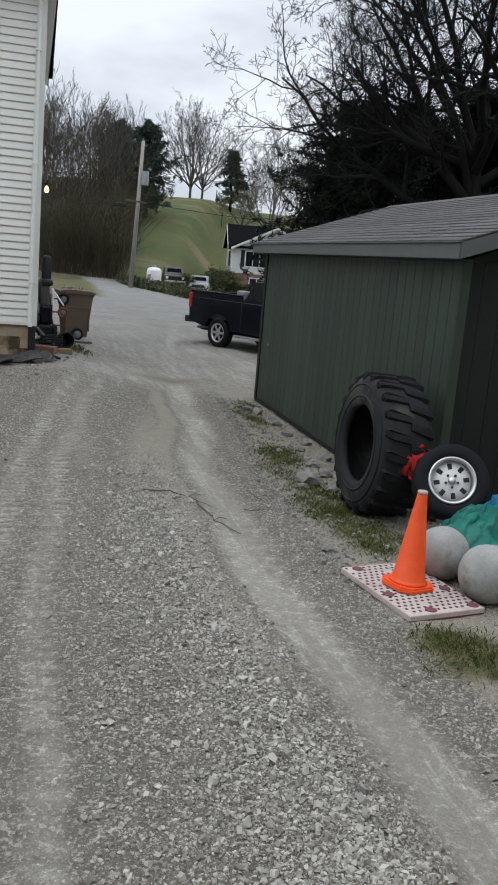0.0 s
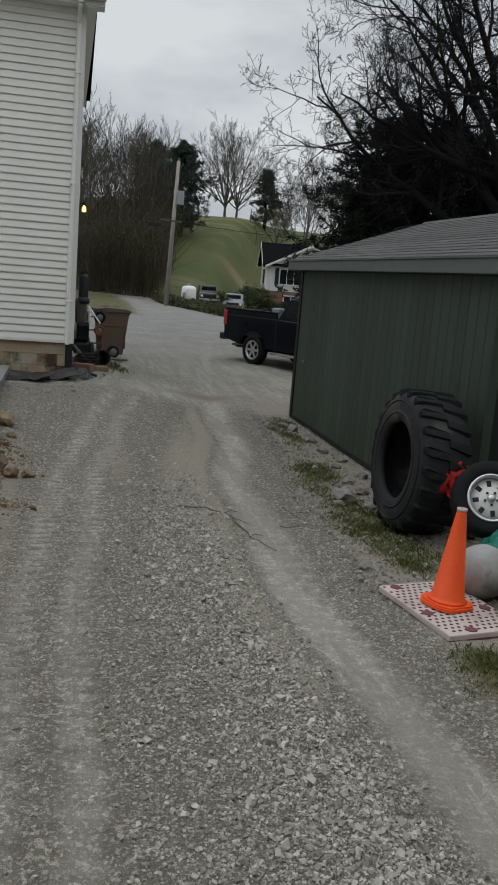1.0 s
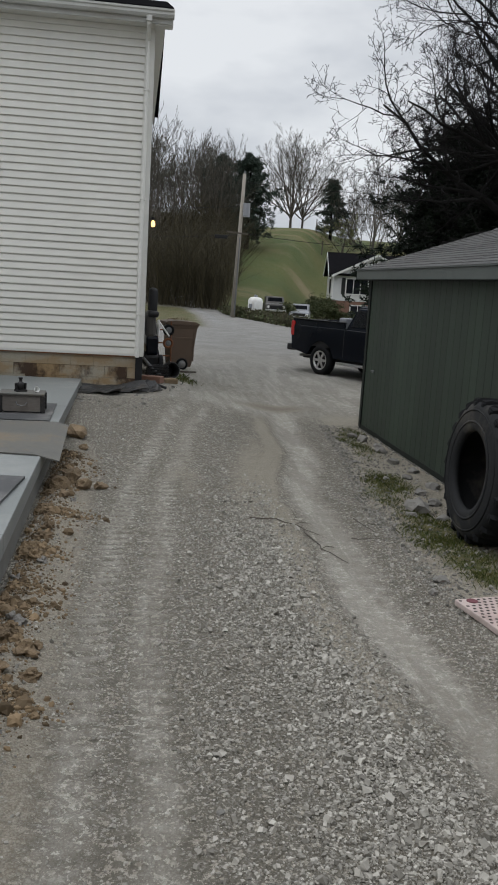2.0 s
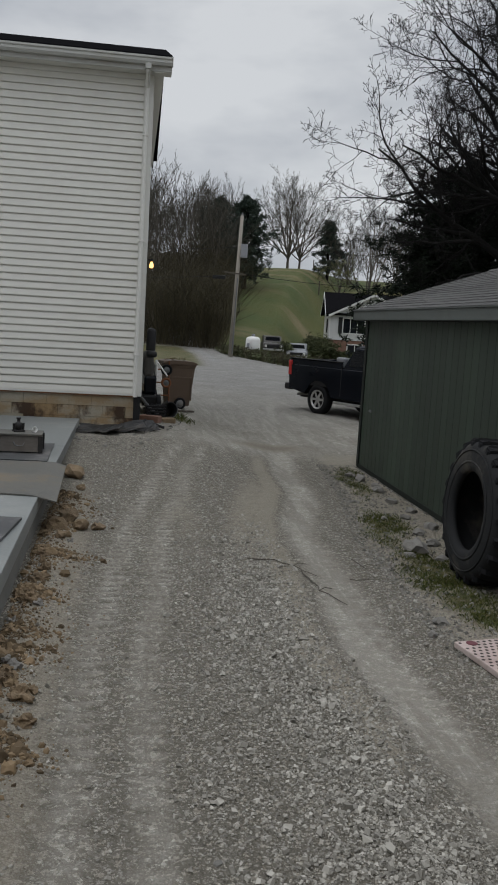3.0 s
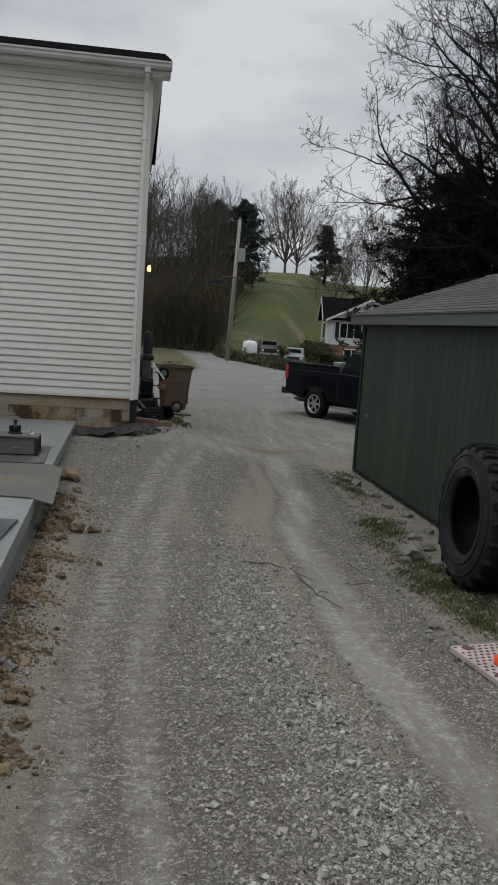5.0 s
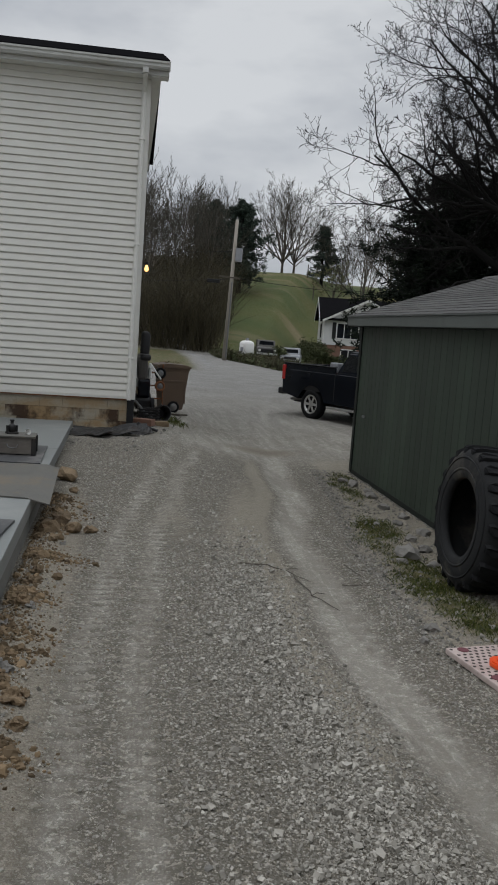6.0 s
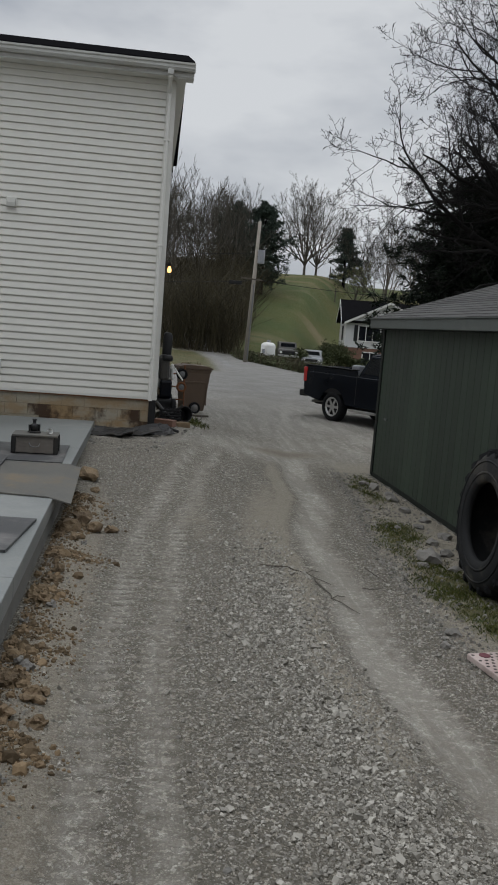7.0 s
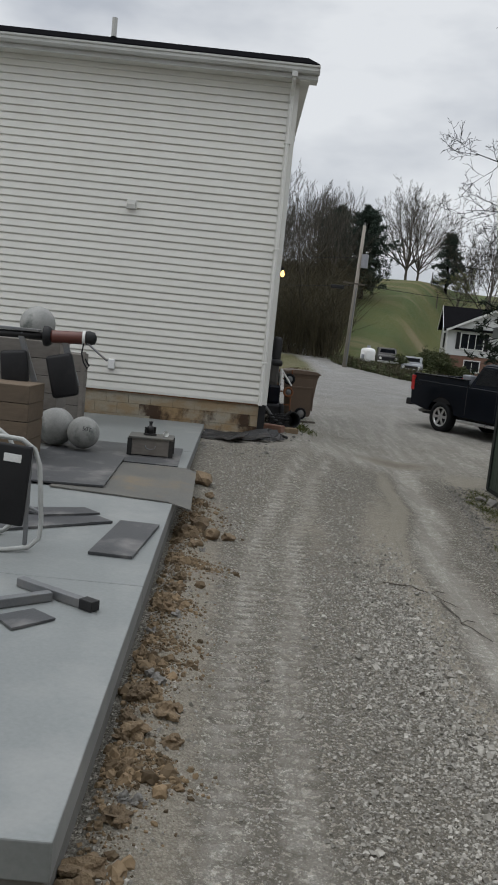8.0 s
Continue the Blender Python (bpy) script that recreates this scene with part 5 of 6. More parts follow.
    part("rear_bumper", boxed(-1.42, -1.2, -0.95, 0.95, 0.56, 0.74, 0.03), M_black_plastic, t, "black rear step bumper")
    part("hitch", boxed(-1.5, -1.1, -0.05, 0.05, 0.45, 0.54, 0.01), M_black_steel, t)
    part("bed_tool", boxed(0.5, 0.8, -0.85, -0.6, 1.3, 1.56, 0.04), M_car_grey, t, "pale container in the bed")
    part("exhaust", tube(bmx(), [(-1.0, -0.8, 0.45), (-0.6, -0.75, 0.5), (0.4, -0.6, 0.5)], 0.035), M_steel, t)
    part("underbody", boxed(-1.0, 4.2, -0.7, 0.7, 0.38, 0.62), M_black_plastic, t)


pickup()


# ---------- things by the shed ----------


def ground_at(a, b):
    p = SITE @ Vector((a, b, 0))
    return float(land(p.x, p.y))


def loader_tyre():
    t = thing("tractor_tyre", at(3.33, 7.42, 0.685, 0, 0, 0) @ pose(0, 0, 0, 0, 93, 0), "huge worn black tractor tyre leaning on the shed", "tyre")
    R, W = 0.69, 0.47
    bm = bmx()
    prof = [(0.36, -0.19), (0.37, -0.235), (0.42, -0.25), (0.5, -0.25), (0.58, -0.235), (0.625, -0.205), (0.645, -0.13), (0.65, 0), (0.645, 0.13), (0.625, 0.205), (0.58, 0.235), (0.5, 0.25), (0.42, 0.25), (0.37, 0.235), (0.36, 0.19), (0.4, 0.17), (0.58, 0.16), (0.6, 0.0), (0.58, -0.16), (0.4, -0.17)]
    lathe(bm, prof, 56, None, True)
    part("carcass", bm, M_dusty_rubber, t, "dusty black sidewalls", True)
    bm = bmx()
    for s in (-1, 1):
        lathe(bm, [(0.43, s * 0.248), (0.445, s * 0.258), (0.46, s * 0.25)], 56, None, True)
        lathe(bm, [(0.545, s * 0.243), (0.555, s * 0.25), (0.565, s * 0.238)], 56, None, True)
    part("sidewall_ring", bm, M_dusty_rubber, t, "", True)
    # slanting lugs, alternating side to side
    bm = bmx()
    pts = [(0.0, -0.055), (0.17, -0.02), (0.215, 0.0), (0.225, 0.075), (0.19, 0.085), (0.0, 0.02)]
    lo = [bm.verts.new((0.625 - 0.012 * (i in (2, 3)), p[1], p[0])) for i, p in enumerate(pts)]
    hi = [bm.verts.new((R - 0.019 - (0.02 if i in (2, 3) else 0), p[1] * 0.8, p[0])) for i, p in enumerate(pts)]
    bm.faces.new(hi)
    for i in range(6):
        j = (i + 1) % 6
        bm.faces.new((lo[i], lo[j], hi[j], hi[i]))
    # shoulder of the lug running down the side
    box(bm, 0.585, 0.635, 0.01, 0.07, 0.19, 0.228, 0.012)
    bmesh.ops.recalc_face_normals(bm, faces=bm.faces[:])
    lug = part("tread_lug", bm, M_rubber, t)
    n = 22
    for k in range(n):
        for s in (1, -1):
            if k == 0 and s == 1:
                continue
            m = Matrix.Rotation(2 * math.pi * (k + (0.5 if s < 0 else 0)) / n, 4, "Z")
            if s < 0:
                m = m @ Matrix.Rotation(math.pi, 4, "X")
            shared("tread_lug", lug.data, t, m)


loader_tyre()


def traffic_cone():
    c = thing("traffic_cone", at(2.78, 5.4, 0.07, 18, 1.0, 2.0), "orange plastic traffic cone with a worn base", "cone")
    bm = bmx()
    slab_of(bm, [(-0.165, -0.09), (-0.1, -0.165), (0.1, -0.165), (0.165, -0.09), (0.165, 0.09), (0.1, 0.165), (-0.1, 0.165), (-0.165, 0.09)], 0.035, "z", 0.0)
    bmesh.ops.bevel(bm, geom=[e for e in bm.edges if e.verts[0].co.z > 0.03 and e.verts[1].co.z > 0.03], offset=0.012, segments=2, affect="EDGES")
    part("base", bm, M_orange, c)
    bm = bmx()
    lathe(bm, [(0.142, 0.034), (0.13, 0.05), (0.116, 0.07), (0.035, 0.69), (0.033, 0.705), (0.026, 0.705), (0.024, 0.66)], 32)
    part("body", bm, M_orange, c, "", True)
    part("tip_ring", lathe(bmx(), [(0.036, 0.69), (0.0365, 0.712), (0.027, 0.714), (0.025, 0.69)], 24, None, True), M_pink, c, "faded pale tip", True)


traffic_cone()


def perforated_plate():
    p = thing("perforated_panel", at(2.8, 5.34, 0.022, 10, 0.6, -0.6), "dirty pink perforated plastic panel lying on the verge", "panel")
    part("sheet", boxed(-0.31, 0.31, -0.42, 0.5, 0, 0.045, 0.008), M_pink, p)
    # Dark discs laid on the sheet stand for the shade in its holes.
    bm = bmx()
    rng = random.Random(2)
    for i in range(12):
        for j in range(19):
            x, y = -0.275 + i * 0.05 + (0.012 if j % 2 else -0.012), -0.46 + j * 0.051
            if y > -0.4 and rng.random() < 0.95:
                bmesh.ops.create_circle(bm, cap_ends=True, segments=8, radius=0.0135, matrix=Matrix.Translation((x, y, 0.0465)))
    bmesh.ops.solidify(bm, geom=bm.faces[:], thickness=0.001)
    tagged(part("hole_disc", bm, M_inner_shade, p), kind="stuff")
    for x, y in ((-0.2, 0.44), (0.24, -0.05), (-0.1, -0.36), (0.25, -0.36), (0.22, 0.44), (-0.24, -0.05)):
        plug = part("plug", lathe(bmx(), [(0.042, 0.044), (0.042, 0.049), (0.035, 0.052), (0.004, 0.052)], 18), M_plum, p)
        plug.matrix_basis = Matrix.Translation((x, y, 0))
    part("front_rim", boxed(-0.31, 0.31, -0.42, -0.41, -0.04, 0.01), M_plum, p, "dull red rim under the panel")


perforated_plate()


def stone_ball(a, b, z, r, label, seed=1, mat=None):
    t = thing("atlas_stone", at(a, b, z + r - 0.01, 20 * seed, 10 * seed), label, "stone ball", "cast stone balls")
    bm = bmx()
    bmesh.ops.create_uvsphere(bm, u_segments=40, v_segments=24, radius=r)
    for v in bm.verts:
        v.co *= 1 + 0.012 * noise.noise(v.co * 6 + Vector((seed, 0, 0)))
    part("ball", bm, mat or M_stone_ball, t, "", True)
    return t


stone_ball(3.17, 5.66, 0.03, 0.205, "grey cast concrete ball with a green smudge", 1)
stone_ball(3.3, 5.2, 0.02, 0.215, "large pale grey cast concrete ball", 2)
stone_ball(3.66, 5.42, 0.02, 0.2, "pale grey cast concrete ball under the tarp", 3)


def spare_wheel():
    w = thing("spare_wheel", at(3.64, 6.56, 0.55, -22) @ pose(0, 0, 0, -24, 12, 0), "car wheel with a silver alloy rim leaning outside the shed", "wheel")
    r, wd = 0.325, 0.22
    m = Matrix.Rotation(radians(90), 4, "X")
    bm = bmx()
    lathe(bm, [(0.2, -0.09), (0.23, -0.11), (0.29, -0.105), (r, -0.08), (r, 0.08), (0.29, 0.105), (0.23, 0.11), (0.2, 0.09)], 48, m, True)
    part("tyre", bm, M_rubber, w, "black rubber tyre", True)
    bm = bmx()
    lathe(bm, [(0.208, 0.085), (0.208, 0.108), (0.195, 0.112), (0.18, 0.1), (0.172, 0.06)], 48, m, True)
    part("rim_lip", bm, M_alloy, w, "polished rim lip", True)
    bm = bmx()
    lathe(bm, [(0.02, 0.07), (0.055, 0.072), (0.075, 0.062), (0.175, 0.052), (0.175, 0.03), (0.02, 0.03)], 40, m)
    part("rim_disc", bm, M_white_paint, w, "pale silver wheel disc", True)
    # Solid black pads stand for the shade in the disc's slots.
    for k in range(8):
        a = 2 * math.pi * (k + 0.5) / 8
        bm = boxed(0.1, 0.155, -0.02, 0.02, 0.053, 0.06, 0.004, m @ Matrix.Rotation(a, 4, "Z"))
        part("slot", bm, M_black_plastic, w)
    # Solid black pegs stand for the shade in the lug holes.
    for k in range(5):
        a = 2 * math.pi * k / 5
        p0 = m @ Vector((0.055 * math.cos(a), 0.055 * math.sin(a), 0.06))
        p1 = m @ Vector((0.055 * math.cos(a), 0.055 * math.sin(a), 0.082))
        part("lug_hole", cyl(bmx(), p0, p1, 0.011, n=10), M_black_plastic, w)
    part("hub_cap", lathe(bmx(), [(0.034, 0.06), (0.034, 0.09), (0.028, 0.1), (0.003, 0.102)], 24, m), M_alloy, w, "", True)


spare_wheel()


def crumple(name, m, sx, sy, h, seed, mat, label, category, n=44, ridges=5.0):
    """A heaped cloth: a fine sheet thrown into folds, thick and closed below."""
    t = thing(name, m, label, category)
    verts, faces = [], []
    off = Vector((seed * 3.1, seed * 7.7, 0))
    for j in range(n):
        for i in range(n):
            u, v = 2 * i / (n - 1) - 1, 2 * j / (n - 1) - 1
            rr = min(1.0, math.hypot(u, v))
            dome = max(0.0, 1 - rr ** 2.2)
            p = Vector((u, v, 0)) * ridges * 0.5 + off
            fold = (1 - abs(noise.noise(p))) ** 3 * 0.5 + 0.25 * noise.noise(p * 2.3) + 0.5 * noise.noise(p * 0.7)
            z = h * (0.72 * dome ** 0.7 + 0.3 * dome ** 0.6 * fold)
            verts.append((u * sx + 0.05 * noise.noise(p * 1.7), v * sy + 0.05 * noise.noise(p * 1.9 + off), max(0.0, z)))
    for j in range(n - 1):
        for i in range(n - 1):
            k = j * n + i
            faces.append((k, k + 1, k + n + 1, k + n))
    bm = bmx()
    vs = [bm.verts.new(v) for v in verts]
    for f in faces:
        bm.faces.new([vs[k] for k in f])
    bmesh.ops.solidify(bm, geom=bm.faces[:], thickness=0.004)
    part("cloth", bm, mat, t, "", True)
    return t


crumple("tarp", at(3.72, 5.98, 0.06, 20), 0.55, 0.4, 0.52, 3, M_teal, "crumpled teal plastic tarp heaped over the stone balls", "tarp", 70, 6.5)
crumple("tarp", at(4.12, 6.15, 0.1, -10), 0.46, 0.36, 0.62, 5, M_blue, "crumpled bright blue tarp on the heap", "tarp", 60, 6.0)
crumple("rag", at(3.46, 6.86, 0.62, 15, 12, -20), 0.19, 0.14, 0.24, 7, M_red, "crumpled red cloth thrown on the tyre", "cloth", 28)

# stones and sticks along the verge
_rng = random.Random(17)


def verge_rock(a, b, r, mat, label="grey limestone rock on the gravel verge"):
    bm = rock_mesh(bmx(), (0, 0, r * 0.4), r, _rng, 0.65, 2, 0.35)
    ob = part("rock", bm, mat)
    ob.matrix_basis = at(a, b, ground_at(a, b) - 0.005, _rng.uniform(0, 360))
    tagged(ob, label, "rock", "rocks on the verge")


for a_, b_, r_ in ((3.04, 8.52, 0.13), (3.5, 12.55, 0.1), (3.55, 11.7, 0.085), (3.52, 11.0, 0.08), (3.45, 12.95, 0.07), (3.6, 10.4, 0.07), (3.4, 10.0, 0.06), (2.9, 8.3, 0.05), (3.2, 8.2, 0.06), (3.3, 9.2, 0.07), (3.55, 9.5, 0.08), (3.1, 9.9, 0.05), (3.62, 12.1, 0.07), (3.0, 11.0, 0.04), (3.3, 8.75, 0.08), (3.58, 8.9, 0.09), (2.5, 6.3, 0.05), (2.35, 6.05, 0.045)):
    verge_rock(a_, b_, r_, M_grey_rock)
for a_, b_, r_ in ((-0.66, 11.4, 0.14), (-0.55, 10.8, 0.06), (-0.6, 9.35, 0.13), (-0.45, 9.1, 0.11), (-0.7, 9.0, 0.12), (-0.28, 9.2, 0.07), (-0.62, 8.6, 0.07)):
    verge_rock(a_, b_, r_, M_clay, "tan clay rock dug up beside the slab")
verge_rock(0.45, 3.35, 0.02, M_grey_rock)


def stick(pts, r, label="thin dry stick lying on the gravel"):
    t = thing("stick", at(pts[0][0], pts[0][1], 0), label, "stick", "sticks on the drive")
    rng = random.Random(int(pts[0][0] * 100))
    q = []
    for (a0, b0), (a1, b1) in zip(pts, pts[1:]):
        for k in range(5):
            f = k / 5
            a, b = a0 + (a1 - a0) * f, b0 + (b1 - b0) * f
            q.append((a - pts[0][0] + rng.gauss(0, 0.008), b - pts[0][1] + rng.gauss(0, 0.008), ground_at(a, b) + r + 0.006))
    part("stem", tube(bmx(), q, lambda f: r * (1 - 0.6 * f), 6), M_bark, t)
    k = q[len(q) // 2]
    part("side_twig", tube(bmx(), [k, (k[0] + 0.06, k[1] + 0.05, k[2] + 0.01), (k[0] + 0.13, k[1] + 0.06, k[2])], r * 0.5, 5), M_bark, t)


stick([(1.19, 8.06), (1.61, 7.89), (1.86, 7.62)], 0.007)
stick([(1.67, 7.77), (1.73, 7.17), (1.92, 6.72)], 0.008, "long thin dry branch lying across the track")
stick([(2.25, 8.14), (2.36, 7.5)], 0.006)
stick([(2.07, 7.52), (2.4, 7.4)], 0.006)


# ---------- things on the slab ----------
Z = SLAB_Z


def flat_sheet(name, pts, z, thick, mat, label, category, droop=0.0):
    a0, b0 = sum(p[0] for p in pts) / len(pts), sum(p[1] for p in pts) / len(pts)
    t = thing(name, at(a0, b0, z), label, category)
    bm = bmx()
    n = len(pts)
    slab_of(bm, [(p[0] - a0, p[1] - b0) for p in pts], thick, "z", 0.0)
    bmesh.ops.triangulate(bm, faces=[f for f in bm.faces if len(f.verts) > 4])
    bmesh.ops.subdivide_edges(bm, edges=bm.edges[:], cuts=5, use_grid_fill=True)
    for v in bm.verts:
        over = max(0.0, v.co.x + a0 - SLAB_A + 0.02)
        v.co.z += max(0, 0.006 * noise.noise(Vector((v.co.x * 3 + a0, v.co.y * 3 + b0, 0)))) - droop * over
    part("sheet", bm, mat, t)
    return t


flat_sheet("plywood_sheet", [(-2.15, 8.98), (-0.68, 8.72), (-0.74, 10.82), (-1.6, 10.8), (-2.1, 10.7)], Z + 0.004, 0.014, M_ply, "dirty weathered plywood sheet overhanging the slab", "board", 0.25)
flat_sheet("rubber_mat", [(-2.7, 10.95), (-0.98, 10.9), (-1.02, 12.42), (-2.7, 12.4)], Z + 0.004, 0.012, M_mat, "dark grey rubber sheet under a wooden box", "mat")
flat_sheet("rubber_mat", [(-3.4, 9.0), (-1.62, 9.12), (-1.66, 11.0), (-3.5, 11.1)], Z + 0.026, 0.018, M_mat, "black rubber mat with dusty scuffs", "mat")
flat_sheet("rubber_mat", [(-2.3, 7.12), (-2.1, 7.1), (-1.31, 7.7), (-1.47, 7.86), (-1.75, 7.8), (-2.4, 7.45)], Z + 0.004, 0.02, M_mat, "torn black rubber mat lying askew", "mat")
flat_sheet("rubber_mat", [(-1.9, 7.62), (-1.45, 7.88), (-1.62, 8.05), (-2.2, 7.8)], Z + 0.026, 0.018, M_mat, "small black rubber mat overlapping another", "mat")
flat_sheet("rubber_mat", [(-1.34, 6.66), (-1.0, 6.64), (-0.9, 7.74), (-1.25, 7.76)], Z + 0.004, 0.022, M_mat, "rectangular black rubber mat on the slab's edge", "mat")
flat_sheet("rubber_mat", [(-1.47, 4.97), (-1.27, 5.2), (-1.43, 5.33), (-1.62, 5.15)], Z + 0.004, 0.014, M_mat, "small square black rubber mat", "mat")


def planked_box(name, a0, a1, b0, b1, z0, z1, rows, mat, label, turn=0.0, posts=None, gap=0.008):
    w, d, h = a1 - a0, b1 - b0, z1 - z0
    t = thing(name, at((a0 + a1) / 2, (b0 + b1) / 2, z0, turn), label, "crate")
    # A near-black core paints the shade seen between the planks.
    part("core", boxed(-w / 2 + 0.03, w / 2 - 0.03, -d / 2 + 0.03, d / 2 - 0.03, 0.01, h - 0.03), M_inner_shade, t, "dark core that stands for the shaded inside")
    step_h = h / rows
    meshes = {}
    for key, (x0, x1, y0, y1) in {"front_plank": (-w / 2, w / 2, -0.014, 0.014), "side_plank": (-0.014, 0.014, -d / 2 + 0.016, d / 2 - 0.016)}.items():
        bm = boxed(x0, x1, y0, y1, gap / 2, step_h - gap / 2, 0.005)
        me = bpy.data.meshes.new(key)
        bm.to_mesh(me)
        bm.free()
        me.materials.append(mat)
        meshes[key] = me
    for i in range(rows):
        for y in (-d / 2 + 0.014, d / 2 - 0.014):
            shared("front_plank", meshes["front_plank"], t, Matrix.Translation((0, y, i * step_h)))
        for x in (-w / 2 + 0.014, w / 2 - 0.014):
            shared("side_plank", meshes["side_plank"], t, Matrix.Translation((x, 0, i * step_h)))
    n = max(2, round(d / 0.14))
    for i in range(n):
        part("top_plank", boxed(-w / 2, w / 2, -d / 2 + d * i / n + 0.004, -d / 2 + d * (i + 1) / n - 0.004, h - 0.024, h, 0.004), mat, t)
    if posts:
        for x in (-w / 2 - 0.02, w / 2 + 0.02):
            part("corner_post", boxed(x - 0.03, x + 0.03, -d / 2 - 0.03, -d / 2 + 0.05, 0, h + 0.05, 0.006), posts, t)
    return t


planked_box("wooden_crate", -3.6, -2.68, 10.2, 10.78, Z + 0.05, Z + 0.9, 4, M_wood_brown, "stacked brown wooden plank box", -4)
planked_box("wooden_crate", -3.75, -2.72, 11.75, 12.4, Z, Z + 1.36, 6, M_wood_grey, "tall weathered grey plank box", 0)
c_ = planked_box("wooden_crate", -3.6, -2.86, 14.2, 14.75, Z, Z + 1.1, 4, M_wood_grey, "weathered grey plank crate against the house", 0, M_wood_grey)
for x_ in (-0.12, 0.06):
    part("black_strap", boxed(x_, x_ + 0.05, -0.3, -0.285, 0.2, 0.58, 0.004), M_black_plastic, c_, "black strap on the crate")


def tool_box():
    t = thing("wooden_box", at(-1.4, 11.64, Z + 0.02, 2), "low weathered wooden box with black corner posts", "box")
    w, d, h = 0.54, 0.38, 0.24
    part("front_board", boxed(-w / 2 + 0.03, w / 2 - 0.03, -d / 2, -d / 2 + 0.02, 0.01, h - 0.02, 0.004), M_wood_grey, t)
    part("back_board", boxed(-w / 2 + 0.03, w / 2 - 0.03, d / 2 - 0.02, d / 2, 0.01, h - 0.02, 0.004), M_wood_grey, t)
    for s in (-1, 1):
        part("side_board", boxed(s * w / 2 - 0.01 - s * 0.015, s * w / 2 + 0.01 - s * 0.015, -d / 2 + 0.03, d / 2 - 0.03, 0.01, h - 0.02, 0.004), M_wood_grey, t)
        for y in (-1, 1):
            part("corner_post", boxed(s * w / 2 - 0.03, s * w / 2 + 0.03, y * d / 2 - 0.015, y * d / 2 + 0.015, 0, h - 0.018, 0.005), M_black_steel, t, "black steel corner")
    lid = part("lid", boxed(-w / 2 - 0.02, w / 2 + 0.02, -d / 2 - 0.02, d / 2 + 0.02, h - 0.018, h + 0.008, 0.005), M_ply, t, "pale worn plywood lid")
    part("handle", tube(bmx(), [(-0.07, -d / 2 - 0.005, 0.14), (-0.05, -d / 2 - 0.02, 0.1), (0.0, -d / 2 - 0.025, 0.09), (0.05, -d / 2 - 0.02, 0.1), (0.07, -d / 2 - 0.005, 0.14)], 0.007), M_steel, t, "grey drop handle")
    j = thing("bottle_jack", at(-1.43, 11.66, Z + 0.268, 30), "small black bottle jack on the wooden box", "jack")
    part("base", boxed(-0.075, 0.075, -0.05, 0.05, 0, 0.025, 0.006), M_black_steel, j)
    part("cylinder", lathe(bmx(), [(0.045, 0.02), (0.045, 0.11), (0.035, 0.12), (0.022, 0.125), (0.022, 0.165), (0.03, 0.17), (0.03, 0.185)], 20), M_black_steel, j, "", True)
    for s in (-1, 1):
        part("side_lug", cyl(bmx(), (s * 0.065, 0, 0.02), (s * 0.065, 0, 0.11), 0.014, 0.018, 10), M_black_steel, j)
    k = thing("plastic_cup", at(-1.24, 11.62, Z + 0.268, 0), "small crumpled white plastic cup lying on the box", "cup")
    part("shell", lathe(bmx(), [(0.022, 0.0), (0.04, 0.05), (0.038, 0.05), (0.02, 0.004)], 18, pose(0.0, 0, 0.032, 75, 0, 40), True), M_white_paint, k, "", True)


tool_box()
b_ = stone_ball(-2.28, 11.48, Z + 0.04, 0.21, "cast concrete ball with black stencilled weight marks", 1)
stone_ball(-2.68, 11.66, Z + 0.02, 0.25, "darker cast concrete ball behind another", 4)
stone_ball(-3.1, 12.05, Z + 1.345, 0.235, "pale cast concrete ball resting on a plank box", 5)


def ball_lettering():
    """Black stencilled marks, wrapped onto the ball's near side."""
    cu = bpy.data.curves.new("weight_mark", "FONT")
    cu.body = "50T"
    cu.size, cu.align_x, cu.align_y = 0.075, "CENTER", "CENTER"
    cu.resolution_u = 3
    tmp = bpy.data.objects.new("weight_mark", cu)
    scene.collection.objects.link(tmp)
    me = bpy.data.meshes.new_from_object(tmp.evaluated_get(bpy.context.evaluated_depsgraph_get()))
    bpy.data.objects.remove(tmp)
    r = 0.2135
    bm = bmx()
    bm.from_mesh(me)
    bmesh.ops.triangulate(bm, faces=bm.faces[:])
    bmesh.ops.subdivide_edges(bm, edges=bm.edges[:], cuts=2)
    for v in bm.verts:
        lon, lat = v.co.x / r, v.co.y / r
        v.co = Vector((math.sin(lon) * math.cos(lat), -math.cos(lon) * math.cos(lat), math.sin(lat))) * r
    ob = part("weight_mark", bm, M_black_plastic, b_, "black stencilled characters")
    # turn the marks to the yard, a little up and to one side
    ob.matrix_basis = b_.matrix_basis.to_3x3().to_4x4().inverted() @ pose(0, 0, 0, -20, 8, 34)


ball_lettering()


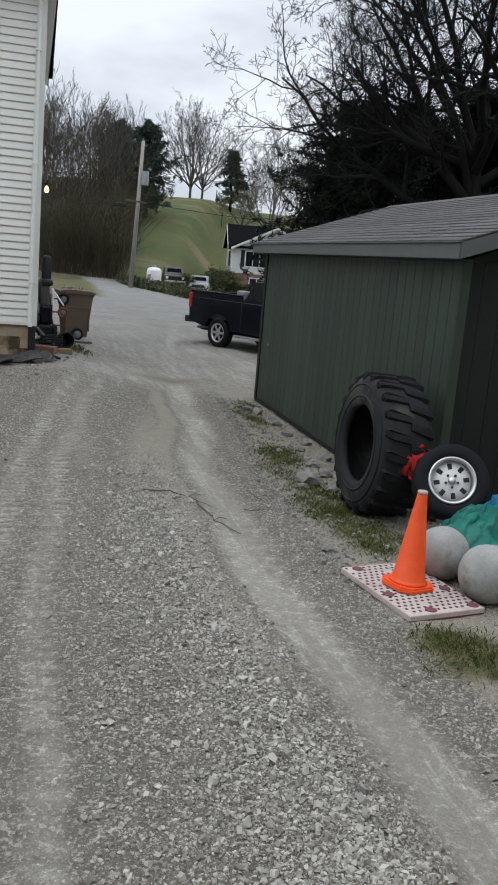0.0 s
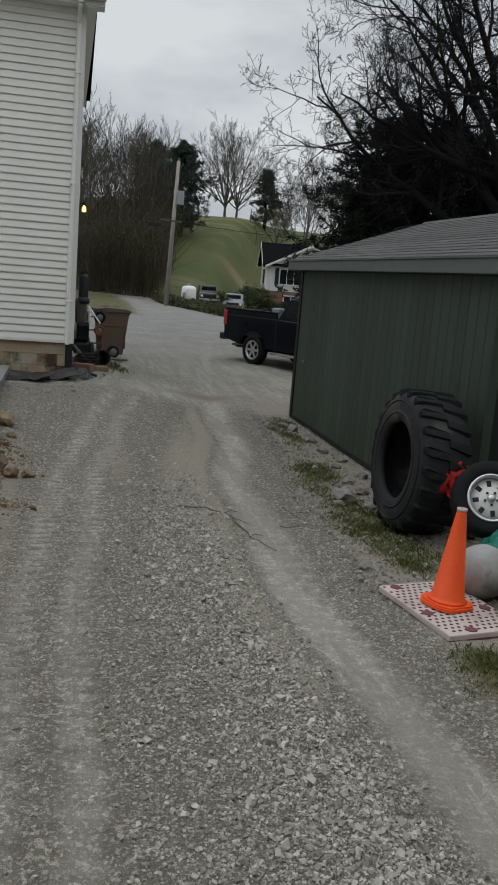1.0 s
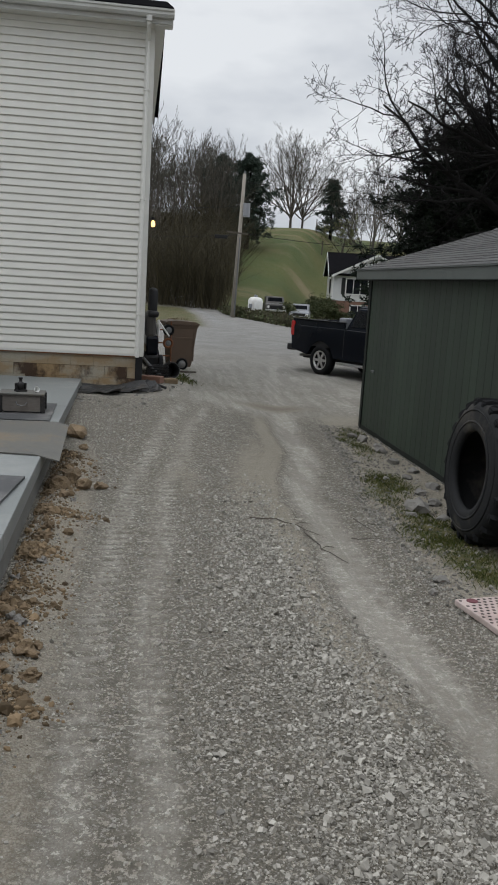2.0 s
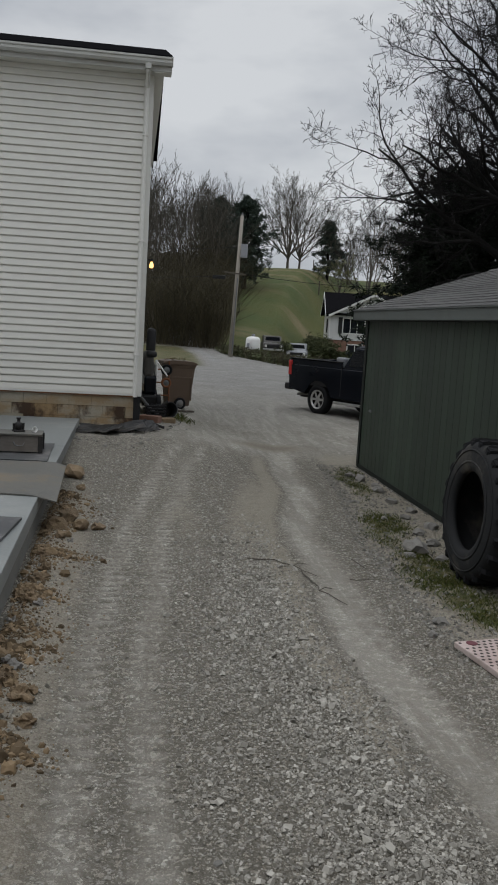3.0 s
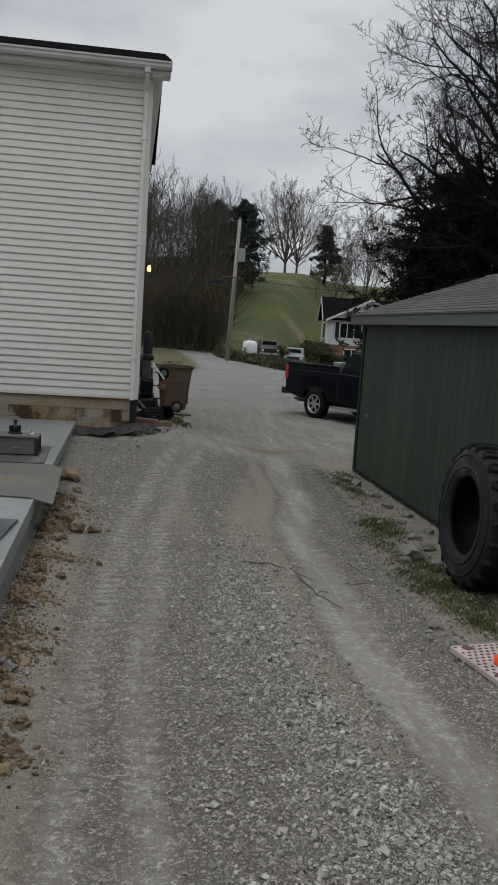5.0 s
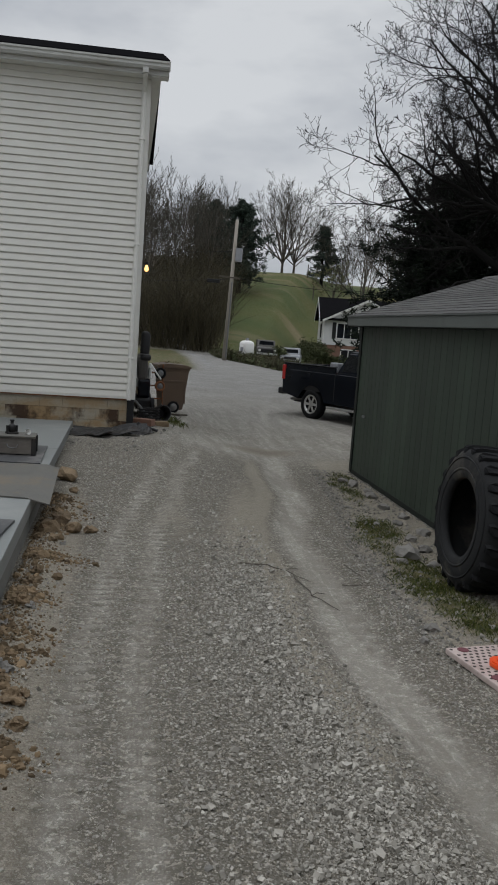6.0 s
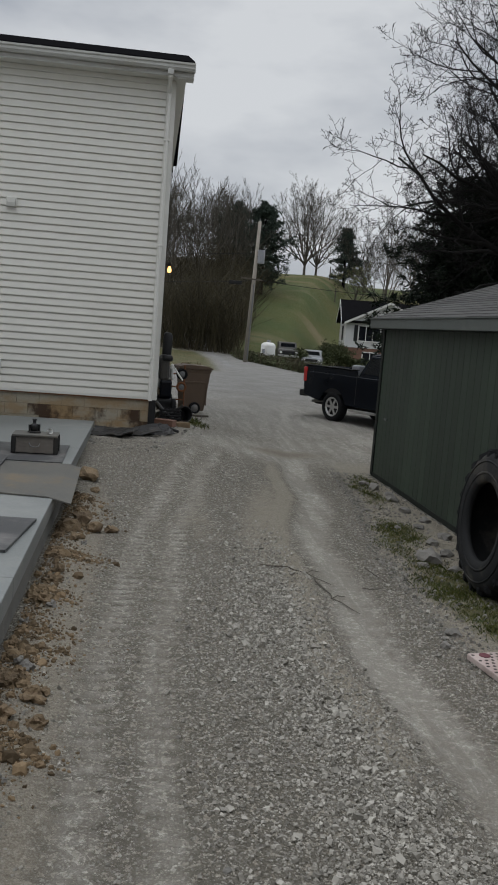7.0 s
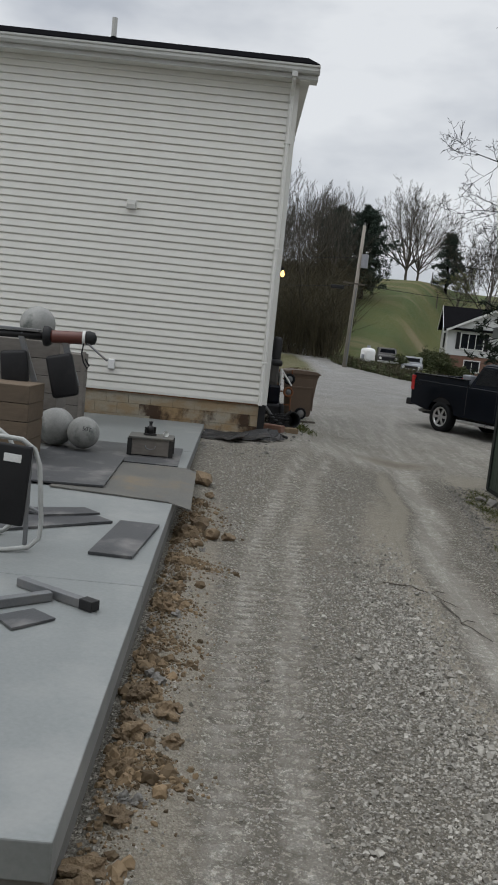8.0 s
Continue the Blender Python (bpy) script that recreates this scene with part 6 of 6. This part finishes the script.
def press_frame():
    f = thing("press_machine", at(-3.2, 10.86, Z), "lifting machine with black pads and a brown sleeved handle", "gym machine")
    part("main_bar", tube(bmx(), [(-1.6, 0.0, 1.42), (-0.6, 0, 1.44), (0.5, 0.0, 1.46)], 0.045, 14), M_black_steel, f, "black steel bar", True)
    part("sleeve_plate", boxed(-1.2, 0.42, -0.06, 0.06, 1.5, 1.535, 0.006), M_steel, f, "grey flat steel plate")
    part("collar", lathe(bmx(), [(0.05, 0.0), (0.12, 0.01), (0.125, 0.05), (0.105, 0.09), (0.05, 0.1)], 28, pose(0.46, 0, 1.46, 0, 88, 0)), M_black_plastic, f, "thick black rubber collar", True)
    grip = part("grip_sleeve", lathe(bmx(), [(0.078, 0.0), (0.08, 0.02), (0.076, 0.25), (0.08, 0.46), (0.07, 0.47)], 26, pose(0.56, 0, 1.462, 0, 87, 0)), M_red_brown, f, "glossy red-brown sleeve", True)
    part("end_cap", lathe(bmx(), [(0.085, 0.0), (0.088, 0.04), (0.07, 0.1), (0.03, 0.12), (0.005, 0.122)], 24, pose(0.98, 0, 1.484, 0, 87, 0)), M_black_plastic, f, "", True)
    part("end_band", lathe(bmx(), [(0.086, 0.0), (0.09, 0.005), (0.09, 0.03), (0.086, 0.035)], 24, pose(0.94, 0, 1.482, 0, 87, 0)), M_white_paint, f, "pale band", True)
    for x, s in ((0.1, 0.06), (0.62, 0.12)):
        part("pad_arm", boxed(-0.035, 0.035, -0.02, 0.02, -0.56, 0.06, 0.006, pose(x + 0.1, -0.02, 1.42, 0, -20, 0)), M_steel, f, "flat grey steel arm")
        bm = boxed(-0.17, 0.15, -0.07, 0.07, -0.68, -0.16, 0.04, pose(x + 0.03, -0.1, 1.42, 0, -14 if x > 0.3 else -6, 0))
        part("pad", bm, M_black_plastic, f, "thick black foam pad", True)
    part("lanyard", tube(bmx(), [(0.96, -0.06, 1.42), (0.95, -0.09, 1.3), (0.98, -0.1, 1.2), (1.03, -0.1, 1.12), (1.05, -0.1, 1.16), (1.0, -0.1, 1.24)], 0.01, 6), M_black_plastic, f, "black cord loop")
    part("lanyard_clip", tube(bmx(), [(1.0, -0.05, 1.43), (1.12, -0.06, 1.34), (1.26, -0.06, 1.24)], 0.014, 6), M_steel, f)
    part("upright", boxed(-0.42, -0.3, 0.0, 0.1, 0.0, 1.46, 0.01), M_black_steel, f, "black steel upright")
    part("foot_bar", boxed(-0.7, 0.0, 0.02, 0.1, 0.0, 0.04, 0.008), M_black_steel, f)


M_red_brown = worn("red_brown_vinyl", (0.075, 0.022, 0.015), (0.12, 0.036, 0.024), None, 4, 50, 0.35, bump=0.05)
press_frame()


M_chalk = worn("chalky_grey_tube", (0.3, 0.31, 0.3), (0.42, 0.43, 0.41), (0.2, 0.19, 0.17), 5, 60, 0.5, bump=0.1)


def frame_chair():
    c = thing("folding_chair", at(-1.98, 6.62, Z), "folding chair with chalky white tube frame and black seat", "chair")
    tube_r = 0.019
    for y, q in ((0.0, 0.0), (0.42, -0.3)):
        pts = [(-0.5, y - 0.12, 0.8), (-0.28, y - 0.04, 0.83), (-0.05, y, 0.85), (0.1, y, 0.84), (0.2, y, 0.77), (0.24, y, 0.66), (0.26, y, 0.45), (0.28, y, 0.22), (0.27, y, 0.1), (0.2, y - 0.04, 0.035), (0.05, y - 0.1, 0.02), (-0.5, y - 0.2, 0.02)]
        part("side_frame", tube(bmx(), [(p[0] + q, p[1], p[2]) for p in pts], tube_r, 12), M_chalk, c, "chalky white bent tube", True)
    part("back_panel", boxed(-0.4, 0.14, -0.07, -0.03, 0.2, 0.81, 0.02, Matrix.Rotation(radians(4), 4, "Y")), M_black_plastic, c, "black fabric panel", True)
    part("panel_patch", boxed(-0.06, 0.07, -0.076, -0.07, 0.68, 0.74, 0.002, Matrix.Rotation(radians(4), 4, "Y")), M_white_paint, c, "white scuffed patch")
    part("cross_bar", cyl(bmx(), (0.26, 0, 0.3), (-0.04, 0.42, 0.3), 0.012), M_steel, c)
    part("hinge_bar", boxed(0.16, 0.19, -0.05, -0.02, 0.05, 0.8, 0.004), M_steel, c)


frame_chair()


def tee_stand():
    t = thing("steel_stand", at(-1.36, 5.57, Z), "T-shaped dark steel base with black rubber cap", "stand")

    def bar(p, q, w=0.032, h=0.062):
        v = Vector(q) - Vector(p)
        m = Matrix.Translation(p) @ Matrix.Rotation(math.atan2(v.y, v.x), 4, "Z")
        return boxed(0, v.length, -w, w, 0.004, h, 0.005, m)
    part("long_bar", bar((-0.27, 0.21, 0), (0.26, -0.14, 0)), M_steel, t, "dark grey box steel bar")
    part("stem_bar", bar((-0.36, -0.3, 0), (-0.02, -0.02, 0)), M_steel, t)
    part("rubber_cap", bar((0.2, -0.1, 0), (0.29, -0.16, 0), 0.038, 0.07), M_black_plastic, t, "black rubber end cap")
    part("rubber_cap", bar((-0.42, -0.34, 0), (-0.34, -0.28, 0), 0.038, 0.07), M_black_plastic, t)


tee_stand()

# ---------- things by the house's side ----------


def wheeled_bin():
    b = thing("wheelie_bin", at(1.11, 20.85, 0.19, 12), "brown plastic wheeled bin with a dented lid", "bin")
    bm = bmx()
    vs = []
    for z, w, d0, d1 in ((0.06, 0.25, -0.24, 0.26), (0.5, 0.275, -0.28, 0.31), (0.98, 0.3, -0.32, 0.36), (1.02, 0.325, -0.35, 0.39), (1.05, 0.325, -0.35, 0.39)):
        vs.append([bm.verts.new(p) for p in ((d0, -w, z), (d1, -w, z), (d1, w, z), (d0, w, z))])
    for a, c in zip(vs, vs[1:]):
        for k in range(4):
            bm.faces.new((a[k], a[(k + 1) % 4], c[(k + 1) % 4], c[k]))
    bm.faces.new(vs[0][::-1])
    bm.faces.new(vs[-1])
    bmesh.ops.bevel(bm, geom=bm.edges[:], offset=0.015, segments=2, affect="EDGES")
    part("tub", bm, M_bin, b)
    bm = bmx()
    slab_of(bm, [(-0.42, 1.05), (0.41, 1.05), (0.43, 1.075), (0.3, 1.13), (-0.2, 1.15), (-0.42, 1.11)], 0.68, "y", -0.34)
    bmesh.ops.bevel(bm, geom=bm.edges[:], offset=0.012, segments=2, affect="EDGES")
    part("lid", bm, M_bin, b, "brown lid with leaves on it")
    part("handle", cyl(bmx(), (-0.44, -0.26, 1.04), (-0.44, 0.26, 1.04), 0.018), M_bin, b)
    part("rib", boxed(-0.3, 0.3, -0.302, -0.285, 0.72, 0.76, 0.004), M_bin, b)
    part("panel_rib", boxed(0.27, 0.3, -0.298, -0.27, 0.2, 0.95, 0.004), M_bin, b)
    for s in (-1, 1):
        m = pose(0.02, s * 0.29, 0.13, 90, 0, 0)
        w = part("wheel", lathe(bmx(), [(0.09, -0.03), (0.125, -0.035), (0.14, -0.02), (0.14, 0.02), (0.125, 0.035), (0.09, 0.03)], 28, m, True), M_rubber, b, "black wheel", True)
        part("hub", lathe(bmx(), [(0.1, -0.015), (0.1, 0.015), (0.03, 0.04), (0.004, 0.04)], 24, m), M_steel, w, "grey hub")
    c = thing("leaf_clump", at(1.06, 20.85, 1.33, 0), "small clump of dead leaves on the bin lid", "leaves")
    soup("foliage", *sprays(np.random.default_rng(8), [(x * 0.05 - 0.25, 0.02 * (x % 3), 0.02) for x in range(10)], 0.06, 5), M_clod, c)


wheeled_bin()


def hand_cart():
    h = thing("hand_cart", at(0.76, 20.3, 0.2, 10), "rusty upright hand cart with small wheels", "cart")
    for s in (-1, 1):
        part("rail", tube(bmx(), [(s * 0.16, 0.12, 1.12), (s * 0.16, 0.1, 0.9), (s * 0.16, 0.0, 0.1)], 0.016), M_rust, h)
    for z in (0.3, 0.6, 0.9):
        part("rung", boxed(-0.16, 0.16, 0.0 + z * 0.1, 0.03 + z * 0.1, z, z + 0.03), M_rust, h)
    part("toe_plate", boxed(-0.18, 0.18, -0.2, 0.02, 0.02, 0.035), M_rust, h)
    for z, r, mt in ((0.92, 0.13, M_rubber), (0.62, 0.12, M_rust)):
        m = pose(0.06, -0.08, z, 90, 0, 0)
        w = part("wheel", lathe(bmx(), [(r * 0.6, -0.03), (r, -0.03), (r, 0.03), (r * 0.6, 0.03)], 26, m, True), mt, h, "small stored wheel", True)
        part("hub", lathe(bmx(), [(r * 0.62, -0.012), (r * 0.62, 0.012), (r * 0.25, 0.03), (0.004, 0.03)], 20, m), M_steel, w)


hand_cart()


def compact_loader():
    L = thing("ride_on_mower", at(0.32, 18.3, 0.28, 4) @ Matrix.Diagonal((0.62, 1, 1, 1)), "black ride-on machine parked against the house", "mower")
    part("deck", boxed(-0.12, 0.42, -0.3, 0.9, 0.2, 0.42, 0.04), M_black_plastic, L)
    part("body", boxed(-0.05, 0.36, -0.15, 0.7, 0.42, 0.82, 0.06), M_black_paint, L, "glossy black body")
    part("side_panel", boxed(0.3, 0.39, -0.12, 0.2, 0.82, 1.08, 0.03), M_white_paint, L, "white side panel")
    part("engine_cover", boxed(-0.02, 0.31, -0.1, 0.5, 0.76, 1.3, 0.1, pose(0, 0, 0, 4, -3, 0)), M_car_dark, L, "dark grey cover")
    bm = boxed(-0.05, 0.27, 0.05, 0.22, 1.22, 1.84, 0.085, pose(0, 0, 0, -8, 3, 0))
    part("seat_back", bm, M_black_plastic, L, "tall black seat back", True)
    part("seat", boxed(-0.04, 0.33, -0.25, 0.15, 1.2, 1.33, 0.06), M_black_plastic, L, "black padded seat", True)
    part("lever", tube(bmx(), [(0.3, -0.25, 1.12), (0.36, -0.27, 1.1), (0.66, -0.4, 0.84)], 0.022), M_white_paint, L, "white control lever")
    part("lever_boot", boxed(0.26, 0.36, -0.3, -0.2, 1.04, 1.16, 0.03), M_white_paint, L)
    for y in (-0.2, 0.65):
        wheel_at(L, (0.42, y, 0.24), 0.24 if y > 0 else 0.2, 0.16, "x")


compact_loader()


def side_clutter():
    p = thing("bucket", at(0.78, 17.75, ground_at(0.78, 17.75), 0), "black plastic bucket lying on its side", "bucket")
    m = pose(0, 0, 0.165, 82, 0, 12)
    part("shell", lathe(bmx(), [(0.12, -0.18), (0.155, 0.18), (0.165, 0.18), (0.165, 0.2), (0.148, 0.2), (0.11, -0.16)], 28, m, True), M_black_plastic, p, "", True)
    part("bottom", lathe(bmx(), [(0.12, -0.18), (0.12, -0.165)], 28, m), M_black_plastic, p)
    part("rim_ring", lathe(bmx(), [(0.16, 0.19), (0.172, 0.19), (0.172, 0.205), (0.16, 0.205)], 28, m, True), M_mat, p, "scuffed grey rim")
    c = thing("plastic_crate", at(0.52, 17.35, ground_at(0.52, 17.35), 8), "black slatted plastic crate full of scrap", "crate")
    for i in range(5):
        z = 0.02 + i * 0.055
        for s in (-1, 1):
            part("slat", boxed(-0.2, 0.2, s * 0.14 - 0.01, s * 0.14 + 0.01, z, z + 0.035, 0.004), M_black_plastic, c)
            part("slat", boxed(s * 0.2 - 0.01, s * 0.2 + 0.01, -0.13, 0.13, z, z + 0.035, 0.004), M_black_plastic, c)
    part("floor", boxed(-0.2, 0.2, -0.14, 0.14, 0.0, 0.02), M_black_plastic, c)
    part("scrap_rod", tube(bmx(), [(-0.3, -0.1, 0.42), (-0.1, -0.02, 0.2), (0.1, 0.05, 0.06)], 0.03), M_steel, c)
    part("scrap_bar", tube(bmx(), [(0.25, -0.05, 0.36), (0.05, 0.0, 0.2), (-0.1, 0.05, 0.05)], 0.03), M_black_steel, c)
    k = thing("paver", at(0.42, 16.75, ground_at(0.42, 16.75), -25), "dull red brick paver on the ground", "brick")
    part("brick", boxed(-0.2, 0.2, -0.1, 0.1, -0.01, 0.12, 0.012), M_brick, k)
    k = thing("paver", at(0.75, 17.0, ground_at(0.75, 17.0), 20), "tan block lying by the wall", "brick")
    part("brick", boxed(-0.15, 0.15, -0.1, 0.1, -0.01, 0.09, 0.012), M_clay, k)
    # dark torn sheets in front of the foundation
    for a, b, w, d, tn, lean in ((-0.25, 15.1, 0.55, 0.28, 8, 6), (-0.5, 14.8, 0.4, 0.2, -14, 4), (0.22, 15.35, 0.3, 0.2, 20, 16)):
        s = thing("scrap_sheet", at(a, b, ground_at(a, b) + 0.03, tn, lean, -3), "bent dark scrap sheet by the foundation", "scrap", "scrap by the foundation")
        bm = bmx()
        bmesh.ops.create_grid(bm, x_segments=12, y_segments=6, size=1.0)
        for v in bm.verts:
            v.co = Vector((v.co.x * w, v.co.y * d + 0.06 * noise.noise(v.co * 2 + Vector((a, 0, 0))), 0.07 * abs(noise.noise(v.co * 1.6 + Vector((b, 0, 0)))) + 0.08 * max(0, v.co.x - 0.4)))
        bmesh.ops.solidify(bm, geom=bm.faces[:], thickness=0.012)
        part("sheet", bm, M_black_steel, s)
    bent = thing("scrap_angle", at(0.3, 15.6, ground_at(0.3, 15.6), 30), "bent black rubber strip on the ground", "scrap")
    part("strip", tube(bmx(), [(-0.45, -0.1, 0.02), (-0.2, -0.02, 0.06), (0.0, 0.0, 0.16), (0.16, 0.03, 0.1), (0.4, 0.0, 0.015)], 0.025, 6), M_black_plastic, bent)
    for a, b, tn in ((1.22, 19.8, 4), (1.05, 19.55, -12)):
        s = thing("scrap_board", at(a, b, ground_at(a, b), tn), "short dark board lying on the gravel", "board", "boards by the bin")
        part("board", boxed(-0.26, 0.26, -0.06, 0.06, 0.0, 0.04, 0.008), M_bark, s)


side_clutter()


# ---------- loose gravel, clods and grass ----------


def pebbles(name, count, place, size, mat, label, seed, flat=0.6, round_=False, sink=0.05):
    """Many small angular stones in one mesh."""
    rng = np.random.default_rng(seed)
    xy = place(rng, count)
    n = len(xy)
    bm = bmx()
    if round_:
        bmesh.ops.create_icosphere(bm, subdivisions=2, radius=1.0)
    else:
        bmesh.ops.create_cone(bm, cap_ends=True, cap_tris=False, segments=4, radius1=0.95, radius2=0.75, depth=1.5)
        bmesh.ops.triangulate(bm, faces=bm.faces[:])
    bm.verts.ensure_lookup_table()
    base = np.array([v.co[:] for v in bm.verts])
    bm.verts.index_update()
    tri = np.array([[v.index for v in f.verts] for f in bm.faces])
    bm.free()
    m = len(base)
    s = size(rng, n, xy)[:, None, None]
    rag = 0.75 if round_ else 1.0
    v = base[None] * (1 + rag * rng.uniform(-0.3, 0.2, (n, m, 1))) + rng.normal(0, 0.16 * rag, (n, m, 3))
    v = v * np.array([1.0, 0.8, flat])
    q = rng.normal(size=(n, 4)) * np.array([1, 0.35, 0.35, 1])
    q /= np.linalg.norm(q, axis=1, keepdims=True)
    w, x, y, z = q.T
    rot = np.stack([np.stack([1 - 2 * (y * y + z * z), 2 * (x * y - z * w), 2 * (x * z + y * w)], -1), np.stack([2 * (x * y + z * w), 1 - 2 * (x * x + z * z), 2 * (y * z - x * w)], -1), np.stack([2 * (x * z - y * w), 2 * (y * z + x * w), 1 - 2 * (x * x + y * y)], -1)], 1)
    v = np.einsum("nij,nkj->nki", rot, v) * s
    h = land(xy[:, 0], xy[:, 1])
    v[..., 0] += xy[:, 0, None]
    v[..., 1] += xy[:, 1, None]
    v[..., 2] += (h + s[:, 0, 0] * sink)[:, None]
    f = (tri[None] + (np.arange(n) * m)[:, None, None]).reshape(-1, 3)
    ob = soup(name, v.reshape(-1, 3), f, mat)
    tagged(ob, label, "gravel", kind="stuff")
    return ob


def to_world(a, b):
    return np.stack([CA * a - SA * b, SA * a + CA * b], 1)


def coarse_place(rng, count):
    b = 2.2 + 17 * rng.random(count) ** 1.8
    a = np.where(rng.random(count) < 0.25, rng.uniform(-0.8, 3.6, count), rng.uniform(-0.6, 2.6, count)) + 0.05 * np.maximum(b - 9, 0)
    p = to_world(a, b)
    dust, turf, soil, *_ = zones(p[:, 0], p[:, 1])
    ridge = band(a, right_track(b) - 0.62, 0.36)
    clump = 0.5 + 0.5 * wob(p[:, 0], p[:, 1], 3.1, 0.8)
    keep = rng.random(count) < np.clip((0.22 - 0.14 * step(5, 10, b) + 0.75 * ridge * (1 - step(6.5, 11, b)) + 0.25 * clump * (1 - 0.6 * step(6, 11, b)) - 0.75 * dust - 0.4 * turf - 0.25 * soil) * (1 - step(13, 19, b)), 0.0, 1)
    return p[keep]


def coarse_size(rng, n, xy):
    b = along(xy[:, 0], xy[:, 1])
    return np.clip(rng.lognormal(math.log(0.0072), 0.45, n), 0.0035, 0.028) * (1 + 0.018 * b) * (1 + 0.15 * band(across(xy[:, 0], xy[:, 1]), right_track(b) - 0.62, 0.4))


pebbles("loose_gravel", 170000, coarse_place, coarse_size, M_gravel, "loose angular crushed limestone on the drive", 5, sink=0.25)


def rubble_place(rng, count):
    b = rng.uniform(2.5, 10.6, count)
    b = b + 0.25 * np.sin(b * 5.1) + 0.12 * np.sin(b * 11.7 + 1)
    wide = np.clip(0.5 + 0.09 * b, 0.6, 1.25) * (1 + 0.3 * np.sin(b * 3.3 + 0.7))
    edge = SLAB_A + 0.055 * np.clip((9.05 - b) / 6.0, 0, 1)
    return to_world(edge + 0.02 + np.abs(rng.normal(0.03, 0.16, count)) * wide, b)


pebbles("clay_rubble", 900, rubble_place, lambda rng, n, xy: np.clip(rng.lognormal(math.log(0.019), 0.5, n), 0.008, 0.06), M_clod, "tan clay clods and rubble along the slab", 6, 0.8, True)
pebbles("clay_crumbs", 9000, rubble_place, lambda rng, n, xy: np.clip(rng.lognormal(math.log(0.009), 0.4, n), 0.004, 0.02), M_clod, "crumbled tan clay beside the slab", 8, 0.75)


def verge_place(rng, count):
    b = rng.uniform(5.5, 14, count)
    a = np.minimum(right_track(b) + 0.55 + rng.exponential(0.5, count), 3.78)
    return to_world(a, b)


pebbles("verge_gravel", 5200, verge_place, lambda rng, n, xy: np.clip(rng.lognormal(math.log(0.0105), 0.5, n), 0.005, 0.03), M_verge_stone, "grey stones along the foot of the shed", 7)


def house_place(rng, count):
    b = rng.uniform(13.4, 20.5, count)
    a = np.where(b < 15.7, -0.85 + 1.3 * rng.random(count) ** 1.3, 0.3 + rng.exponential(0.18, count))
    return to_world(a, b)


pebbles("house_rubble", 420, house_place, lambda rng, n, xy: np.clip(rng.lognormal(math.log(0.018), 0.5, n), 0.008, 0.05), M_verge_stone, "earth and stones along the house wall", 9, 0.7, True)

_rr = random.Random(23)
for i_ in range(34):
    b_2 = _rr.uniform(2.75, 9.0)
    a_2 = slab_edge(b_2) + 0.05 + abs(_rr.gauss(0.05, 0.12))
    r_2 = _rr.uniform(0.03, 0.065) if b_2 > 3.5 else _rr.uniform(0.05, 0.085)
    bm_ = rock_mesh(bmx(), (0, 0, r_2 * 0.35), r_2, _rr, 0.75, 3, 0.62)
    ob_ = part("clay_rock", bm_, M_clay if i_ % 5 else M_grey_rock)
    ob_.matrix_basis = at(a_2, b_2, ground_at(a_2, b_2) - 0.01, _rr.uniform(0, 360))
    tagged(ob_, "rough tan clay rock dumped along the slab's edge" if i_ % 5 else "grey limestone chunk along the slab's edge", "rock", "rocks along the slab")


def grass_blades(name, count, seed, x_range, b_range, size, zone_min, label, mat, width=0.0035):
    rng = np.random.default_rng(seed)
    a = rng.uniform(*x_range, count)
    b = rng.uniform(*b_range, count)
    p = to_world(a, b)
    _, turf, *_ = zones(p[:, 0], p[:, 1])
    clump = 0.5 + 0.6 * wob(p[:, 0], p[:, 1], 5.3, 0.3)
    p = p[rng.random(count) < np.clip((turf - zone_min) * 1.6, 0, 1) * clump]
    n = len(p)
    h = size * rng.uniform(0.4, 1.3, n)
    ang = rng.uniform(0, 2 * np.pi, n)
    lean = rng.normal(0, 0.6, (n, 2)) * h[:, None]
    z = land(p[:, 0], p[:, 1])
    wv = np.stack([np.cos(ang), np.sin(ang)], 1) * width
    v = np.zeros((n, 4, 3))
    v[:, 0, :2], v[:, 1, :2] = p - wv, p + wv
    v[:, 2, :2], v[:, 3, :2] = p + lean * 0.45 + wv * 0.7, p + lean
    v[:, 0, 2] = v[:, 1, 2] = z - 0.003
    v[:, 2, 2], v[:, 3, 2] = z + h * 0.65, z + h
    i = np.arange(n) * 4
    f = np.concatenate([np.stack([i, i + 1, i + 2], 1), np.stack([i, i + 2, i + 3], 1)])
    ob = soup(name, v.reshape(-1, 3), f, mat)
    tagged(ob, label, "grass", kind="stuff")


grass_blades("verge_grass", 150000, 3, (1.6, 3.8), (3.6, 14.2), 0.034, 0.22, "short patchy grass on the verge", M_grass)
grass_blades("house_grass", 9000, 4, (0.2, 2.0), (16.8, 19.6), 0.09, 0.25, "weedy grass beside the house", M_grass, 0.006)
